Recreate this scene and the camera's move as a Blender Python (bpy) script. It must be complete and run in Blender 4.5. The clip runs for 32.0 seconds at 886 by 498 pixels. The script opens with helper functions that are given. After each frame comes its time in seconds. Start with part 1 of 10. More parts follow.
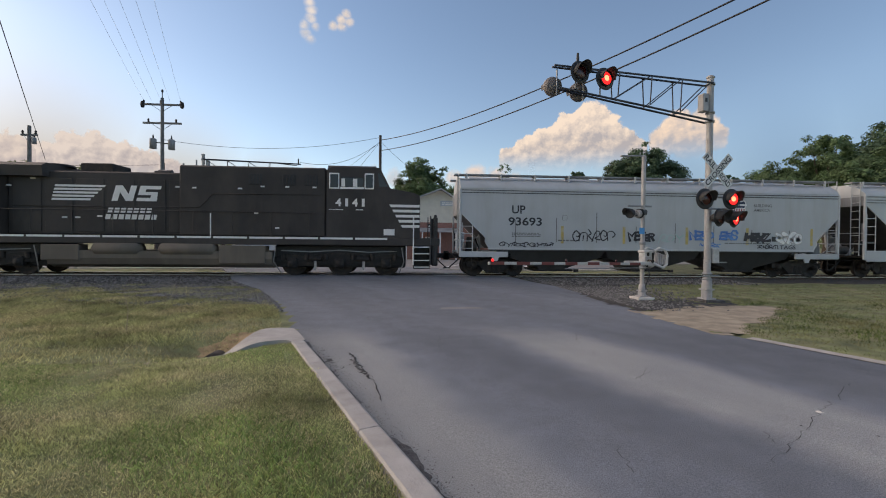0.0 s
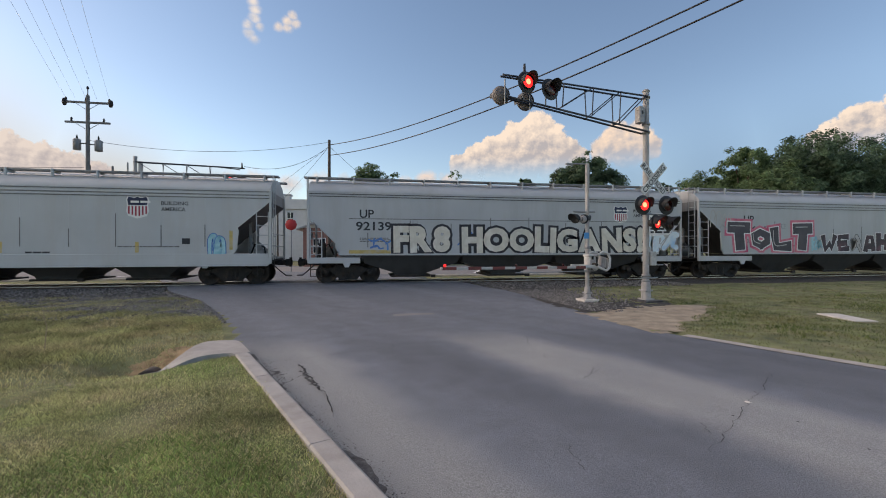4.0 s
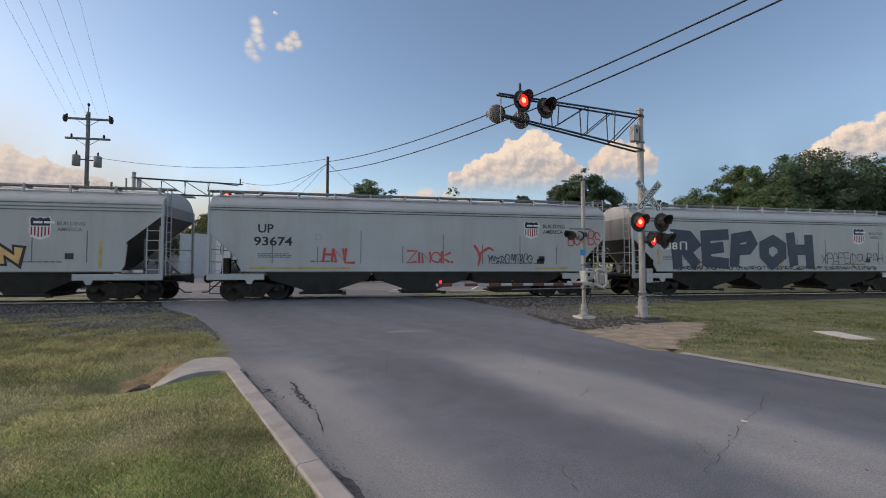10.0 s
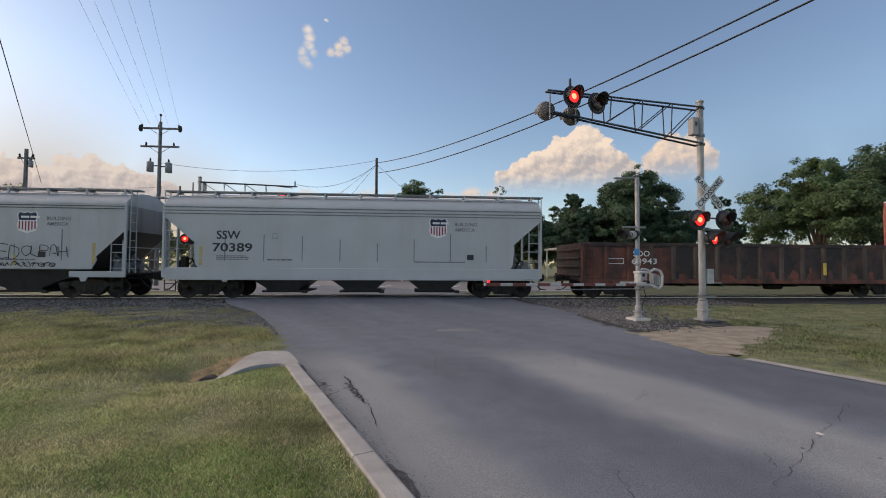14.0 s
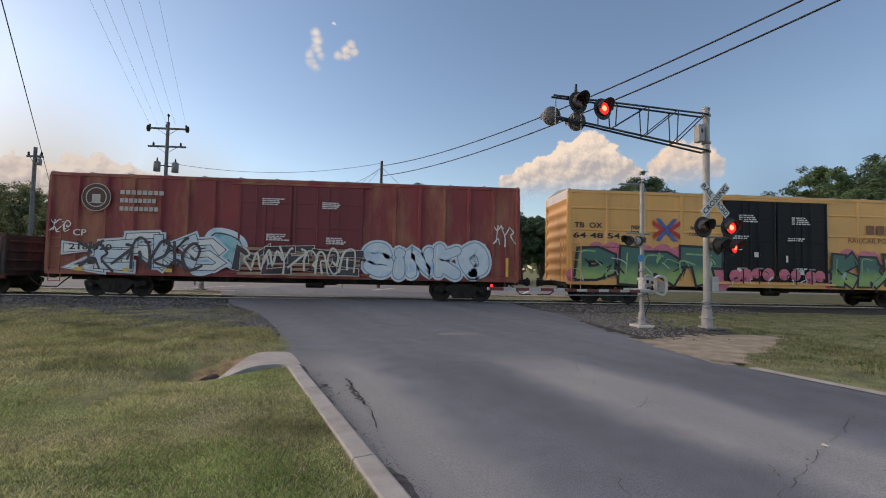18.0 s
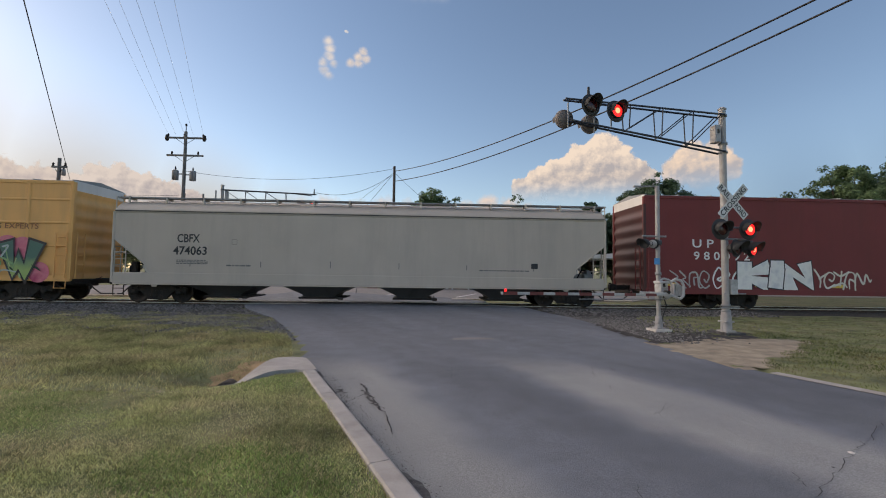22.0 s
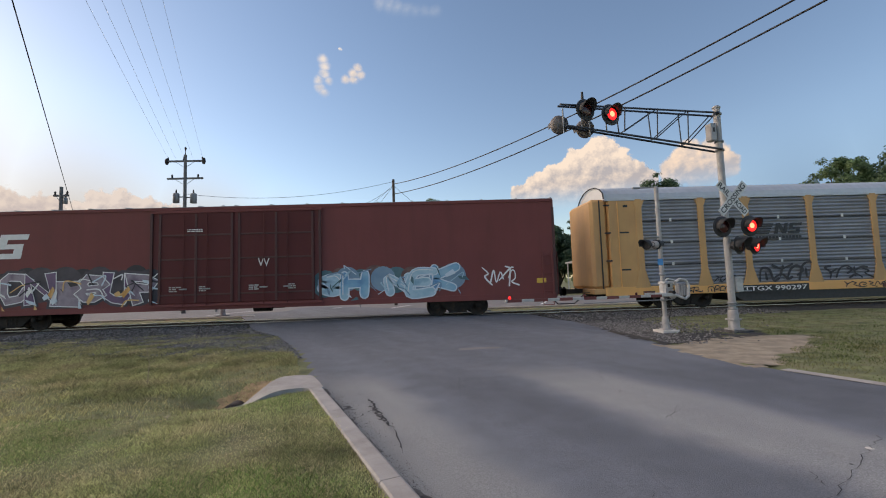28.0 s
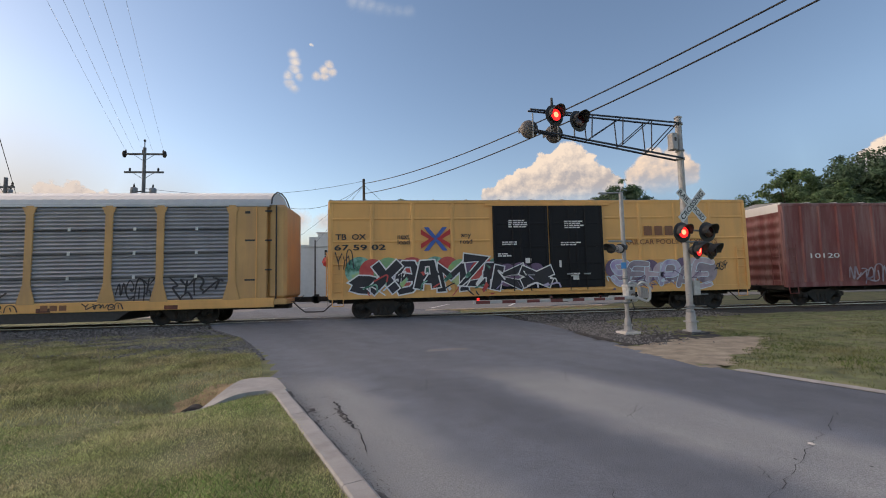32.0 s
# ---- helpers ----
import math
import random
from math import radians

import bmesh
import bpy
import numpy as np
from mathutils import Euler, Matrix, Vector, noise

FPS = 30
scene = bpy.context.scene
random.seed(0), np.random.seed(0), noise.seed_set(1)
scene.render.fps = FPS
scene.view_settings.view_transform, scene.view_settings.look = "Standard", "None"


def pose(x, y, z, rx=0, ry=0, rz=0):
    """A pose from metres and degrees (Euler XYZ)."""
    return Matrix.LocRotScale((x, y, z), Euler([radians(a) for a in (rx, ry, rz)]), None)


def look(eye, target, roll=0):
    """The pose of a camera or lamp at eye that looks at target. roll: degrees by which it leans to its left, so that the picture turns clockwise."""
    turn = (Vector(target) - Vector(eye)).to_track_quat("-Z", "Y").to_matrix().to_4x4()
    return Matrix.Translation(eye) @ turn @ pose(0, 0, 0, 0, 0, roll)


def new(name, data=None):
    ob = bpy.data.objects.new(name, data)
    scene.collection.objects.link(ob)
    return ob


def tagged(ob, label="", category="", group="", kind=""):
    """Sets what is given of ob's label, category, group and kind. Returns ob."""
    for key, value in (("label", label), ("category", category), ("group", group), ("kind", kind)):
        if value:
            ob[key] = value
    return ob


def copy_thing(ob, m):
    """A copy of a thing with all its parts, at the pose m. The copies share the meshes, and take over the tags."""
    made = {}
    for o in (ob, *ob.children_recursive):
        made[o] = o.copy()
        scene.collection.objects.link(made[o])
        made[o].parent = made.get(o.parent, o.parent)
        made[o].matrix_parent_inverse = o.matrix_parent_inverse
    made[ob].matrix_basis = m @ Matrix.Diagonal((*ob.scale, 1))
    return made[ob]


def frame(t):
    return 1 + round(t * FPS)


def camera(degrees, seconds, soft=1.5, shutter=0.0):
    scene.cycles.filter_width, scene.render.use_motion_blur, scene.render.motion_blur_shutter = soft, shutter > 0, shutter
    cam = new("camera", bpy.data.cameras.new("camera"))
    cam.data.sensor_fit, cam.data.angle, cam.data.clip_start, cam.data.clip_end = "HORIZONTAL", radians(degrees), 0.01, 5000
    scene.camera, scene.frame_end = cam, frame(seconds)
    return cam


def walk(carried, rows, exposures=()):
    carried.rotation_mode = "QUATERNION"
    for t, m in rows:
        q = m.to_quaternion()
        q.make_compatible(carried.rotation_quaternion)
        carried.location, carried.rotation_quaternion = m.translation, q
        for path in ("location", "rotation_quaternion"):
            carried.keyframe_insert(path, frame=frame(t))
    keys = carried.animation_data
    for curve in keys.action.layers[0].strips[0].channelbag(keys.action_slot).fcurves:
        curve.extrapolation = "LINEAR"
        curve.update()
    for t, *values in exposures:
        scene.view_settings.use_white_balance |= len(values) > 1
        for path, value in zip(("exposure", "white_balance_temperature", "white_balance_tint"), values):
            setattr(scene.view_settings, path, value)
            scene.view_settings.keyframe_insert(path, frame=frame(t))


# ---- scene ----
cam = camera(91.34, 32.0, 1.02)
PATH = [
    (0.0, pose(-0.000, -0.000, 1.600, 89.12, -0.54, -4.20)),
    (0.5, pose(-0.024, -0.006, 1.595, 89.25, -0.59, -3.95)),
    (1.0, pose(-0.016, -0.002, 1.594, 89.36, -0.64, -5.80)),
    (1.5, pose(-0.013, 0.004, 1.596, 89.41, -0.48, -7.20)),
    (2.0, pose(-0.021, 0.008, 1.598, 89.44, -0.42, -8.48)),
    (2.5, pose(-0.027, 0.012, 1.598, 89.48, -0.44, -8.95)),
    (3.0, pose(-0.031, 0.018, 1.597, 89.59, -0.45, -8.99)),
    (3.5, pose(-0.017, 0.026, 1.596, 89.74, -0.28, -9.26)),
    (4.0, pose(-0.008, 0.027, 1.598, 89.93, 0.02, -10.60)),
    (4.5, pose(-0.005, 0.019, 1.603, 90.20, 0.40, -11.85)),
    (6.5, pose(-0.003, 0.012, 1.597, 90.28, 0.58, -7.32)),
    (7.0, pose(-0.001, 0.020, 1.600, 90.37, 1.16, -6.18)),
    (7.5, pose(0.006, 0.023, 1.599, 90.17, 1.69, -6.13)),
    (8.0, pose(0.034, 0.031, 1.599, 89.99, 1.66, -8.83)),
    (8.5, pose(0.030, 0.037, 1.611, 90.89, 1.31, -9.69)),
    (9.0, pose(0.036, 0.035, 1.606, 91.58, 1.17, -10.03)),
    (9.5, pose(0.045, 0.032, 1.604, 91.94, 0.84, -10.40)),
    (10.0, pose(0.044, 0.024, 1.597, 92.10, -0.13, -10.85)),
    (10.5, pose(0.042, 0.013, 1.597, 92.10, 0.05, -11.63)),
    (11.0, pose(0.038, 0.006, 1.595, 92.02, 0.27, -11.97)),
    (11.5, pose(0.043, 0.003, 1.585, 91.90, -0.20, -12.92)),
    (12.0, pose(0.038, -0.002, 1.583, 91.76, -0.33, -13.57)),
    (12.5, pose(0.031, 0.003, 1.586, 91.70, -0.58, -13.66)),
    (13.0, pose(0.018, -0.002, 1.590, 91.75, -0.50, -11.16)),
    (13.5, pose(0.004, -0.006, 1.597, 91.77, -0.28, -8.14)),
    (14.0, pose(0.001, -0.005, 1.594, 92.00, -0.35, -4.73)),
    (14.5, pose(0.006, -0.003, 1.595, 92.10, -0.42, -3.48)),
    (16.5, pose(0.009, -0.001, 1.586, 92.31, -1.68, -4.07)),
    (17.0, pose(0.007, -0.001, 1.591, 92.38, -1.54, -4.12)),
    (17.5, pose(0.001, 0.004, 1.594, 92.42, -1.48, -4.24)),
    (18.0, pose(0.003, -0.001, 1.592, 92.46, -1.23, -4.29)),
    (18.5, pose(-0.000, -0.004, 1.593, 92.50, -1.17, -4.03)),
    (19.0, pose(-0.001, -0.005, 1.593, 92.50, -1.22, -3.55)),
    (19.5, pose(-0.002, -0.005, 1.598, 92.60, -1.23, -3.14)),
    (20.0, pose(-0.004, -0.008, 1.603, 92.75, -1.14, -2.98)),
    (20.5, pose(0.000, -0.013, 1.599, 92.88, -1.25, -2.88)),
    (21.0, pose(0.003, -0.008, 1.599, 92.93, -1.16, -2.85)),
    (21.5, pose(0.005, -0.011, 1.597, 93.01, -0.91, -2.82)),
    (22.0, pose(-0.004, -0.013, 1.600, 93.01, -0.82, -2.55)),
    (22.5, pose(-0.002, -0.008, 1.603, 93.07, -0.58, -2.15)),
    (23.0, pose(0.002, -0.008, 1.599, 93.19, -0.59, -1.96)),
    (23.5, pose(0.007, -0.003, 1.601, 93.16, -0.32, -1.97)),
    (24.0, pose(0.015, 0.002, 1.601, 93.18, -0.26, -2.98)),
    (24.5, pose(0.010, -0.003, 1.599, 93.32, -0.10, -3.70)),
    (26.5, pose(-0.002, -0.020, 1.606, 94.45, 0.22, -3.20)),
    (27.0, pose(0.003, -0.012, 1.608, 94.70, 0.22, -3.28)),
    (27.5, pose(0.006, -0.018, 1.605, 94.62, 0.25, -3.14)),
    (28.0, pose(0.005, -0.012, 1.613, 94.36, 1.83, -2.09)),
    (28.5, pose(0.010, -0.009, 1.615, 94.53, 1.86, -1.27)),
    (29.0, pose(0.009, -0.010, 1.607, 94.54, 1.52, -1.39)),
    (29.5, pose(0.022, -0.006, 1.605, 94.39, 0.99, -2.99)),
    (30.0, pose(0.031, -0.007, 1.608, 94.54, 0.59, -5.65)),
    (30.5, pose(0.031, -0.000, 1.615, 94.54, 0.72, -7.62)),
    (31.0, pose(0.017, 0.003, 1.619, 94.58, 0.91, -8.07)),
    (31.5, pose(0.019, 0.006, 1.613, 94.40, 1.04, -7.42)),
    (32.0, pose(0.024, 0.000, 1.612, 94.40, 1.28, -6.07)),
]
walk(cam, PATH, exposures=[(t, e, 7250, 15) for t, e in ((0.0, 0.36), (3.0, 0.44), (7.0, 0.31), (10.0, 0.31), (13.0, 0.4), (14.0, 0.31), (17.0, 0.31), (23.0, 0.28), (24.0, 0.4), (27.0, 0.29), (28.0, 0.41), (29.0, 0.25), (31.0, 0.36), (32.0, 0.36))])

# ---- sky and sun ----
SUN_EL, SUN_YAW = 18.0, 67.0      # evening sun, veiled, to the left
world = bpy.data.worlds.new("evening_sky")
scene.world = world
world.use_nodes = True
wn = world.node_tree.nodes
sky = wn.new("ShaderNodeTexSky")
sky.sky_type, sky.sun_disc = "NISHITA", False
sky.sun_elevation, sky.sun_rotation = radians(SUN_EL), radians(-SUN_YAW)
sky.altitude, sky.air_density, sky.dust_density, sky.ozone_density = 200, 1.0, 0.6, 2.3
wn["Background"].inputs[1].default_value = 0.15
world.node_tree.links.new(sky.outputs[0], wn["Background"].inputs[0])
sun = new("sun", bpy.data.lights.new("sun", "SUN"))
sun.data.energy, sun.data.angle, sun.data.color = 2.75, radians(105), (1.0, 0.8, 0.6)
sun.matrix_world = look((0, 0, 0), (math.sin(radians(SUN_YAW)), -math.cos(radians(SUN_YAW)), -math.tan(radians(SUN_EL))))


# ---- small mesh builder ----
class Mesh:
    """Collects vertices and faces of one part."""

    def __init__(self):
        self.v, self.f, self.s, self.m = [], [], [], []

    def add(self, verts, faces, smooth=False, slot=0):
        n = len(self.v)
        self.v += [tuple(p) for p in verts]
        self.f += [tuple(i + n for i in q) for q in faces]
        self.s += [smooth] * len(faces)
        self.m += [slot] * len(faces)
        return self

    def box(self, x0, y0, z0, x1, y1, z1, c=0.0, slot=0):
        x0, x1 = min(x0, x1), max(x0, x1)
        y0, y1 = min(y0, y1), max(y0, y1)
        z0, z1 = min(z0, z1), max(z0, z1)
        if c <= 0:
            v = [(x, y, z) for x in (x0, x1) for y in (y0, y1) for z in (z0, z1)]
            return self.add(v, [(0, 1, 3, 2), (4, 6, 7, 5), (0, 4, 5, 1), (2, 3, 7, 6), (0, 2, 6, 4), (1, 5, 7, 3)], slot=slot)
        c = min(c, (x1 - x0) * 0.45, (y1 - y0) * 0.45, (z1 - z0) * 0.45)
        v, idx = [], {}
        for i, x in enumerate((x0, x1)):
            for j, y in enumerate((y0, y1)):
                for k, z in enumerate((z0, z1)):
                    sx, sy, sz = (c, -c)[i], (c, -c)[j], (c, -c)[k]
                    idx[i, j, k] = len(v)
                    v += [(x, y + sy, z + sz), (x + sx, y, z + sz), (x + sx, y + sy, z)]
        f = []
        for i in (0, 1):
            q = [idx[i, 0, 0], idx[i, 0, 1], idx[i, 1, 1], idx[i, 1, 0]]
            f.append(q if i == 0 else q[::-1])
            q = [idx[0, i, 0] + 1, idx[1, i, 0] + 1, idx[1, i, 1] + 1, idx[0, i, 1] + 1]
            f.append(q if i == 0 else q[::-1])
            q = [idx[0, 0, i] + 2, idx[0, 1, i] + 2, idx[1, 1, i] + 2, idx[1, 0, i] + 2]
            f.append(q if i == 0 else q[::-1])
        for i in (0, 1):
            for j in (0, 1):
                a, b = idx[i, j, 0], idx[i, j, 1]
                f.append((a, b, b + 1, a + 1))
                a, b = idx[i, 0, j], idx[i, 1, j]
                f.append((a, b, b + 2, a + 2))
                a, b = idx[0, i, j], idx[1, i, j]
                f.append((a + 1, b + 1, b + 2, a + 2))
                for k in (0, 1):
                    n = idx[i, j, k]
                    f.append((n, n + 1, n + 2))
        return self.add(v, f, slot=slot)

    def tube(self, a, b, r, n=10, r2=None, caps=True, slot=0):
        a, b = Vector(a), Vector(b)
        r2 = r if r2 is None else r2
        w = (b - a).normalized()
        u = w.orthogonal().normalized()
        t = w.cross(u)
        v = []
        for p, q in ((a, r), (b, r2)):
            v += [p + (u * math.cos(k * math.tau / n) + t * math.sin(k * math.tau / n)) * q for k in range(n)]
        self.add(v, [(k, (k + 1) % n, n + (k + 1) % n, n + k) for k in range(n)], True, slot)
        if caps:
            self.add(v, [tuple(range(n))[::-1], tuple(range(n, 2 * n))], slot=slot)
        return self

    def path(self, pts, r, n=6, slot=0):
        pts = [Vector(p) for p in pts]
        v, m = [], len(pts)
        u = None
        for i, p in enumerate(pts):
            w = (pts[min(i + 1, m - 1)] - pts[max(i - 1, 0)]).normalized()
            u = w.orthogonal().normalized() if u is None else (u - w * u.dot(w)).normalized()
            t = w.cross(u)
            rr = r[i] if isinstance(r, (list, tuple)) else r
            v += [p + (u * math.cos(k * math.tau / n) + t * math.sin(k * math.tau / n)) * rr for k in range(n)]
        f = [(i * n + k, i * n + (k + 1) % n, (i + 1) * n + (k + 1) % n, (i + 1) * n + k) for i in range(m - 1) for k in range(n)]
        return self.add(v, f, True, slot)

    def lathe(self, prof, centre, axis="y", n=24, slot=0):
        """prof: (radius, offset along the axis) pairs."""
        v = []
        for r, h in prof:
            for k in range(n):
                c, s = r * math.cos(k * math.tau / n), r * math.sin(k * math.tau / n)
                p = {"x": (h, c, s), "y": (s, h, c), "z": (c, s, h)}[axis]
                v.append((centre[0] + p[0], centre[1] + p[1], centre[2] + p[2]))
        f = [(i * n + k, i * n + (k + 1) % n, (i + 1) * n + (k + 1) % n, (i + 1) * n + k) for i in range(len(prof) - 1) for k in range(n)]
        return self.add(v, f, True, slot)

    def prism(self, poly, a, b, axis="y", smooth=False, slot=0):
        """A polygon pushed along an axis; poly holds the two other coordinates in xyz order."""
        n = len(poly)

        def at(p, h):
            return {"x": (h, p[0], p[1]), "y": (p[0], h, p[1]), "z": (p[0], p[1], h)}[axis]

        v = [at(p, a) for p in poly] + [at(p, b) for p in poly]
        self.add(v, [(k, (k + 1) % n, n + (k + 1) % n, n + k) for k in range(n)], smooth, slot)
        return self.add(v, [tuple(range(n))[::-1], tuple(range(n, 2 * n))], slot=slot)

    def data(self, name, *mats):
        me = bpy.data.meshes.new(name)
        me.from_pydata(self.v, [], self.f)
        me.polygons.foreach_set("use_smooth", self.s)
        me.polygons.foreach_set("material_index", self.m)
        for m in mats:
            me.materials.append(m)
        me.update()
        bm = bmesh.new()
        bm.from_mesh(me)
        bmesh.ops.recalc_face_normals(bm, faces=bm.faces)
        bm.to_mesh(me)
        bm.free()
        return me


def part(name, mesh, mats, parent=None, label="", at=None):
    """Links a Mesh as one object under a thing or a part."""
    mats = mats if isinstance(mats, (list, tuple)) else (mats,)
    ob = new(name, mesh if isinstance(mesh, bpy.types.Mesh) else mesh.data(name, *mats))
    if parent:
        ob.parent = parent
    if at is not None:
        ob.matrix_basis = at
    return tagged(ob, label)


def thing(name, label, category, at=(0, 0, 0), group="", turn=0.0):
    ob = new(name)
    ob.empty_display_size = 0.2
    ob.matrix_basis = pose(*at, 0, 0, turn)
    return tagged(ob, label, category, group)


# ---- materials ----
def mat(name, col, rough=0.7, metal=0.0, var=0.12, scale=2.0, bump=0.05, bscale=30.0, stain=None, stain_scale=0.6, stain_amt=0.5,
        streak=0.0, spec=0.5, island=0.0, pieces=0.0, sub=0.0, lo=0.48):
    m = bpy.data.materials.new(name)
    m.use_nodes = True
    nt = m.node_tree
    n, li = nt.nodes, nt.links
    b = n["Principled BSDF"]
    tc = n.new("ShaderNodeTexCoord")
    no = n.new("ShaderNodeTexNoise")
    no.inputs["Scale"].default_value, no.inputs["Detail"].default_value = scale, 6
    li.new(tc.outputs["Object"], no.inputs["Vector"])
    ramp = n.new("ShaderNodeValToRGB")
    e = ramp.color_ramp.elements
    e[0].position, e[1].position = 0.3, 0.7
    e[0].color = (*[max(0, c * (1 - var)) for c in col], 1)
    e[1].color = (*[min(1, c * (1 + var)) for c in col], 1)
    li.new(no.outputs["Fac"], ramp.inputs[0])
    out = ramp.outputs[0]
    if stain:
        mp = n.new("ShaderNodeMapping")
        mp.inputs["Scale"].default_value = (1, 1, 1 if not streak else streak)
        n2 = n.new("ShaderNodeTexNoise")
        n2.inputs["Scale"].default_value, n2.inputs["Detail"].default_value, n2.inputs["Roughness"].default_value = stain_scale, 8, 0.65
        li.new(tc.outputs["Object"], mp.inputs["Vector"])
        li.new(mp.outputs[0], n2.inputs["Vector"])
        r2 = n.new("ShaderNodeMapRange")
        r2.inputs[1].default_value, r2.inputs[2].default_value = lo, lo + 0.24
        r2.inputs[4].default_value = stain_amt
        li.new(n2.outputs["Fac"], r2.inputs[0])
        mx = n.new("ShaderNodeMix")
        mx.data_type = "RGBA"
        li.new(r2.outputs[0], mx.inputs[0])
        li.new(out, mx.inputs[6])
        mx.inputs[7].default_value = (*stain, 1)
        out = mx.outputs[2]
    if island or pieces:
        src = n.new("ShaderNodeNewGeometry").outputs["Random Per Island"] if island else n.new("ShaderNodeObjectInfo").outputs["Random"]
        amt = island or pieces
        r3 = n.new("ShaderNodeMapRange")
        r3.inputs[3].default_value, r3.inputs[4].default_value = 1 - amt, 1 + amt
        li.new(src, r3.inputs[0])
        hs = n.new("ShaderNodeHueSaturation")
        li.new(r3.outputs[0], hs.inputs["Value"])
        li.new(out, hs.inputs["Color"])
        out = hs.outputs[0]
    li.new(out, b.inputs["Base Color"])
    b.inputs["Metallic"].default_value = metal
    b.inputs["Specular IOR Level"].default_value = spec
    rr = n.new("ShaderNodeMapRange")
    rr.inputs[3].default_value, rr.inputs[4].default_value = max(0.02, rough - 0.1), min(1, rough + 0.1)
    li.new(no.outputs["Fac"], rr.inputs[0])
    li.new(rr.outputs[0], b.inputs["Roughness"])
    if bump:
        n3 = n.new("ShaderNodeTexNoise")
        n3.inputs["Scale"].default_value, n3.inputs["Detail"].default_value = bscale, 4
        li.new(tc.outputs["Object"], n3.inputs["Vector"])
        bp = n.new("ShaderNodeBump")
        bp.inputs["Strength"].default_value, bp.inputs["Distance"].default_value = bump, 0.02
        li.new(n3.outputs["Fac"], bp.inputs["Height"])
        li.new(bp.outputs[0], b.inputs["Normal"])
    if sub:                                            # thin leaves let some light through
        tr, mx = n.new("ShaderNodeBsdfTranslucent"), n.new("ShaderNodeMixShader")
        li.new(out, tr.inputs["Color"])
        mx.inputs[0].default_value = sub
        li.new(b.outputs[0], mx.inputs[1])
        li.new(tr.outputs[0], mx.inputs[2])
        li.new(mx.outputs[0], n["Material Output"].inputs["Surface"])
    return m


def glow(name, col, strength):
    m = bpy.data.materials.new(name)
    m.use_nodes = True
    b = m.node_tree.nodes["Principled BSDF"]
    b.inputs["Base Color"].default_value = (*col, 1)
    b.inputs["Emission Color"].default_value = (*col, 1)
    b.inputs["Emission Strength"].default_value = strength
    return m


def spray(name, cols, scale=1.6):
    """Spray paint that drifts between colours."""
    m = bpy.data.materials.new(name)
    m.use_nodes = True
    n, li = m.node_tree.nodes, m.node_tree.links
    b = n["Principled BSDF"]
    tc, no, ramp = n.new("ShaderNodeTexCoord"), n.new("ShaderNodeTexNoise"), n.new("ShaderNodeValToRGB")
    no.inputs["Scale"].default_value, no.inputs["Detail"].default_value = scale, 3
    li.new(tc.outputs["Object"], no.inputs["Vector"])
    li.new(no.outputs["Fac"], ramp.inputs[0])
    e = ramp.color_ramp.elements
    while len(e) < len(cols):
        e.new(0.5)
    for i, c in enumerate(cols):
        e[i].position = 0.32 + 0.36 * i / max(1, len(cols) - 1)
        e[i].color = (*c, 1)
    li.new(ramp.outputs[0], b.inputs["Base Color"])
    b.inputs["Roughness"].default_value = 0.55
    return m


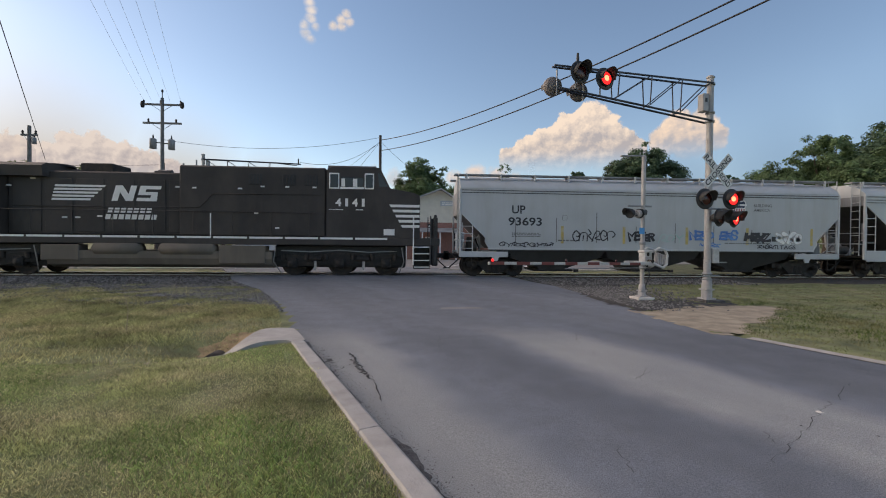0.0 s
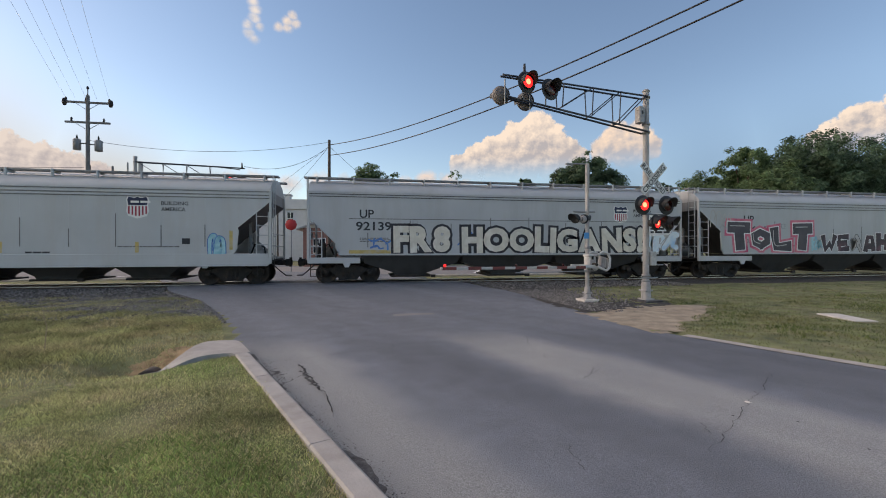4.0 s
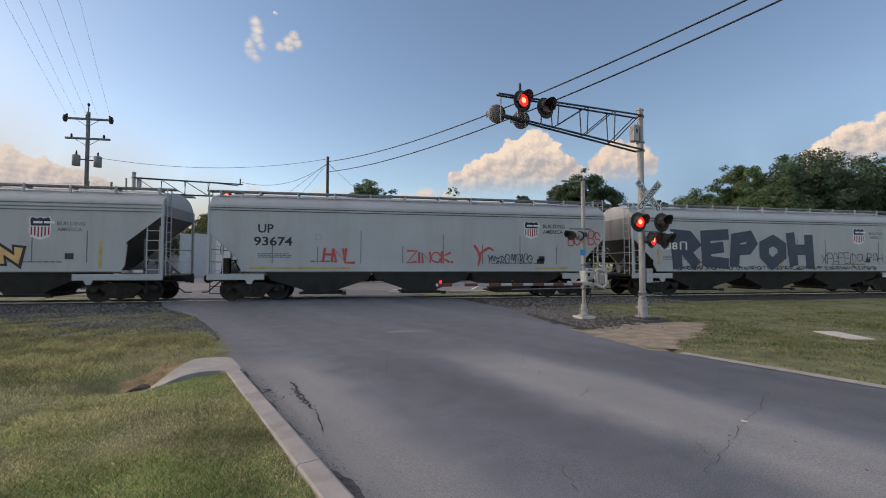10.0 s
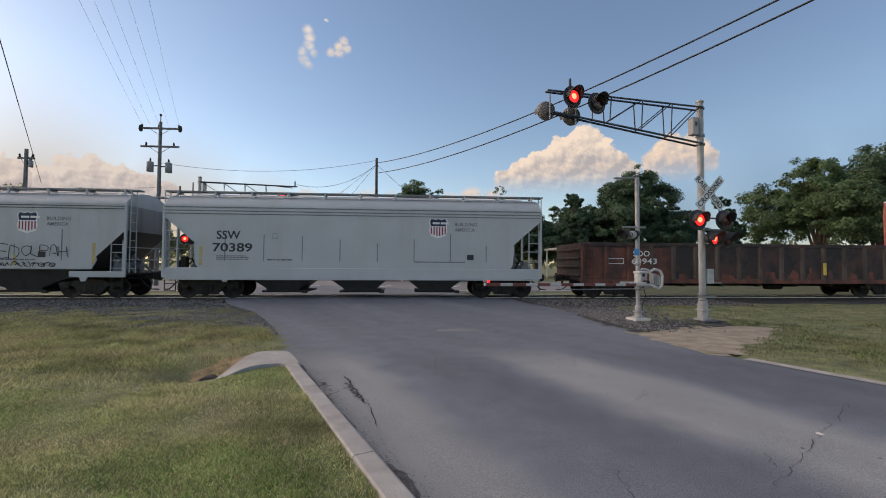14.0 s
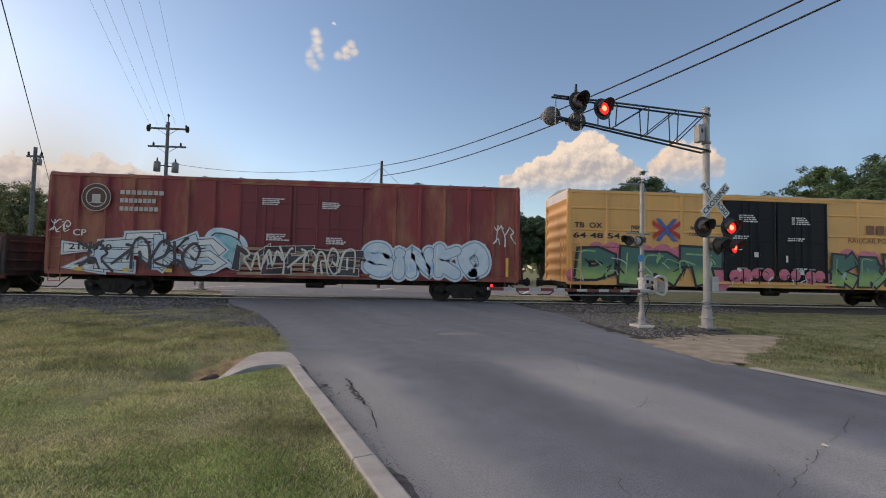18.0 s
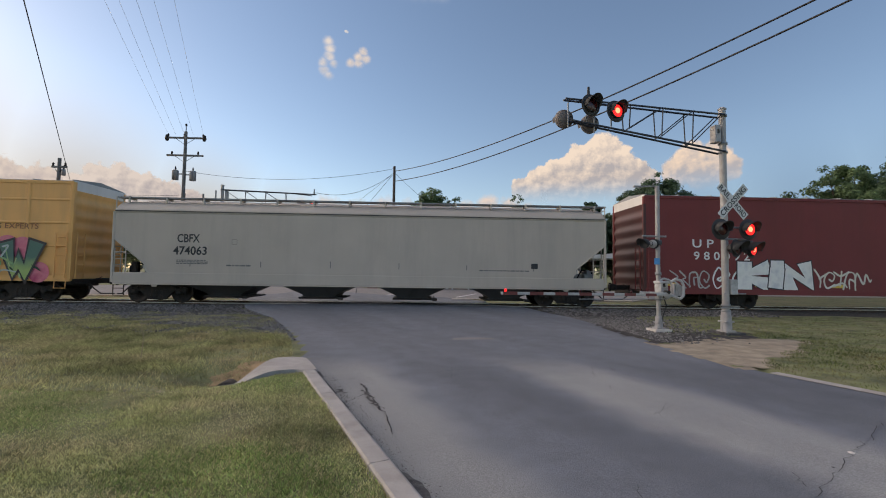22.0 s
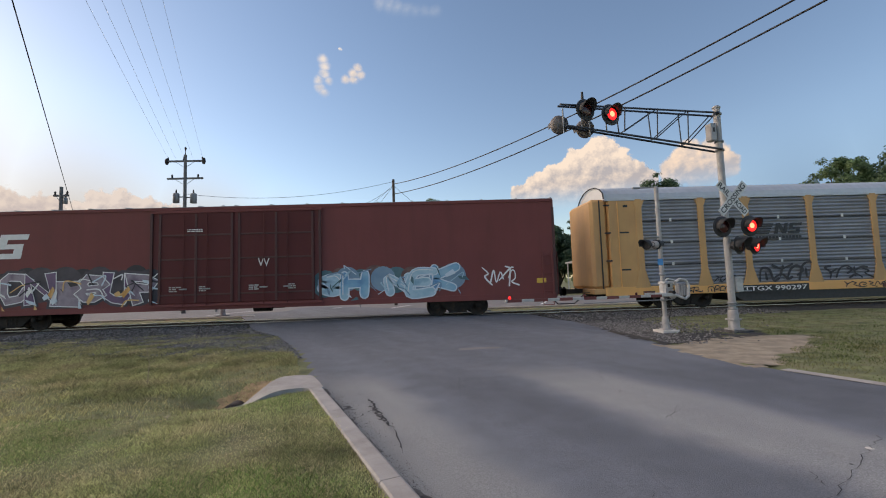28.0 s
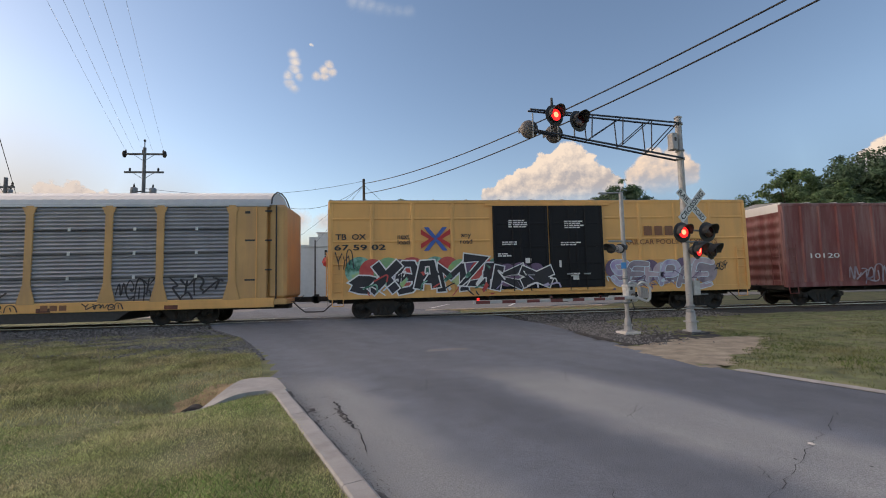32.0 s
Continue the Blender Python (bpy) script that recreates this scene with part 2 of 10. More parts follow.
M = {
    "galv": mat("galvanised", (0.27, 0.28, 0.29), 0.5, 0.3, 0.12, 6, 0.05, 60, (0.3, 0.28, 0.25), 3, 0.35),
    # galvanised steel with the shade on the lattice arm put into its colour
    "galvdark": mat("shaded_galvanised", (0.034, 0.04, 0.055), 0.5, 0.2, 0.15, 6, 0.05, 60, (0.2, 0.19, 0.18), 3, 0.35),
    "alu": mat("painted_aluminium", (0.36, 0.35, 0.345), 0.5, 0.1, 0.12, 5, 0.03, 60, (0.25, 0.22, 0.2), 4, 0.5),
    "discback": mat("dull_brown_grey_cover", (0.15, 0.135, 0.13), 0.6, 0.1, 0.15, 6, 0.05, 40),
    "black": mat("black_paint", (0.03, 0.03, 0.032), 0.6, 0, 0.3, 8, 0.05, 40),
    "darkiron": mat("dark_iron", (0.027, 0.023, 0.021), 0.65, 0.3, 0.35, 6, 0.2, 40, (0.1, 0.06, 0.04), 4, 0.6),
    "grime": mat("grimy_steel", (0.022, 0.02, 0.019), 0.7, 0.25, 0.35, 5, 0.2, 30, (0.08, 0.056, 0.042), 3.5, 0.6),
    "armwhite": mat("dirty_white_paint", (0.5, 0.48, 0.45), 0.6, 0, 0.12, 6, 0.03, 40, (0.25, 0.22, 0.2), 3, 0.6),
    "armred": mat("dull_red_paint", (0.17, 0.035, 0.03), 0.6, 0, 0.15, 6, 0.03, 40),
    "white": mat("white_paint", (0.76, 0.76, 0.74), 0.5, 0, 0.06, 5, 0.02, 60, (0.5, 0.47, 0.42), 3, 0.35),
    "signwhite": mat("weathered_sign_white", (0.68, 0.68, 0.66), 0.5, 0, 0.1, 6, 0.02, 60, (0.3, 0.28, 0.25), 4, 0.5),
    "machine": mat("chalky_machine_paint", (0.5, 0.5, 0.49), 0.6, 0, 0.1, 6, 0.05, 40, (0.25, 0.23, 0.21), 4, 0.6),
    "red": mat("red_paint", (0.5, 0.03, 0.03), 0.5, 0, 0.1, 6),
    "lens_on": glow("lit_red_lens", (1.0, 0.02, 0.02), 1.3),
    "lens_core": glow("lit_red_lens_core", (1.0, 0.16, 0.08), 3.6),
    "lens_off": mat("dark_red_lens", (0.05, 0.008, 0.008), 0.2, 0, 0.1, 8, 0),
    "wood": mat("weathered_wood", (0.085, 0.066, 0.054), 0.85, 0, 0.3, 5, 0.3, 25, (0.07, 0.055, 0.045), 2, 0.6, 0.08),
    "greywood": mat("grey_wood", (0.16, 0.158, 0.157), 0.85, 0, 0.2, 5, 0.3, 25, (0.12, 0.11, 0.1), 2, 0.5, 0.08),
    "redwood": mat("red_brown_pole", (0.06, 0.042, 0.038), 0.85, 0, 0.25, 6, 0.4, 20, (0.06, 0.04, 0.035), 3, 0.6, 0.06),
    "wire": mat("wire", (0.012, 0.012, 0.016), 0.6, 0, 0.1, 1, 0),
    "wiregrey": mat("grey_wire", (0.6, 0.63, 0.68), 0.6, 0, 0.1, 1, 0),
    "concrete": mat("kerb_concrete", (0.391, 0.368, 0.345), 0.9, 0, 0.14, 4, 0.35, 45, (0.24, 0.215, 0.19), 1.5, 0.7),
    "slab": mat("pale_concrete", (0.6, 0.57, 0.53), 0.9, 0, 0.1, 4, 0.2, 45),
    "dirt": mat("sandy_dirt", (0.36, 0.3, 0.22), 0.95, 0, 0.25, 3, 0.6, 30, (0.19, 0.165, 0.135), 2.6, 0.8),
    "stone": mat("ballast_stone", (0.155, 0.148, 0.142), 0.9, 0, 0.2, 9, 0.3, 30, island=0.65),
    "ballast": mat("ballast_bed", (0.048, 0.045, 0.042), 0.95, 0, 0.5, 12, 0.9, 22, (0.115, 0.1, 0.07), 1.0, 0.7),
    "rail": mat("rail_side", (0.12, 0.075, 0.05), 0.8, 0.3, 0.2, 6, 0.15, 40),
    "railtop": mat("polished_rail", (0.6, 0.59, 0.58), 0.35, 0.8, 0.05, 8, 0.02, 40),
    "tie": mat("sleeper_wood", (0.08, 0.065, 0.055), 0.9, 0, 0.3, 5, 0.4, 25),
    "glass": mat("dark_glass", (0.02, 0.025, 0.03), 0.12, 0, 0.1, 2, 0),
    "yellow": mat("yellow_paint", (0.75, 0.5, 0.08), 0.55, 0, 0.1, 5),
    "blue": mat("blue_paint", (0.05, 0.12, 0.4), 0.5, 0, 0.1, 5),
    "signblue": mat("blue_sign", (0.05, 0.28, 0.6), 0.5, 0, 0.1, 5),
    "lettering": mat("black_lettering", (0.028, 0.03, 0.035), 0.6, 0, 0.1, 5, 0),
    "whitelet": mat("white_lettering", (0.74, 0.73, 0.71), 0.6, 0, 0.06, 5, 0),
    "brownlet": mat("brown_lettering", (0.24, 0.1, 0.05), 0.6, 0, 0.1, 5, 0),
}


# ---- ground, road and track ----
ROAD = 26.5                                          # the road's heading, degrees left of the y axis
RD = Vector((-math.sin(radians(ROAD)), math.cos(radians(ROAD)), 0))
TRACK_Y, RAIL_Z = 19.7, 0.15


def kerb_x(y):
    """The road's left edge, along the kerb."""
    return -1.88 + (7.3 - y) * 0.437


def road_left(y):
    if y < 8.0:
        return kerb_x(y)
    if y < 22.5:
        return np.interp(y, (8.0, 9.0, 11.0, 14.2, 17.3, 22.5), (-2.2, -2.48, -3.25, -4.75, -6.9, -9.3))
    return -9.3 - (y - 22.5) * 0.498


def road_right(y):
    if y < 7.3:
        return 5.62 + (7.3 - y) * 0.415
    if y < 22.5:
        return np.interp(y, (7.3, 8.9, 10.5, 12.1, 15.5, 18.1, 22.5), (5.62, 5.6, 5.62, 5.55, 5.25, 4.5, 2.6))
    return 2.6 - (y - 22.5) * 0.498


def ground_z(x, y):
    left = kerb_x(y) - x                               # metres to the left of the kerb line
    z = 0.0
    if left > 0:
        lawn = max(0.0, min(1.0, (7.4 - 0.32 * (left - 0.2) - y) / 0.7))
        z += 0.085 * min(1.0, left / 0.15) * lawn + 0.03 * math.sin(x * 1.1) * math.sin(y * 0.9) * lawn * min(1, left / 2)
        dip = math.exp(-((x + 3.1) ** 2 / 0.55 + (y - 6.75) ** 2 / 0.5))
        z -= 0.26 * dip
        z -= 0.06 * math.exp(-((y - 9.2) / 1.6) ** 2) * min(1, max(0, left - 0.6))
    if road_left(y) + (-0.12 if y < 7.8 else 0.2) < x < road_right(y) - (-0.12 if y < 7.3 else 0.2) and y > -31:
        z -= 0.08
    return z + 0.02 * noise.noise(Vector((x * 0.5, y * 0.5, 0))) * min(1, max(0, abs(x - 2) - 5) / 3)


def grass_ground():
    return mat("grass_soil", (0.165, 0.18, 0.08), 0.95, 0, 0.45, 2.2, 0.9, 40, (0.31, 0.255, 0.15), 0.9, 0.8)


def asphalt():
    m = mat("worn_asphalt", (0.16, 0.174, 0.198), 0.85, 0, 0.12, 2.6, 0.45, 110, (0.2, 0.212, 0.228), 0.35, 0.45, spec=0.35)
    n, li = m.node_tree.nodes, m.node_tree.links
    b = n["Principled BSDF"]
    base = b.inputs["Base Color"].links[0].from_socket
    tc = n["Texture Coordinate"]
    # wheel-polished pale bands and darker oil strips along the road
    mp = n.new("ShaderNodeMapping")
    mp.inputs["Rotation"].default_value = (0, 0, radians(-ROAD))
    li.new(tc.outputs["Object"], mp.inputs["Vector"])
    st = n.new("ShaderNodeMapping")
    st.inputs["Scale"].default_value = (0.55, 0.035, 1)
    li.new(mp.outputs[0], st.inputs["Vector"])
    no = n.new("ShaderNodeTexNoise")
    no.inputs["Scale"].default_value, no.inputs["Detail"].default_value, no.inputs["Distortion"].default_value = 1.1, 4, 0.4
    li.new(st.outputs[0], no.inputs["Vector"])
    r = n.new("ShaderNodeMapRange")
    r.inputs[1].default_value, r.inputs[2].default_value, r.inputs[3].default_value, r.inputs[4].default_value = 0.35, 0.66, 0.86, 1.14
    li.new(no.outputs["Fac"], r.inputs[0])
    sp = n.new("ShaderNodeTexNoise")
    sp.inputs["Scale"].default_value, sp.inputs["Detail"].default_value = 90, 3
    li.new(tc.outputs["Object"], sp.inputs["Vector"])
    r2 = n.new("ShaderNodeMapRange")
    r2.inputs[1].default_value, r2.inputs[2].default_value, r2.inputs[3].default_value, r2.inputs[4].default_value = 0.3, 0.7, 0.72, 1.3
    li.new(sp.outputs["Fac"], r2.inputs[0])
    mul = n.new("ShaderNodeMath")
    mul.operation = "MULTIPLY"
    li.new(r.outputs[0], mul.inputs[0])
    li.new(r2.outputs[0], mul.inputs[1])
    # the sandy crown between the lanes and the bleached strip near the kerb
    cr = n.new("ShaderNodeMapping")
    cr.inputs["Rotation"].default_value = (0, 0, radians(-20.4))
    li.new(tc.outputs["Object"], cr.inputs["Vector"])
    wob = n.new("ShaderNodeTexNoise")
    wob.inputs["Scale"].default_value, wob.inputs["Detail"].default_value = 0.7, 6
    li.new(tc.outputs["Object"], wob.inputs["Vector"])
    sep, sepw = n.new("ShaderNodeSeparateXYZ"), n.new("ShaderNodeSeparateXYZ")
    li.new(cr.outputs[0], sep.inputs[0])
    li.new(tc.outputs["Object"], sepw.inputs[0])

    def op(kind, p, q):
        nd = n.new("ShaderNodeMath")
        nd.operation = kind
        for i, val in enumerate((p, q)):
            if isinstance(val, (int, float)):
                nd.inputs[i].default_value = val
            else:
                li.new(val, nd.inputs[i])
        return nd.outputs[0]

    def bump(c, w):
        d = op("ABSOLUTE", op("SUBTRACT", op("ADD", sep.outputs[0], op("MULTIPLY", wob.outputs["Fac"], 0.9)), c + 0.45), 0)
        g = n.new("ShaderNodeMapRange")
        g.interpolation_type = "SMOOTHSTEP"
        g.inputs[1].default_value, g.inputs[2].default_value, g.inputs[3].default_value, g.inputs[4].default_value = w * 0.35, w, 1, 0
        li.new(d, g.inputs[0])
        return g.outputs[0]

    far = n.new("ShaderNodeMapRange")
    far.interpolation_type = "SMOOTHSTEP"
    far.inputs[1].default_value, far.inputs[2].default_value, far.inputs[3].default_value, far.inputs[4].default_value = 6.5, 8.4, 1, 0
    li.new(sepw.outputs[1], far.inputs[0])
    pale = op("MULTIPLY", op("MULTIPLY", op("MAXIMUM", bump(4.58, 1.0), bump(1.2, 1.0)), far.outputs[0]), op("ADD", op("MULTIPLY", wob.outputs["Fac"], 0.8), 0.35))
    mxp = n.new("ShaderNodeMix")
    mxp.data_type = "RGBA"
    li.new(op("MULTIPLY", pale, 0.85), mxp.inputs[0])
    li.new(base, mxp.inputs[6])
    mxp.inputs[7].default_value = (0.37, 0.368, 0.35, 1)
    # oil-dark lane middles
    dark = op("MULTIPLY", op("MAXIMUM", bump(7.0, 1.9), op("MULTIPLY", bump(2.9, 1.0), 0.6)), far.outputs[0])
    hs = n.new("ShaderNodeHueSaturation")
    li.new(mxp.outputs[2], hs.inputs["Color"])
    li.new(op("MULTIPLY", mul.outputs[0], op("SUBTRACT", 1.0, op("MULTIPLY", dark, 0.2))), hs.inputs["Value"])
    li.new(hs.outputs[0], b.inputs["Base Color"])
    return m


M["grass"], M["asphalt"] = grass_ground(), asphalt()
M["asphalt_patch"] = mat("dark_asphalt_patch", (0.1, 0.1, 0.104), 0.88, 0, 0.15, 3, 0.3, 90, (0.165, 0.16, 0.16), 1, 0.6, spec=0.3)
M["asphalt_pale"] = mat("pale_asphalt_patch", (0.25, 0.24, 0.235), 0.9, 0, 0.14, 3, 0.3, 90, (0.18, 0.175, 0.17), 1.3, 0.7, spec=0.3)
M["ditchdirt"] = mat("ditch_litter", (0.33, 0.23, 0.125), 0.95, 0, 0.4, 6, 0.8, 40, (0.22, 0.17, 0.09), 2.5, 0.6)
M["gutter"] = mat("gutter_grit", (0.075, 0.072, 0.072), 0.95, 0, 0.5, 14, 0.8, 60, (0.19, 0.19, 0.195), 9, 0.8)
M["crack"] = mat("crack_filler", (0.03, 0.03, 0.032), 0.8, 0, 0.2, 5, 0.2, 40)


def build_ground():
    xs = sorted(set(list(np.arange(-14, 18.01, 0.25)) + [-2500, -1200, -600, -300, -150, -90, -60, -45, -35, -28, -22, -18, 22, 28, 36, 46, 60, 90, 150, 300, 600, 1200, 2500]))
    ys = sorted(set(list(np.arange(-2, 19.01, 0.25)) + [-400, -150, -60, -30, -15, -8, -5, 21, 23, 26, 30, 36, 44, 55, 70, 100, 150, 300, 600, 1200, 2500]))
    v = [(x, y, ground_z(x, y)) for y in ys for x in xs]
    w = len(xs)
    m = Mesh().add(v, [(j * w + i, j * w + i + 1, (j + 1) * w + i + 1, (j + 1) * w + i) for j in range(len(ys) - 1) for i in range(w - 1)], True)
    tagged(part("ground", m, M["grass"]), "patchy green and straw-dry grass ground", "ground", kind="structure")


def build_far_verge():
    m = mat("far_grass", (0.085, 0.095, 0.042), 0.95, 0, 0.4, 1.2, 0.8, 20, (0.15, 0.13, 0.075), 0.5, 0.7)
    for x0, x1 in ((12.5, 120.0), (-120.0, -19.6)):
        xs, ys = np.linspace(x0, x1, 60), np.linspace(22.6, 33.2, 12)
        v = [(x, y + 0.35 * noise.noise(Vector((x * 0.6, y, 3))), ground_z(x, y) + 0.012) for y in ys for x in xs]
        f = [(j * 60 + i, j * 60 + i + 1, j * 60 + 61 + i, j * 60 + 60 + i) for j in range(11) for i in range(59)]
        tagged(part("far_verge", Mesh().add(v, f, True), m), "dark rough grass beyond the track", "grass", kind="structure")


def strip(rows, z, th):
    """A slab from rows of (left x, right x, y)."""
    v, f, g = [], [], []
    k = 9
    for a, b, y in rows:
        for i in range(k):
            s = i / (k - 1)
            crown = 0.03 * (1 - (2 * s - 1) ** 2)
            v.append((a + (b - a) * s, y, z(y) + crown))
    n = len(v)
    v += [(x, y, q - th) for x, y, q in v]
    r = len(rows)
    for j in range(r - 1):
        for i in range(k - 1):
            a = j * k + i
            f += [(a, a + 1, a + k + 1, a + k)]
            g += [(n + a, n + a + k, n + a + k + 1, n + a + 1)]
        a, b = j * k, j * k + k - 1
        g += [(a, a + k, n + a + k, n + a), (b, n + b, n + b + k, b + k)]
    for i in range(k - 1):
        a = (r - 1) * k + i
        g += [(i, n + i, n + i + 1, i + 1), (a, a + 1, n + a + 1, n + a)]
    return Mesh().add(v[:n], f, True).add(v, g)


def road_z(y):
    return float(np.interp(y, (-10, 12, 17.0, 18.6, 20.8, 22.5, 30, 60), (0, 0, 0.06, 0.13, 0.13, 0.07, 0, 0))) - 0.004


def build_road():
    ys = [-30, -15, -8, -4] + list(np.arange(-2, 18.75, 0.5))
    tagged(part("road", strip([(road_left(y), road_right(y), y) for y in ys] + [(road_left(18.9), road_right(18.9), 18.9)], road_z, 0.1), M["asphalt"]),
           "worn grey asphalt road leading over the crossing", "road", kind="structure")
    ys = [20.5] + list(np.arange(21, 30, 1.0)) + [35, 45, 60, 90, 140]
    tagged(part("road", strip([(road_left(y), road_right(y) + (0 if y < 22.5 else 1.0), y) for y in ys], road_z, 0.1), M["asphalt"]),
           "asphalt road going on beyond the track", "road", kind="structure")
    tagged(part("road", strip([(road_left(y) + 0.3, road_right(y) - 0.3, y) for y in (19.08, 19.4, 19.9, 20.32)], lambda y: 0.118, 0.1), M["asphalt_patch"]),
           "dark asphalt filling between the crossing rails", "road", kind="structure")
    # a cross street that runs beside the far side of the track
    m = Mesh().box(-60, 33.5, -0.02, 90, 39.0, 0.03)
    m.prism([(-19.0, 24.6), (12.0, 24.6), (20.0, 33.49), (-34.0, 33.49)], -0.02, 0.028, "z")
    tagged(part("road", m, M["asphalt_pale"]), "pale side street along the far side of the track", "road", kind="structure")
    for x0, x1, y0, y1 in ((-19.0, -9.6, 24.45, 24.6), (1.6, 12.0, 24.45, 24.6)):
        tagged(part("far_kerb", Mesh().box(x0, y0, -0.05, x1, y1, 0.1, 0.02), M["slab"]), "pale concrete kerb of the far paving", "kerb", kind="structure")
    for x in (-13.5, -8.0, -3.0, 2.0, 7.0):
        m = Mesh().prism([(x, 27.0), (x + 0.16, 27.0), (x + 1.9, 31.5), (x + 1.74, 31.5)], 0.02, 0.033, "z")
        tagged(part("painted_line", m, M["whitelet"]), "worn white painted bay line", "road marking", kind="structure")
    # patches and cracks
    rnd = random.Random(4)

    def blot(name, cx, cy, lx, ly, turn, material, label, z=0.004):
        mm, k = Mesh(), 26
        c, s = math.cos(radians(turn)), math.sin(radians(turn))
        top = []
        for i in range(k):
            a = i * math.tau / k
            r = 1 + 0.16 * rnd.uniform(-1, 1)
            px = lx * r * abs(math.cos(a)) ** 0.6 * (1 if math.cos(a) > 0 else -1)
            py = ly * r * abs(math.sin(a)) ** 0.6 * (1 if math.sin(a) > 0 else -1)
            x, y = cx + c * px - s * py, cy + s * px + c * py
            a_, b_ = road_left(y), road_right(y)
            q = min(1, max(0, (x - a_) / (b_ - a_)))
            top.append((x, y, road_z(y) + 0.03 * (1 - (2 * q - 1) ** 2) + z))
        mid = (cx, cy, sum(p[2] for p in top) / k)
        mm.add(top + [mid], [(i, (i + 1) % k, k) for i in range(k)], True)
        tagged(part(name, mm, material), label, "road patch", kind="structure")

    blot("road_patch", 1.2, 10.3, 0.55, 0.16, 5, M["asphalt_pale"], "small pale repair in the asphalt")

    def crack(pts, w, label, paint="crack"):
        mm, top = Mesh(), []
        for i, (x, y) in enumerate(pts):
            q = min(1, max(0, (x - road_left(y)) / (road_right(y) - road_left(y))))
            z = road_z(y) + 0.03 * (1 - (2 * q - 1) ** 2) + 0.007
            ww = w * (0.35 + 0.65 * rnd.random()) * (1 if 0 < i < len(pts) - 1 else 0.2)
            top += [(x - ww, y, z), (x + ww, y, z)]
        mm.add(top, [(2 * i, 2 * i + 1, 2 * i + 3, 2 * i + 2) for i in range(len(pts) - 1)])
        tagged(part("road_crack", mm, M[paint]), label, "crack", kind="structure")

    def wiggle(a, b, n, amp):
        out = []
        for i in range(n + 1):
            s = i / n
            out.append((a[0] + (b[0] - a[0]) * s + rnd.uniform(-amp, amp), a[1] + (b[1] - a[1]) * s + rnd.uniform(-amp, amp) * 0.5))
        return out

    crack(wiggle((-0.87, 6.25), (-0.42, 4.95), 26, 0.025), 0.02, "tar-black crack beside the kerb")
    crack(wiggle((-0.78, 5.9), (-0.55, 5.2), 22, 0.03), 0.03, "crumbled tar beside the crack", "gutter")
    crack(wiggle((-1.2, 6.0), (-1.02, 5.75), 12, 0.06), 0.05, "crumbled asphalt beside the kerb", "gutter")
    for a_, b_ in (((-0.75, 5.7), (-0.95, 5.35)), ((-0.6, 5.3), (-0.42, 5.1))):
        crack(wiggle(a_, b_, 12, 0.03), 0.009, "branching crack beside the kerb", "gutter")
    crack(wiggle((-0.42, 4.95), (-0.29, 4.33), 8, 0.02), 0.009, "fine crack beside the kerb")
    crack(wiggle((-1.55, 6.3), (1.7, 7.4), 30, 0.03), 0.009, "tarred joint across the lane")
    crack(wiggle((2.6, 2.9), (3.85, 3.77), 16, 0.04), 0.006, "wandering crack in the asphalt")
    crack(wiggle((3.85, 3.77), (5.1, 4.6), 18, 0.05), 0.007, "wandering crack in the asphalt")
    for _ in range(16):
        y0 = rnd.uniform(2.6, 9.5)
        x0 = rnd.uniform(road_left(y0) + 0.5, road_right(y0) - 0.5)
        a_, ln = rnd.uniform(0, 6.28), rnd.uniform(0.25, 0.9)
        crack(wiggle((x0, y0), (x0 + ln * math.cos(a_), y0 + ln * math.sin(a_)), 8, 0.03), 0.004, "hair crack in the asphalt")
    for _ in range(12):
        y0 = rnd.uniform(2.2, 9.0)
        blot("road_pit", rnd.uniform(road_left(y0) + 0.4, road_right(y0) - 0.4), y0, rnd.uniform(0.008, 0.018), rnd.uniform(0.006, 0.012), rnd.uniform(0, 180), M["crack"], "small dark pit in the asphalt", 0.005)
    # dirt and broken asphalt gathered along the kerb
    mm, top, yy = Mesh(), [], 1.2
    while yy < 7.0:
        wd = 0.05 + 0.2 * max(0, noise.noise(Vector((yy * 1.4, 3, 0))) + 0.15) + 0.07 * abs(noise.noise(Vector((yy * 7, 8, 0))))
        x0 = kerb_x(yy) - 0.01
        for x in (x0, x0 + wd * 0.5, x0 + wd):
            q = min(1, max(0, (x - road_left(yy)) / (road_right(yy) - road_left(yy))))
            top.append((x, yy, road_z(yy) + 0.03 * (1 - (2 * q - 1) ** 2) + 0.005))
        yy += 0.03
    mm.add(top, [(3 * i + j, 3 * i + j + 1, 3 * i + j + 4, 3 * i + j + 3) for i in range(len(top) // 3 - 1) for j in (0, 1)])
    tagged(part("gutter_dirt", mm, M["gutter"]), "dark grit and broken asphalt along the kerb", "grit", kind="structure")
    mm = Mesh().lathe([(0.0, 0.004), (0.026, 0.004), (0.032, 0.0)], (3.87, 3.8, 0.028), "z", 14)
    tagged(part("survey_marker", mm, M["slab"]), "small pale marker set in the asphalt", "marker")


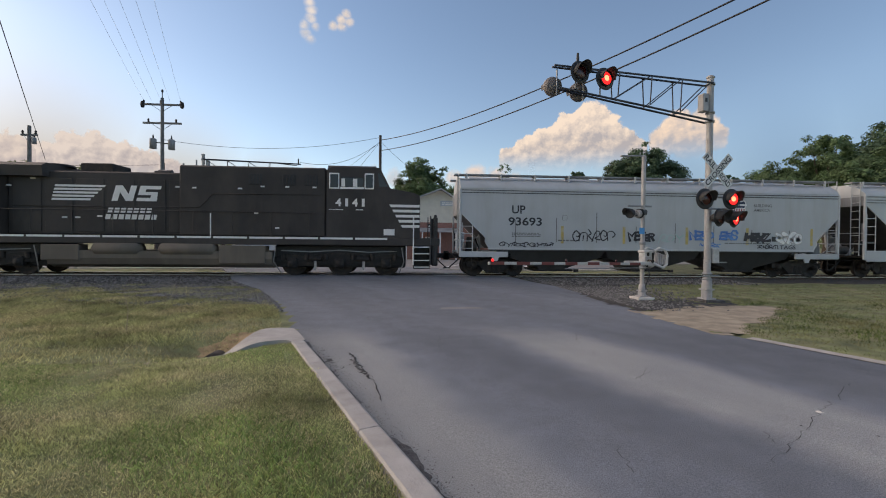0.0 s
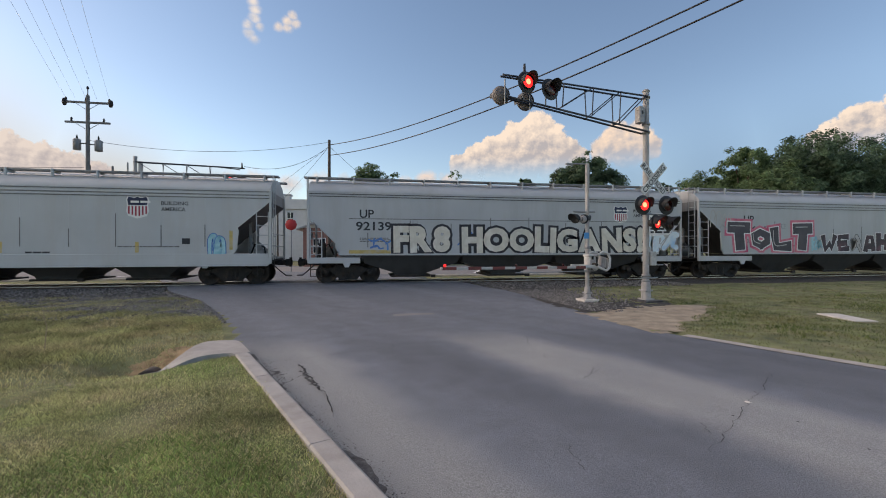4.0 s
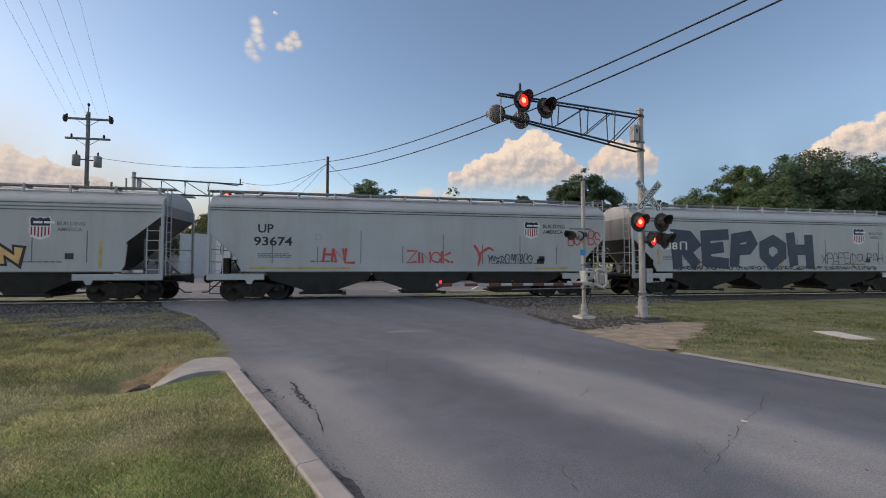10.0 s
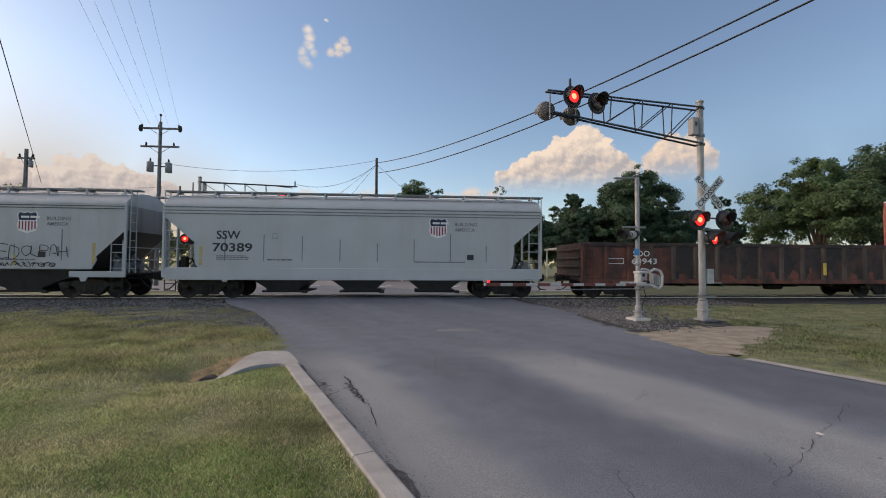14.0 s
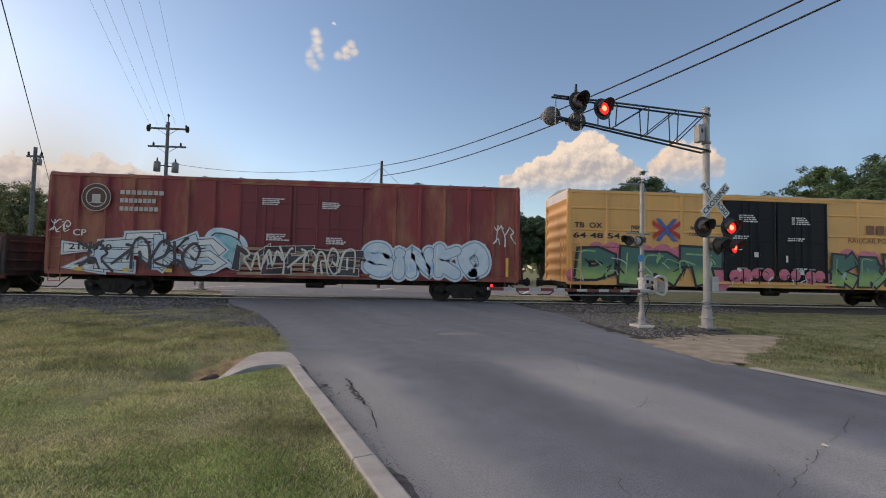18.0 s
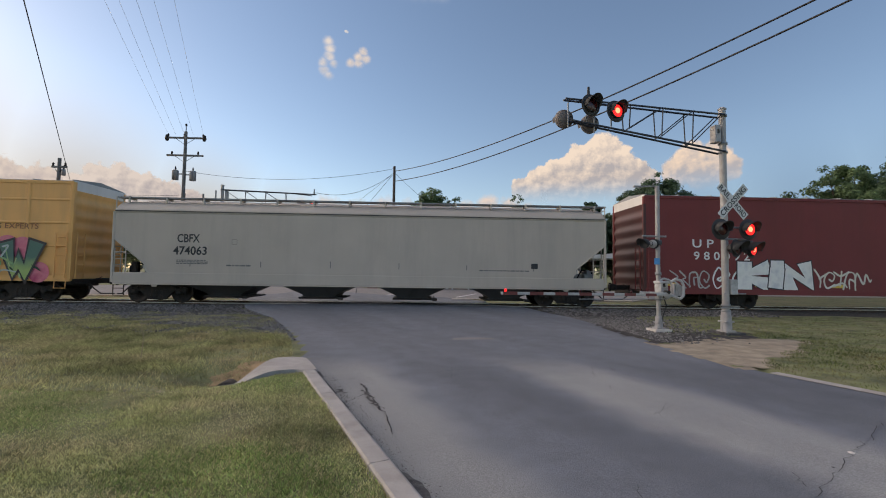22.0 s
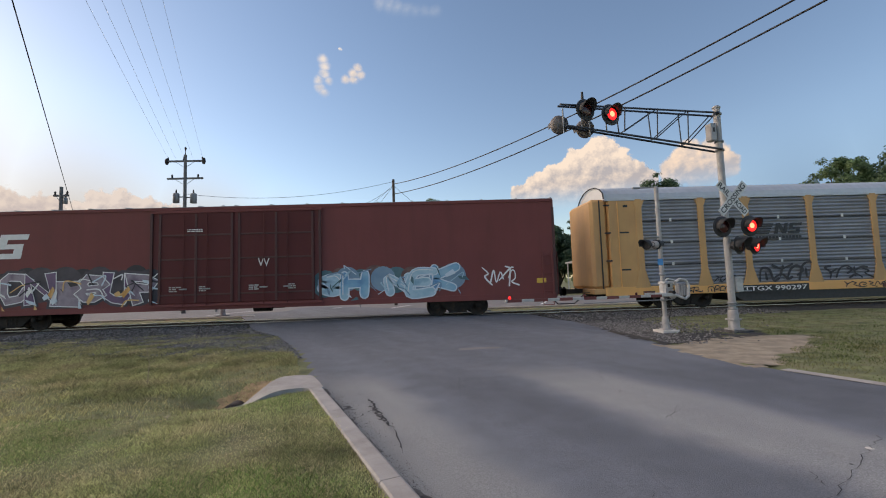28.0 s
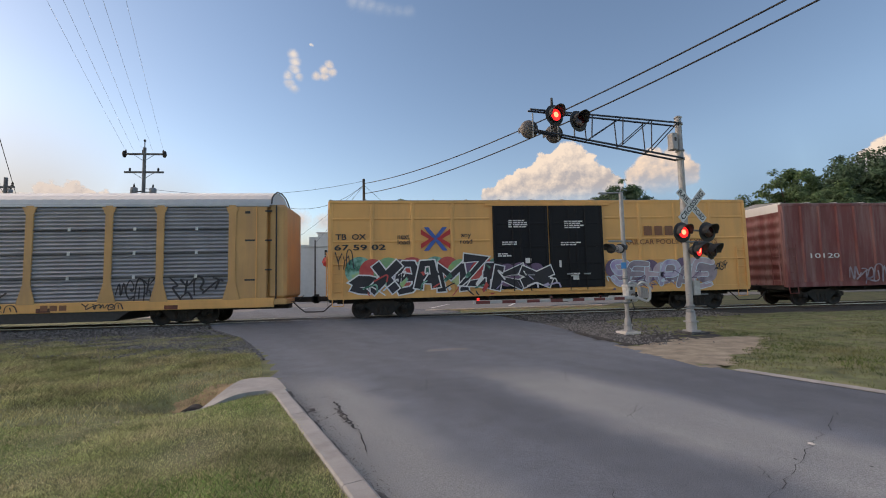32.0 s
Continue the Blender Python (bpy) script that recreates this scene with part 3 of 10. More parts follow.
def build_kerb():
    rnd = random.Random(2)
    # the kerb is cast in lengths; the far end is turned into the ditch
    pts = [(kerb_x(y), y) for y in np.arange(-6.0, 7.31, 1.9)]
    pts[-1] = (kerb_x(6.6), 6.6)
    root = thing("kerb", "pale cast concrete kerb along the lawn", "kerb")
    root["kind"] = "structure"
    for i in range(len(pts) - 1):
        (x0, y0), (x1, y1) = pts[i], pts[i + 1]
        d = Vector((x1 - x0, y1 - y0, 0)).normalized()
        nrm = Vector((-d.y, d.x, 0))
        a, b = Vector((x0, y0, 0)) + d * 0.006, Vector((x1, y1, 0)) - d * 0.006
        prof = [(0.0, -0.12), (0.0, 0.08), (0.012, 0.105), (0.035, 0.12), (0.185, 0.12), (0.2, 0.105), (0.2, -0.12)]
        v = [p + nrm * q for p in (a, b) for q, _ in prof]
        v = [(p.x, p.y, h) for p, (_, h) in zip(v, prof + prof)]
        k = len(prof)
        part("kerb_length", Mesh().add(v, [(j, (j + 1) % k, k + (j + 1) % k, k + j) for j in range(k)] + [tuple(range(k))[::-1], tuple(range(k, 2 * k))]), M["concrete"], root)
    # turned end, a sloping lip that runs down to the drain
    line = [(-1.574, 6.6, 0.121), (-1.72, 6.95, 0.121), (-1.88, 7.3, 0.121), (-1.97, 7.48, 0.121), (-2.2, 7.55, 0.121), (-2.47, 7.5, 0.119), (-2.54, 7.2, 0.11), (-2.57, 6.8, 0.07), (-2.62, 6.42, 0.0), (-2.68, 6.2, -0.05), (-2.9, 5.9, -0.07)]
    inner = [(-1.757, 6.52, 0.121), (-1.8, 6.56, 0.121), (-1.86, 6.6, 0.121), (-1.96, 6.59, 0.121), (-2.08, 6.55, 0.121), (-2.2, 6.48, 0.118), (-2.3, 6.38, 0.1), (-2.38, 6.25, 0.075), (-2.46, 6.1, 0.04), (-2.6, 5.92, -0.01), (-2.85, 5.7, -0.04)]
    line, inner = [[tuple(float(np.interp(u, range(11), [p[c] for p in row])) for c in range(3)) for u in np.linspace(0, 10, 41)] for row in (line, inner)]
    for row in (line, inner):
        for _ in range(2):
            row[1:-1] = [tuple((row[i - 1][c] + 2 * row[i][c] + row[i + 1][c]) / 4 for c in range(3)) for i in range(1, len(row) - 1)]
    inner = [(x, y, max(z, ground_z(x, y) + 0.015)) for x, y, z in inner]
    v = [p for ab in zip(line, inner) for p in ab] + [(p[0], p[1], p[2] - 0.22) for ab in zip(line, inner) for p in ab]
    k, n = len(line), 2 * len(line)
    f = []
    for i in range(k - 1):
        a = 2 * i
        f += [(a, a + 1, a + 3, a + 2), (a, a + 2, n + a + 2, n + a), (a + 1, n + a + 1, n + a + 3, a + 3)]
    f += [(0, n, n + 1, 1), (n - 2, n - 1, 2 * n - 1, 2 * n - 2)]
    part("kerb_end", Mesh().add(v, f), M["concrete"], root, "sloping concrete kerb end curling into the drain")
    # right-hand flush edging
    m = Mesh()
    ys = np.arange(0.0, 7.4, 0.5)
    v = []
    for y in ys:
        x = road_right(y)
        v += [(x - 0.02, y, 0.006), (x + 0.14, y, 0.02), (x + 0.14, y, -0.1)]
    f = [(3 * i + a, 3 * i + a + 1, 3 * i + a + 4, 3 * i + a + 3) for i in range(len(ys) - 1) for a in (0, 1)]
    tagged(part("road_edging", m.add(v, f), M["concrete"]), "flush pale concrete edging between road and grass", "kerb", kind="structure")
    # drain hole
    root = thing("storm_drain", "dark storm drain mouth clogged with dead grass", "drain", (-2.98, 6.62, -0.27))
    part("pipe", Mesh().lathe([(0.1, 0.0), (0.13, 0.0), (0.13, 0.35), (0.1, 0.35), (0.1, 0.0)], (0, 0, 0.03), "y", 18), M["grime"], root)
    part("opening", Mesh().lathe([(0.0, 0.2), (0.1, 0.2)], (0, 0, 0.03), "y", 18), M["black"], root, "black pipe mouth")
    # utility slab in the right-hand grass
    c, s = math.cos(radians(-17)), math.sin(radians(-17))
    root = thing("utility_slab", "pale flat concrete slab lying in the grass", "slab", (10.85, 8.05, 0.02), turn=-17)
    part("slab", Mesh().box(-0.24, -0.55, -0.05, 0.24, 0.55, 0.012, 0.008), M["slab"], root)
    # bare dirt and spilled ballast, ragged at their edges
    def inside(poly, x, y):
        c = False
        for (x0, y0), (x1, y1) in zip(poly, poly[1:] + poly[:1]):
            if (y0 > y) != (y1 > y) and x < (x1 - x0) * (y - y0) / (y1 - y0) + x0:
                c = not c
        return c

    def ragged(name, poly, material, label, cell=0.09, lift=0.008, amp=0.45, seed=0.0):
        v, f = [], []
        xs, ys = [p[0] for p in poly], [p[1] for p in poly]
        for i in range(int((max(xs) - min(xs) + 1) / cell)):
            for j in range(int((max(ys) - min(ys) + 1) / cell)):
                x, y = min(xs) - 0.5 + i * cell, min(ys) - 0.5 + j * cell
                wx = amp * (noise.noise(Vector((x * 1.3, y * 1.3, seed))) + 0.6 * noise.noise(Vector((x * 4.1, y * 4.1, seed + 3))))
                wy = amp * (noise.noise(Vector((x * 1.3, y * 1.3, seed + 7))) + 0.6 * noise.noise(Vector((x * 4.1, y * 4.1, seed + 9))))
                if not inside(poly, x + wx, y + wy) or road_left(y) + 0.1 + 0.12 * wx < x < road_right(y) - 0.34 + 0.5 * wy:
                    continue
                k = len(v)
                v += [(px, py, max(-0.004, ground_z(px, py)) + lift if road_left(py) < px + 0.4 and px - 0.4 < road_right(py) else ground_z(px, py) + lift) for px, py in ((x, y), (x + cell, y), (x + cell, y + cell), (x, y + cell))]
                f.append((k, k + 1, k + 2, k + 3))
        tagged(part(name, Mesh().add(v, f, True), material), label, "bare ground", kind="structure")

    ragged("sand_patch", [(4.9, 9.6), (6.4, 10.6), (7.4, 10.9), (9.3, 10.6), (9.3, 10.0), (8.3, 9.2), (7.0, 8.1), (6.1, 7.4), (5.2, 7.2), (5.0, 8.6)], M["dirt"], "bare sandy dirt round the signal foot", seed=2.0)
    ragged("spilled_ballast", [(4.7, 17.2), (9.6, 17.2), (7.6, 15.6), (6.6, 13.6), (6.3, 12.0), (7.5, 11.7), (8.9, 11.6), (9.0, 11.0), (7.2, 10.6), (6.2, 10.2), (5.0, 9.7)], M["ballast"], "dark spilled ballast beside the road", 0.12, 0.012, 0.7, 4.0)
    ragged("spilled_ballast", [(-6.6, 17.2), (-26.0, 17.2), (-26.0, 16.2), (-15.0, 15.6), (-9.0, 13.9), (-6.4, 13.0), (-4.7, 13.2), (-5.4, 15.0)], M["ballast"], "dark spilled ballast beside the road", 0.12, 0.012, 2.6, 6.0)
    ragged("ditch_dirt", [(-2.5, 7.9), (-3.1, 7.8), (-3.4, 7.1), (-3.2, 6.4), (-2.9, 6.15), (-2.6, 6.4)], M["ditchdirt"], "dead brown grass litter round the drain", 0.05, 0.01, 0.25, 9.0)
    ragged("bare_edge", [(-2.3, 6.5), (-2.62, 6.1), (-2.95, 5.78), (-3.25, 5.66), (-3.2, 5.56), (-2.85, 5.58), (-2.45, 5.9), (-2.15, 6.35)], M["dirt"], "pale bare rim of dirt along the lawn", 0.04, 0.006, 0.2, 3.0)


def build_track():
    # ballast bed, cut at the road
    for x0, x1, la in ((-90, -7.2, "grey crushed-stone ballast bed left of the road"), (4.9, 120, "grey crushed-stone ballast bed right of the road")):
        xs = np.linspace(x0, x1, 70)
        prof = [(16.4, -0.03), (17.2, 0.02), (18.0, 0.05), (18.6, 0.07), (20.8, 0.07), (21.6, 0.04), (23.0, -0.03)]
        v = [(x, y + 0.12 * math.sin(x * 1.7 + y), z + 0.012 * math.sin(x * 3.1 + 2 * y)) for x in xs for y, z in prof]
        k = len(prof)
        f = [(i * k + j, i * k + j + 1, (i + 1) * k + j + 1, (i + 1) * k + j) for i in range(len(xs) - 1) for j in range(k - 1)]
        tagged(part("ballast", Mesh().add(v, f, True), M["ballast"]), la, "ballast", kind="structure")
    # loose stones
    rnd = random.Random(7)
    v, f = [], []

    def stone(x, y, z, r):
        n = len(v)
        a = rnd.uniform(0, 6.28)
        c, s = math.cos(a) * r, math.sin(a) * r
        pts = [(c, s, 0), (-s, c, 0), (-c, -s, 0), (s, -c, 0)]
        for p in pts:
            g = rnd.uniform(0.7, 1.25)
            v.append((x + p[0] * g, y + p[1] * g, z + rnd.uniform(-0.2, 0.2) * r))
        v.append((x + rnd.uniform(-0.3, 0.3) * r, y + rnd.uniform(-0.3, 0.3) * r, z + r * rnd.uniform(0.5, 0.95)))
        v.append((x, y, z - r * 0.6))
        for i in range(4):
            f.append((n + i, n + (i + 1) % 4, n + 4))
            f.append((n + (i + 1) % 4, n + i, n + 5))

    for _ in range(9000):
        x = rnd.uniform(-16, 14)
        y = rnd.uniform(16.2, 18.7)
        if road_left(y) - 0.1 < x < road_right(y) + 0.2:
            continue
        stone(x, y, 0.03 + 0.05 * (y - 16.2) / 2.4, rnd.uniform(0.018, 0.05))
    # scattered gravel spilling towards the grass on the left
    for _ in range(17000):
        y = rnd.triangular(9.8, 16.6, 14.5)
        x = road_left(y) - abs(rnd.gauss(0, 1.0)) * (0.5 + (y - 9.5) * 0.75) - 0.02
        stone(x, y, ground_z(x, y) + 0.012, rnd.uniform(0.012, 0.045))
    for _ in range(4500):
        y = rnd.triangular(9.8, 16.6, 14.0)
        x = road_right(y) + abs(rnd.gauss(0, 1)) * (0.6 + (y - 10) * 0.2) + 0.02
        stone(x, y, ground_z(x, y) + 0.012, rnd.uniform(0.012, 0.045))
    for _ in range(1500):
        y = rnd.uniform(1.6, 6.8)
        x = kerb_x(y) + 0.02 + abs(rnd.gauss(0, 0.13))
        stone(x, y, road_z(y) + 0.004, rnd.uniform(0.003, 0.008))
    tagged(part("gravel", Mesh().add(v, f), M["stone"]), "loose grey and brown gravel beside the track", "gravel", kind="stuff")
    # rails and sleepers
    prof = [(-0.07, -0.17), (0.07, -0.17), (0.07, -0.155), (0.012, -0.135), (0.012, -0.045), (0.036, -0.03), (0.036, -0.006), (0.03, 0.0), (-0.03, 0.0), (-0.036, -0.006), (-0.036, -0.03), (-0.012, -0.045), (-0.012, -0.135), (-0.07, -0.155)]
    for side in (-1, 1):
        m = Mesh()
        cy = TRACK_Y + side * 0.7525
        v = [(x, cy + p, RAIL_Z + h) for x in (-150, 200) for p, h in prof]
        k = len(prof)
        for j in range(k):
            m.add([v[j], v[(j + 1) % k], v[k + (j + 1) % k], v[k + j]], [(0, 1, 2, 3)], slot=1 if j in (5, 6, 7, 8, 9) else 0)
        rail = tagged(part("rail", m, (M["rail"], M["railtop"])), "rust-brown steel rail with a polished running surface", "rail", "rails of the line", kind="structure")
    tie = thing("sleeper", "dark creosoted wooden sleeper half sunk in ballast", "sleeper", (-30, TRACK_Y, 0), "sleepers under the rails")
    tie["kind"] = "structure"
    part("timber", Mesh().box(-0.115, -1.3, -0.1, 0.115, 1.3, 0.095, 0.012), M["tie"], tie)
    for sy in (-0.7525, 0.7525):
        part("tie_plate", Mesh().box(-0.09, sy - 0.17, 0.09, 0.09, sy + 0.17, 0.106), M["rail"], tie, "rusty steel tie plate")
    for i in range(110):
        x = -30 + 0.55 * (i + 1)
        if -8.4 < x < 4.2:
            continue
        copy_thing(tie, pose(x, TRACK_Y + 0.02 * math.sin(i * 7.1), 0, 0, 0, 0.8 * math.sin(i * 3.3)))
    # crossing edge boards beside the rails
    for dy, la in ((-1.02, "near"), (1.02, "far")):
        m = Mesh().box(-8.3, TRACK_Y + dy - 0.2, 0.0, 4.3, TRACK_Y + dy + 0.13, 0.124, 0.01)
        tagged(part("crossing_board", m, M["tie"]), "dark timber board beside the crossing rail", "crossing board", "boards of the crossing", kind="structure")


build_far_verge()
build_ground()
build_road()
build_kerb()
build_track()


# ---- lettering ----
def glyphs(body, w, h, fat=0.0, jitter=0.0, seed=1, split=False):
    """A flat Mesh of letters in the XZ plane, facing -y, fitted to w by h metres from its lower left corner."""
    rnd, out, pen, cuts = random.Random(seed), Mesh(), 0.0, []
    groups = [body] if not jitter else list(body)
    for ch in groups:
        if ch == " ":
            pen += 0.35
            continue
        cu = bpy.data.curves.new("letters", "FONT")
        cu.body, cu.size, cu.offset, cu.resolution_u = ch, 1.0, fat, 3
        cu.fill_mode = "FRONT"
        ob = bpy.data.objects.new("letters", cu)
        me = bpy.data.meshes.new_from_object(ob)
        bpy.data.objects.remove(ob)
        co = np.array([p.co[:2] for p in me.vertices]) if len(me.vertices) else np.zeros((0, 2))
        if len(co) == 0:
            continue
        if jitter:
            c = co.mean(0)
            a = rnd.uniform(-1, 1) * jitter * 0.5
            s = 1 + rnd.uniform(-0.5, 1) * jitter
            co = (co - c) @ np.array([[math.cos(a), math.sin(a)], [-math.sin(a), math.cos(a)]]) * (1, s) + c + (0, rnd.uniform(-0.15, 0.15) * jitter)
            co[:, 0] += pen - co[:, 0].min()
            pen = co[:, 0].max() + 0.03 - fat * 0.4
        cuts.append((len(out.v), len(co), [tuple(p.vertices) for p in me.polygons]))
        out.add([(x, 0, z) for x, z in co], cuts[-1][2])
        bpy.data.meshes.remove(me)
        bpy.data.curves.remove(cu)
    co = np.array(out.v)
    lo, hi = co.min(0), co.max(0)
    sx, sz = w / (hi[0] - lo[0]), h / (hi[2] - lo[2])
    out.v = [((x - lo[0]) * sx, 0.0, (z - lo[2]) * sz) for x, y, z in co]
    if split:
        return [Mesh().add(out.v[i:i + n], f) for i, n, f in cuts]
    return out


def lettering(name, body, x, y, z, w, h, material, parent, label="", fat=0.0, jitter=0.0, seed=1):
    return part(name, glyphs(body, w, h, fat, jitter, seed), material, parent, label, pose(x, y, z))


def bars(parent, x, y, z, w, h, rows, material, seed=3, name="small_marking"):
    """Unreadable small print as short bars."""
    rnd, m = random.Random(seed), Mesh()
    lh = h / rows
    for r in range(rows):
        px = 0.0
        while px < w * (0.75 + 0.25 * rnd.random()):
            bw = lh * rnd.uniform(0.7, 2.6)
            m.add([(px, 0, r * lh), (px + bw, 0, r * lh), (px + bw, 0, r * lh + lh * 0.6), (px, 0, r * lh + lh * 0.6)], [(0, 1, 2, 3)])
            px += bw + lh * 0.35
    return part(name, m, material, parent, "", pose(x, y, z))


# ---- crossing signals ----
def lamp_unit(parent, name, at, r, on_rows, hood=0.32, label="", disc=True, lit=True):
    """A flasher: background disc, hood, round housing and a lens drum with a lit and a dark side."""
    u = part(name, Mesh().lathe([(0.0, 0.2), (0.09, 0.2), (0.125, 0.14), (0.13, 0.0), (0.182, -0.002), (0.182, -0.07), (0.17, -0.07), (0.17, -0.002), (0.0, -0.002)], (0, 0, 0), "y", 20), M["black"], parent, label, at)
    if disc:
        part("background_disc", Mesh().lathe([(0.125, 0.012), (r - 0.01, 0.016), (r, 0.008), (r - 0.01, 0.0), (0.125, 0.0)], (0, 0, 0), "y", 30), M["black"], u, "round matt black background disc")
    m, k = Mesh(), 16
    v = []
    for rr in (0.205, 0.195):
        for yy in (0.0, 1.0):
            for i in range(k + 1):
                a = radians(-15) + radians(210) * i / k
                dep = -hood * (0.55 + 0.45 * math.sin(max(0, min(math.pi, a)))) * yy
                v.append((rr * math.cos(a), dep, rr * math.sin(a)))
    n = k + 1
    f = []
    for i in range(k):
        f += [(i, i + 1, n + i + 1, n + i), (2 * n + i, 3 * n + i, 3 * n + i + 1, 2 * n + i + 1), (n + i, n + i + 1, 3 * n + i + 1, 3 * n + i)]
    part("hood", m.add(v, f, True), M["black"], u, "matt black visor")
    lens = None
    if lit:
        m = Mesh().lathe([(0.0, -0.030), (0.075, -0.029)], (0, 0, 0), "y", 20, 1)
        m.lathe([(0.075, -0.029), (0.13, -0.022), (0.165, -0.006)], (0, 0, 0), "y", 20, 0)
        m.lathe([(0.165, -0.006), (0.165, 0.006)], (0, 0, 0), "y", 20, 2)
        m.lathe([(0.0, 0.03), (0.13, 0.022), (0.165, 0.006)], (0, 0, 0), "y", 20, 2)
        lens = part("lens", m, (M["lens_on"], M["lens_core"], M["lens_off"]), u, "round red signal lens, flashing", pose(0, -0.04, 0))
        FLASH.append((lens, on_rows))
    return u


FLASH = []          # lens and phase


def crossbuck(parent, at, letters=True):
    cb = part("crossbuck", Mesh().box(-0.05, 0.0, -0.12, 0.05, 0.04, 0.12, 0.005), M["alu"], parent, "white crossing sign of two crossed boards", at)
    for ang, body, s in ((45, "CROSSING", -0.016), (-45, "RAIL  ROAD", 0.0)):
        m = pose(0, s - 0.03, 0, 0, -ang, 0)
        bl = part("board", Mesh().box(-0.61, -0.004, -0.115, 0.61, 0.004, 0.115, 0.003), M["signwhite"], cb, "white retroreflective board with black capitals", m)
    return cb


def crossbuck_text(parent, at):
    # lettering lies on the boards, so it hangs on the signal beside them
    for ang, words, s in ((45, (("CROSSING", -0.55, 1.1),), -0.022), (-45, (("RAIL", -0.57, 0.44), ("ROAD", 0.13, 0.44)), -0.006)):
        for body, x, w in words:
            mm = glyphs(body, w, 0.16, 0.022)
            part("sign_letters", mm, M["lettering"], parent, "black capitals on the crossing sign", at @ pose(0, s - 0.03, 0, 0, -ang, 0) @ pose(x, 0, -0.08))


def foot(parent, r, h, w):
    part("base_plate", Mesh().box(-w * 0.95, -w * 0.95, -0.06, w * 0.95, w * 0.95, 0.055, 0.012), M["gutter"] if w > 0.3 else M["slab"], parent, "low concrete footing")
    m = Mesh().lathe([(w * 0.52, 0.03), (w * 0.52, 0.07), (w * 0.42, 0.09), (r * 1.6, h * 0.5), (r * 1.5, h * 0.8), (r * 1.35, h), (r, h)], (0, 0, 0), "z", 12)
    m.box(-w * 0.5, -w * 0.5, 0.03, w * 0.5, w * 0.5, 0.1, 0.012).box(-w * 0.42, -w * 0.42, h * 0.52, w * 0.42, w * 0.42, h * 0.6, 0.01)
    for k in range(4):                                 # webs of the casting
        c, q = math.cos(k * math.pi / 2), math.sin(k * math.pi / 2)
        v = [(c * d - q * o, q * d + c * o, z) for o in (-0.018, 0.018) for d, z in ((r, 0.09), (w * 0.48, 0.09), (w * 0.4, h * 0.5), (r, h * 0.52))]
        m.add(v, [(0, 1, 2, 3), (7, 6, 5, 4), (0, 4, 5, 1), (1, 5, 6, 2), (2, 6, 7, 3)])
    part("cast_foot", m, M["alu"], parent, "flared aluminium foot casting")
    part("foundation", Mesh().box(-w * 0.95, -w * 0.95, -0.2, w * 0.95, w * 0.95, -0.005, 0.03), M["dirt"], parent, "dusty concrete foundation block")
    for k in range(4):
        a = k * math.pi / 2 + math.pi / 4
        part("anchor_bolt", Mesh().tube((w * 0.6 * math.cos(a), w * 0.6 * math.sin(a), 0.02), (w * 0.6 * math.cos(a), w * 0.6 * math.sin(a), 0.09), 0.018, 6), M["grime"], parent)


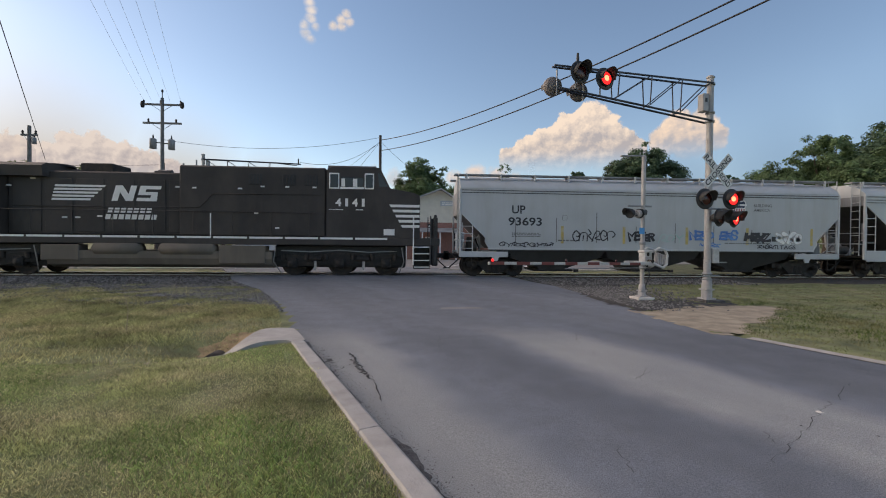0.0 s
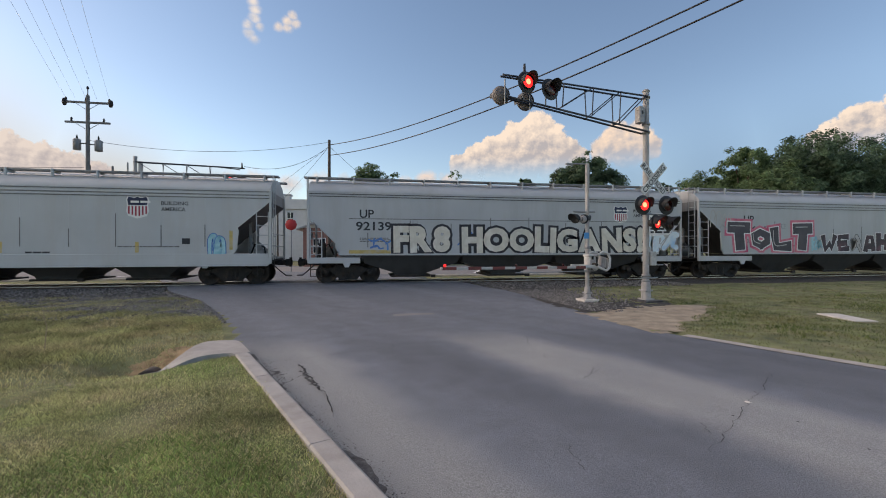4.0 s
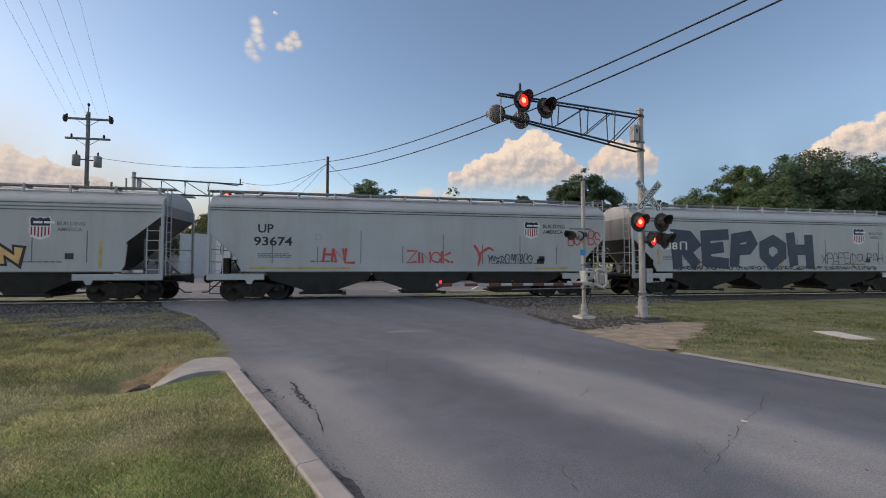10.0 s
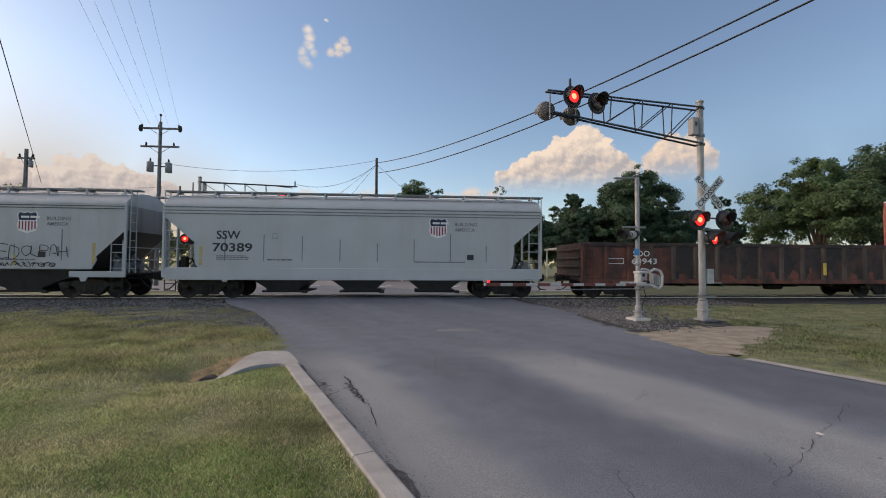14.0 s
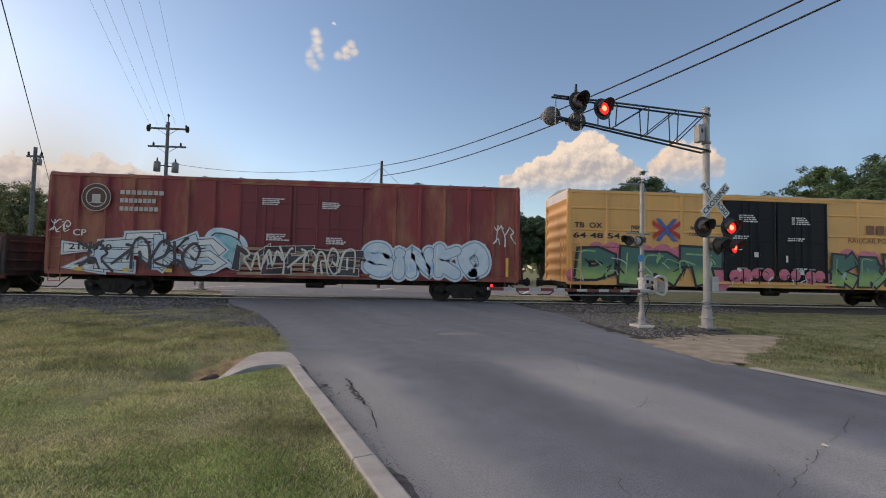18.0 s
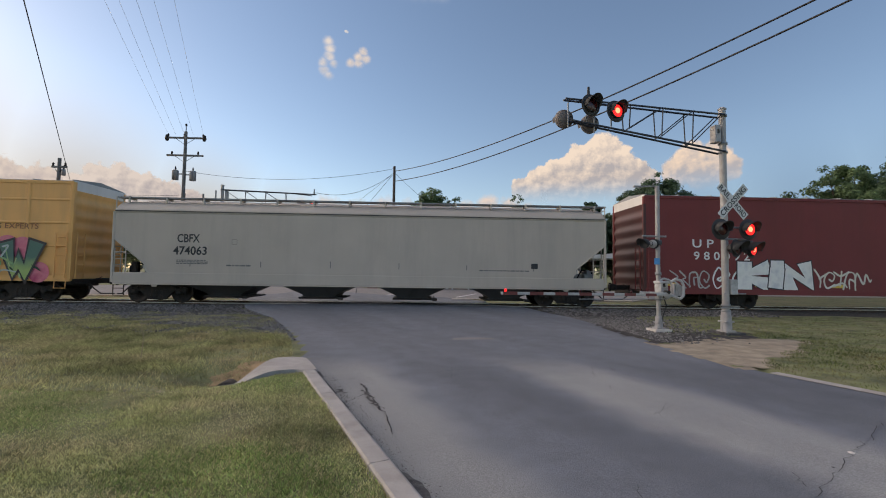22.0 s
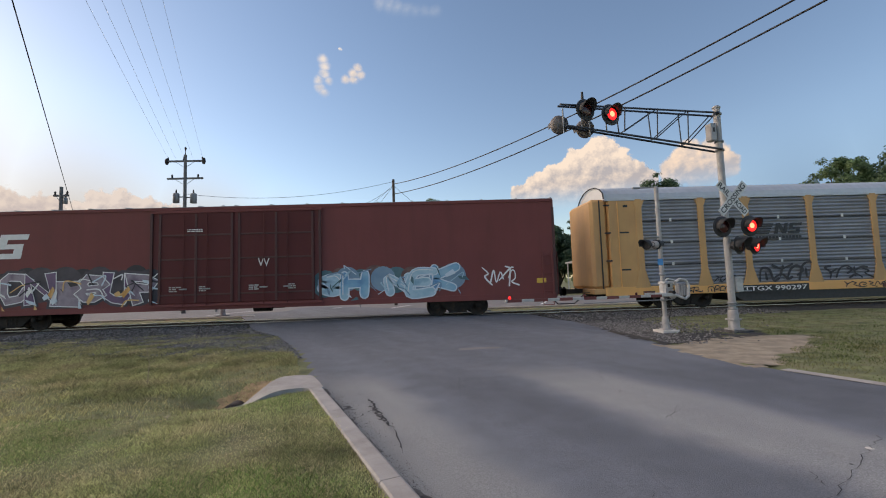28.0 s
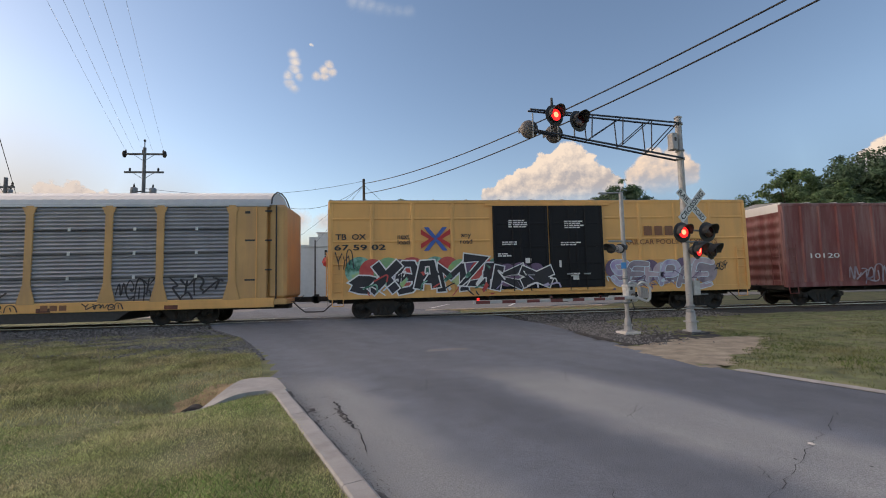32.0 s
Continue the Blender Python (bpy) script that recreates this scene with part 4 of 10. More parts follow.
def cantilever(at, turn, height, reach, z_top, z_bot, tip_bot, lamps, mast_lamps, xb, label, phase):
    root = thing("cantilever_signal", label, "crossing signal", at, turn=turn)
    foot(root, 0.09, 0.6, 0.34)
    m = Mesh().tube((0, 0, 0.5), (0, 0, height - 0.06), 0.09, 16)
    m.lathe([(0.09, height - 0.06), (0.11, height - 0.05), (0.11, height - 0.02), (0.06, height + 0.02), (0.0, height + 0.03)], (0, 0, 0), "z", 16)
    part("mast", m, M["alu"], root, "weathered aluminium mast tube")
    for z in (0.78, 0.62, z_bot, z_top, z_bot + 0.25):
        part("clamp", Mesh().lathe([(0.09, -0.03), (0.12, -0.03), (0.12, 0.03), (0.09, 0.03)], (0, 0, z), "z", 14), M["galv"], root)
    # a lattice arm of two parallel frames
    bays = [0.15, 0.15 + (reach - 1.9) * 0.33, 0.15 + (reach - 1.9) * 0.66, reach - 1.75]
    zt = lambda q: z_top + 0.03 * q / reach
    zb = lambda q: z_bot + (tip_bot - z_bot) * min(1, q / (reach - 0.9))
    for sy in (-0.13, 0.13):
        part("top_chord", Mesh().tube((-0.05, sy, zt(0)), (-(reach + 0.05), sy * 0.5, zt(reach)), 0.028, 8), M["galvdark"], root)
        part("bottom_chord", Mesh().tube((-0.05, sy, zb(0)), (-(reach - 0.1), sy * 0.5, zb(reach)), 0.03, 8), M["galvdark"], root)
        for i, q in enumerate(bays[1:]):
            part("upright", Mesh().tube((-q, sy, zb(q)), (-q - (0.05 if sy > 0 else -0.05), sy, zt(q)), 0.018, 6), M["galvdark"], root)
        for a, b in zip(bays[1:], bays[:-1]):
            part("brace", Mesh().tube((-a, sy, zb(a)), (-b, sy, zt(b) - 0.02), 0.016, 6), M["galvdark"], root)
    for q in bays[1:] + [reach - 0.4]:
        part("cross_tie", Mesh().tube((-q, -0.13, zb(q)), (-q, 0.13, zb(q)), 0.012, 6), M["galvdark"], root)
    part("cable_box", Mesh().box(-0.34, -0.12, z_bot + 0.25, -0.15, 0.1, z_bot + 0.75, 0.02), M["alu"], root, "grey cable box with a small meter window")
    part("meter_window", Mesh().box(-0.28, -0.128, z_bot + 0.5, -0.21, -0.118, z_bot + 0.62, 0.005), M["black"], root)
    part("relay_box", Mesh().box(0.1, -0.1, 1.08, 0.33, 0.12, 1.5, 0.02), M["machine"], root, "pale relay box clamped to the mast")
    part("bracket_arm", Mesh().tube((-0.1, -0.05, 1.1), (0.62, -0.05, 1.1), 0.018, 6), M["galv"], root)
    part("bracket_arm", Mesh().tube((-0.28, -0.1, 0.72), (0.34, -0.1, 0.72), 0.018, 6), M["galv"], root)
    for q, z, face, ph in lamps:
        part("hanger", Mesh().tube((-q, 0, z + 0.36), (-q, 0, z - 0.36 if face else z - 0.3), 0.02, 6), M["galv"], root)
        u = lamp_unit(root, "flasher", pose(-q, -0.22 if face else 0.3, z, 0, 0, 8 if face else 180), 0.29 if face else 0.26, ph, label="black round crossing flasher on the arm", disc=face, lit=face)
        if not face:
            part("back_cover", Mesh().lathe([(0.0, 0.215), (0.2, 0.2), (0.25, 0.1), (0.25, 0.02), (0.13, 0.0)], (0, 0, 0), "y", 20), M["discback"], u, "grey domed rear cover")
    part("light_rail", Mesh().tube((-(reach - 1.75), -0.1, z_top + 0.05), (-(reach - 0.2), -0.1, z_top - 0.05), 0.025, 8), M["galvdark"], root)
    part("finial", Mesh().tube((-lamps[0][0], -0.1, z_top), (-lamps[0][0], -0.1, z_top + 0.38), 0.05, 8, 0.03), M["black"], root)
    for q, z, yaw, r, ph in mast_lamps:
        lamp_unit(root, "flasher", pose(q, -0.26, z, 0, 0, yaw), r, ph, label="black round crossing flasher on the mast", disc=True)
    part("flasher_arm", Mesh().tube((-0.36, -0.1, 2.95), (0.52, -0.1, 2.95), 0.026, 8), M["galv"], root)
    part("flasher_arm", Mesh().tube((-0.15, -0.1, 2.62), (0.72, -0.1, 2.62), 0.026, 8), M["galv"], root)
    at_xb = pose(xb[0], -0.16, xb[1])
    crossbuck(root, at_xb)
    crossbuck_text(root, at_xb)
    return root


NEAR = cantilever((8.40, 11.72, 0.0), 9, 6.36, 4.8, 6.13, 5.08, 5.6,
                  [(4.22, 5.98, True, 0), (3.5, 5.88, True, 1), (4.75, 5.72, False, 0), (4.0, 5.64, False, 1)],
                  [(-0.36, 2.87, -2, 0.29, 0), (0.53, 2.89, -2, 0.29, 1), (0.12, 2.36, 16, 0.25, 0), (0.62, 2.34, 16, 0.25, 1)],
                  (0.1, 3.67), "weathered aluminium crossing signal with a lattice arm and red flashers", 0)


def gate_signal():
    root = thing("crossing_gate", "grey gate mast with a lowered red and white striped arm", "crossing gate", (6.64, 12.0, 0.03), turn=4)
    foot(root, 0.06, 0.42, 0.26)
    part("mast", Mesh().tube((0, 0, 0.4), (0, 0, 4.1), 0.06, 14), M["alu"], root, "slim aluminium mast tube")
    part("top_bracket", Mesh().tube((-0.6, 0, 4.08), (0.04, 0, 4.1), 0.022, 6).box(-0.72, -0.04, 4.05, -0.5, 0.04, 4.1, 0.01), M["galv"], root)
    part("flasher_arm", Mesh().tube((-0.48, -0.02, 2.66), (0.24, -0.02, 2.66), 0.028, 8), M["galv"], root)
    for x, yaw in ((-0.4, -62), (-0.14, 118)):
        u = lamp_unit(root, "flasher", pose(x, -0.02, 2.44, 0, 0, yaw) @ Matrix.Scale(0.72, 4), 0.2, 0, 0.4, "grey flasher seen from the side", False, False)
        part("housing", Mesh().lathe([(0.0, 0.21), (0.14, 0.19), (0.16, 0.05), (0.15, 0.0)], (0, 0, 0), "y", 18), M["alu"], u)
    part("blue_plate", Mesh().box(-0.16, -0.085, 1.86, 0.0, -0.08, 2.04), M["signblue"], root, "small blue emergency notice")
    part("mechanism", Mesh().box(-0.13, -0.26, 0.98, 0.15, 0.02, 1.36, 0.05), M["machine"], root, "pale gate motor housing")
    part("mechanism_lid", Mesh().box(-0.14, -0.275, 1.32, 0.16, 0.03, 1.4, 0.02), M["machine"], root)
    part("lid_hasp", Mesh().box(-0.03, -0.29, 1.24, 0.03, -0.255, 1.34, 0.006), M["grime"], root)
    part("access_plate", Mesh().box(-0.09, -0.268, 1.04, 0.1, -0.256, 1.22, 0.01), M["alu"], root)
    part("shaft", Mesh().tube((0.02, -0.46, 1.1), (0.02, 0.1, 1.1), 0.045, 10), M["grime"], root)
    for y in (-0.42, 0.1):
        m = Mesh()
        out = [(0.02, 1.06), (0.2, 0.98), (0.36, 0.92), (0.46, 1.0), (0.48, 1.28), (0.4, 1.42), (0.22, 1.46), (0.1, 1.38)]
        for a, b in zip(out, out[1:]):
            m.tube((a[0], y, a[1]), (b[0], y, b[1]), 0.036, 8)
        m.box(-0.5, y - 0.02, 1.0, 0.06, y + 0.02, 1.09, 0.008)
        part("counterweight_bracket", m, M["machine"], root, "pale curved counterweight side arm")
    for i in range(4):
        part("counterweight", Mesh().box(0.2 + 0.065 * i, -0.4, 1.0, 0.25 + 0.065 * i, -0.28, 1.34 - 0.02 * i, 0.01), M["alu"], root)
    part("clamp", Mesh().lathe([(0.06, -0.05), (0.09, -0.05), (0.09, 0.05), (0.06, 0.05)], (0, 0, 0.9), "z", 12), M["galv"], root)
    part("clamp", Mesh().lathe([(0.06, -0.04), (0.085, -0.04), (0.085, 0.04), (0.06, 0.04)], (0, 0, 1.6), "z", 12), M["galv"], root)
    part("cable", Mesh().path([(0.08, -0.1, 1.0), (0.16, -0.12, 0.7), (0.09, -0.06, 0.4), (0.07, 0, 0.2)], 0.016, 6), M["black"], root)
    arm_t = pose(-0.1, -0.36, 1.02, 0, 0.8, 14)
    L = 5.0
    arm = part("gate_arm", Mesh().box(-L, -0.02, -0.034, 0.3, 0.02, 0.034, 0.008), M["armwhite"], root, "long white fibreglass gate arm", arm_t)
    for i in range(7):
        x = -L + 0.05 + i * 0.72
        part("red_stripe", Mesh().box(x, -0.024, -0.037, x + 0.38, 0.024, 0.037), M["armred"], arm, "red reflective stripe")
    part("arm_truss", Mesh().tube((-L * 0.55, 0.03, -0.13), (0.2, 0.03, -0.11), 0.014, 6), M["galv"], arm)
    for x in (-L + 0.12, -L * 0.55, -L * 0.22):
        part("arm_lamp", Mesh().lathe([(0.0, 0.07), (0.028, 0.06), (0.032, 0.015), (0.02, 0.0)], (x, 0, 0.04), "z", 12), M["lens_on"] if x < -4 else M["lens_off"], arm, "small red arm lamp")


gate_signal()

FAR = cantilever((-12.1, 26.2, 0.0), 192, 6.6, 5.35, 6.3, 5.5, 5.55,
                 [(5.25, 5.6, True, 0), (4.55, 5.6, True, 1)], [(-0.36, 2.87, 0, 0.29, 0), (0.53, 2.89, 0, 0.29, 1)], (0.1, 3.67),
                 "crossing signal with a lattice arm beyond the track", 1)
for s, q in ((1, 5.25), (0, 4.55)):
    lamp_unit(FAR, "flasher", pose(-q, 0.3, 5.6, 0, 0, 180), 0.29, s, label="black round crossing flasher on the far arm")
lamp_unit(FAR, "flasher", pose(0.62, 0.26, 2.95, 0, 0, 180), 0.29, 0, label="black round crossing flasher on the far mast")
lamp_unit(FAR, "flasher", pose(-0.3, 0.26, 2.95, 0, 0, 180), 0.29, 1, label="black round crossing flasher on the far mast")


# ---- the train ----
def car_paint(name, col, grime=(0.2, 0.17, 0.14), amt=0.45, var=0.06, rough=0.55, fine=1.3, lo=0.48, streak=0.12):
    return mat(name, col, rough, 0, var, 0.7, 0.03, 12, grime, fine, amt, streak, lo=lo)


M["upgrey"] = car_paint("faded_grey_paint", (0.44, 0.46, 0.475), (0.36, 0.35, 0.33), 0.55)
M["upgrey2"] = car_paint("pale_grey_paint", (0.46, 0.485, 0.495), (0.42, 0.4, 0.37), 0.5)
M["cbgrey"] = car_paint("warm_grey_paint", (0.5, 0.445, 0.385), (0.35, 0.32, 0.28), 0.45)
# soot plus the shade under slopes and bays, both in this colour
M["slopegrey"] = car_paint("near_black_grey_paint", (0.06, 0.06, 0.06), (0.03, 0.027, 0.026), 0.75)
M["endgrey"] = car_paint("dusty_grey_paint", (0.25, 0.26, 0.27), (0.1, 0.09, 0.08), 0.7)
M["seamgrey"] = mat("seam_grey", (0.17, 0.17, 0.17), 0.85, 0, 0.3, 3, 0)
M["darkseam"] = mat("dark_seam_grey", (0.06, 0.06, 0.062), 0.85, 0, 0.3, 3, 0)
M["yellowfade"] = mat("faded_yellow_paint", (0.5, 0.38, 0.13), 0.7, 0, 0.2, 3, 0, 30, (0.45, 0.45, 0.42), 4, 0.8)
M["locoblack"] = car_paint("faded_black_paint", (0.05, 0.045, 0.044), (0.1, 0.082, 0.072), 0.5, 0.2, 0.5, 0.7, 0.45, 0.5)
M["locobrown"] = car_paint("dusty_underframe", (0.125, 0.105, 0.085), (0.2, 0.165, 0.13), 0.65, 0.2, 0.7)
M["boxbrown"] = car_paint("oxide_brown_paint", (0.205, 0.052, 0.052), (0.14, 0.05, 0.043), 0.4, 0.06, 0.66)
M["boxbrown_door"] = car_paint("dark_oxide_paint", (0.115, 0.033, 0.032), (0.065, 0.026, 0.024), 0.4, 0.06, 0.66)
M["nsbrown"] = car_paint("rusty_oxide_paint", (0.205, 0.066, 0.062), (0.14, 0.055, 0.048), 0.4, 0.06, 0.66)
M["cpred"] = car_paint("faded_red_paint", (0.27, 0.046, 0.048), (0.42, 0.19, 0.1), 0.8, 0.15, 0.6, 1.1, 0.46, 0.3)
M["cpdoor"] = car_paint("dark_red_door_paint", (0.2, 0.033, 0.043), (0.12, 0.03, 0.025), 0.5)
M["ttx"] = car_paint("ochre_yellow_paint", (0.8, 0.425, 0.14), (0.52, 0.29, 0.12), 0.45, 0.08)
M["ttxdoor"] = car_paint("black_door_paint", (0.014, 0.014, 0.017), (0.03, 0.028, 0.027), 0.3)
M["goncol"] = car_paint("rusty_dark_gondola", (0.04, 0.031, 0.03), (0.15, 0.065, 0.048), 0.7, 0.3, 0.8, 1.5, 0.44, 0.7)
M["gonend"] = car_paint("rusty_red_gondola", (0.2, 0.068, 0.044), (0.045, 0.03, 0.028), 0.9, 0.3, 0.8, 1.8, 0.42, 0.6)
M["gonpost"] = car_paint("dusty_rust_post", (0.11, 0.082, 0.07), (0.05, 0.034, 0.03), 0.8, 0.3, 0.8, 2.2, 0.44, 0.5)
M["chtt"] = car_paint("chalky_red_paint", (0.2, 0.055, 0.052), (0.33, 0.2, 0.19), 0.7, 0.12, 0.7, 2.2, 0.44)
M["rackpanel"] = mat("galvanised_panel", (0.29, 0.3, 0.325), 0.45, 0.3, 0.1, 1.5, 0.03, 40, (0.24, 0.22, 0.21), 1.5, 0.45, 0.2)
M["rackroof"] = mat("galvanised_roof", (0.5, 0.52, 0.54), 0.45, 0.25, 0.06, 2, 0.03, 40)
M["racktan"] = car_paint("dusty_tan_paint", (0.58, 0.335, 0.135), (0.38, 0.235, 0.13), 0.6, 0.12, 0.6, 1.8)
M["white_end"] = car_paint("white_panel", (0.66, 0.64, 0.61), (0.5, 0.45, 0.4), 0.4)

for _n in ("ttxdoor", "locoblack", "nsbrown", "boxbrown", "boxbrown_door"):
    M[_n].node_tree.nodes["Principled BSDF"].inputs["Specular IOR Level"].default_value = 0.2

# dark brown trim; on end walls it stands in for their shade
M["brownshade"] = car_paint("dark_brown_paint", (0.085, 0.03, 0.028), (0.05, 0.025, 0.022), 0.5)
M["navyfield"] = mat("navy_field", (0.02, 0.028, 0.07), 0.6, 0, 0.15, 4, 0)
M["stripered"] = mat("dull_red_stripe", (0.33, 0.035, 0.06), 0.6, 0, 0.15, 4, 0)
SPIN = []            # wheelsets and their radius
CARS = []            # thing, position at the clip's start


def wheel_mesh(r):
    m = Mesh()
    for s in (-1, 1):
        y = 0.7525 * s
        prof = [(0.09, -0.1), (0.14, -0.07), (0.17, -0.03), (r - 0.09, -0.035), (r - 0.06, -0.07), (r, -0.068), (r + 0.003, 0.05), (r + 0.028, 0.062), (r + 0.02, 0.07), (r - 0.06, 0.07), (r - 0.09, 0.02), (0.17, 0.02), (0.12, 0.08), (0.09, 0.08)]
        m.lathe([(p, q * -s * -1 * (1 if s < 0 else -1)) for p, q in prof], (0, y, 0), "y", 24)
        for k in range(5):                         # cast lugs, so that the turning shows
            a = k * math.tau / 5
            m.tube((0.24 * math.cos(a), y + s * 0.05, 0.24 * math.sin(a)), (0.24 * math.cos(a), y + s * 0.02, 0.24 * math.sin(a)), 0.035, 6)
    m.tube((0, -1.05, 0), (0, 1.05, 0), 0.085, 12)
    return m


WHEEL = {r: wheel_mesh(r).data("wheelset", M["darkiron"]) for r in (0.42, 0.457, 0.53)}


def frame_mesh():
    m = Mesh()
    top = [(-1.18, 0.42), (-1.2, 0.6), (-1.05, 0.64), (-0.72, 0.62), (-0.42, 0.74), (0.42, 0.74), (0.72, 0.62), (1.05, 0.64), (1.2, 0.6), (1.18, 0.42), (0.98, 0.42), (0.7, 0.5), (0.42, 0.22), (0.3, 0.17), (-0.3, 0.17), (-0.42, 0.22), (-0.7, 0.5), (-0.98, 0.42)]
    m.prism(top, -0.075, 0.075, "y")
    for x in (-0.89, 0.89):
        m.lathe([(0.0, -0.16), (0.1, -0.16), (0.115, -0.13), (0.115, 0.0)], (x, 0, 0.44), "y", 14)
        m.box(x - 0.14, -0.1, 0.5, x + 0.14, 0.1, 0.62, 0.02)
    m.box(-0.4, -0.11, 0.14, 0.4, 0.11, 0.2, 0.02)
    return m


FRAME_NEAR = frame_mesh().data("side_frame", M["grime"])
SPRING = Mesh()
for _x in (-0.2, 0.0, 0.2):
    for _k in range(6):
        SPRING.lathe([(0.055, 0.0), (0.085, 0.02), (0.085, 0.03), (0.055, 0.05)], (_x, 0, 0.2 + 0.055 * _k), "z", 10)
SPRING = SPRING.data("spring_group", M["darkiron"])


def truck(parent, x, r=0.42, half=0.89):
    t = part("truck", Mesh().box(-0.17, -1.05, 0.42, 0.17, 1.05, 0.66, 0.03).box(-0.3, -0.35, 0.6, 0.3, 0.35, 0.74, 0.03), M["grime"], parent, "grimy cast-steel two-axle truck", pose(x, 0, 0))
    for s in (-1, 1):
        part("side_frame", FRAME_NEAR, None, t, "", pose(0, s * 1.0, r - 0.42, 0, 0, 0 if s < 0 else 180))
        part("spring_group", SPRING, None, t, "", pose(0, s * 1.02, r - 0.42))
    for w in (-half, half):
        ws = part("wheelset", WHEEL[r], None, t, "dark steel wheelset", pose(w, 0, r))
        SPIN.append((ws, r))
    return t


def couplers(parent, L, z=0.86, out=0.62):
    for s in (-1, 1):
        m = Mesh().box(s * (L / 2 - 0.5), -0.1, z - 0.12, s * (L / 2 + out - 0.25), 0.1, z + 0.1, 0.03)
        m.box(s * (L / 2 + out - 0.32), -0.16, z - 0.16, s * (L / 2 + out - 0.02), 0.14, z + 0.14, 0.05)
        m.tube((s * (L / 2 + out - 0.1), 0.08, z - 0.2), (s * (L / 2 + out - 0.1), 0.08, z + 0.2), 0.06, 8)
        part("coupler", m, M["darkiron"], parent, "dark knuckle coupler")
        pts = [(s * (L / 2 - 0.1), -0.32, z - 0.12), (s * (L / 2 + 0.15), -0.36, z - 0.35), (s * (L / 2 + 0.38), -0.3, z - 0.55), (s * (L / 2 + out), -0.22, z - 0.56)]
        part("air_hose", Mesh().path(pts, 0.028, 8), M["black"], parent, "black rubber air hose")
        part("uncoupling_lever", Mesh().path([(s * (L / 2 + 0.06), -1.4, z - 0.05), (s * (L / 2 + 0.1), -0.6, z - 0.08), (s * (L / 2 + 0.3), -0.15, z + 0.16)], 0.016, 6), M["grime"], parent)


def ladder(parent, x, y, z0, z1, w, material, along="x", rungs=None, name="ladder"):
    m = Mesh()
    n = rungs or max(2, round((z1 - z0) / 0.42))
    for s in (-w / 2, w / 2):
        a, b = ((x + s, y, z0), (x + s, y, z1)) if along == "x" else ((x, y + s, z0), (x, y + s, z1))
        m.tube(a, b, 0.022, 6)
    for i in range(n):
        z = z0 + (i + 0.5) * (z1 - z0) / n
        a, b = ((x - w / 2, y, z), (x + w / 2, y, z)) if along == "x" else ((x, y - w / 2, z), (x, y + w / 2, z))
        m.tube(a, b, 0.016, 6)
    return part(name, m, material, parent)


def brake_gear(parent, x, z=0.6):
    part("brake_cylinder", Mesh().tube((x - 0.4, -0.5, z), (x + 0.35, -0.5, z), 0.16, 12).tube((x + 0.35, -0.5, z), (x + 0.9, -0.5, z), 0.03, 6), M["grime"], parent)
    part("brake_rod", Mesh().tube((x - 2.2, -0.3, z + 0.1), (x + 2.4, -0.3, z + 0.1), 0.02, 6), M["grime"], parent)


def car(name, s0, s1, label, category="freight car"):
    L = s1 - s0
    root = thing(name, label, category, ((s0 + s1) / 2, TRACK_Y, RAIL_Z), "cars of the train")
    CARS.append((root, (s0 + s1) / 2))
    return root, L


def shield(parent, x, z, w, h, y=-1.556):
    """A red, white and blue shield badge, unlettered."""
    out = [(-0.5, 0.36), (-0.42, 0.5), (-0.16, 0.44), (0, 0.5), (0.16, 0.44), (0.42, 0.5), (0.5, 0.36), (0.46, 0.1), (0.5, -0.16), (0.4, -0.38), (0.0, -0.5), (-0.4, -0.38), (-0.5, -0.16), (-0.46, 0.1)]
    m = Mesh().add([(p * w, 0, q * h) for p, q in out], [tuple(range(len(out)))])
    b = part("shield_badge", m, M["whitelet"], parent, "red, white and blue shield badge", pose(x, y, z))
    m = Mesh().add([(p * w * 0.9, -0.004, q * h * 0.92 + 0.005) for p, q in out[:8]] + [(0.4 * w, -0.004, 0.1 * h), (-0.4 * w, -0.004, 0.1 * h)], [tuple(range(10))])
    part("blue_field", m, M["navyfield"], b)
    m = Mesh()
    for i in range(6):
        p = (-0.375 + i * 0.15) * w
        d = 0.4 * (1 - abs(p / w) * 0.75)
        m.add([(p - 0.035 * w, -0.004, 0.06 * h), (p + 0.035 * w, -0.004, 0.06 * h), (p + 0.035 * w, -0.004, -d * h), (p - 0.035 * w, -0.004, -d * h)], [(0, 1, 2, 3)])
    part("red_stripes", m, M["stripered"], b)
    bars(b, -0.3 * w, -0.008, 0.2 * h, 0.55 * w, 0.16 * h, 1, M["whitelet"], 5)


def block_mark(parent, x, y, z, w, h, n, material, slant=0.0, name="painted_mark", label="plain painted owner's mark"):
    """An owner's mark drawn as plain blocks."""
    bw = w / n
    first = None
    for i in range(n):
        a = i * bw
        m = Mesh().add([(a, 0, 0), (a + bw * 0.78, 0, 0), (a + bw * 0.78 + slant * h, 0, h), (a + slant * h, 0, h)], [(0, 1, 2, 3)])
        ob = part(name if first is None else "mark_block", m, material, first or parent, "" if first else label, None if first else pose(x, y, z))
        first = first or ob
    return first


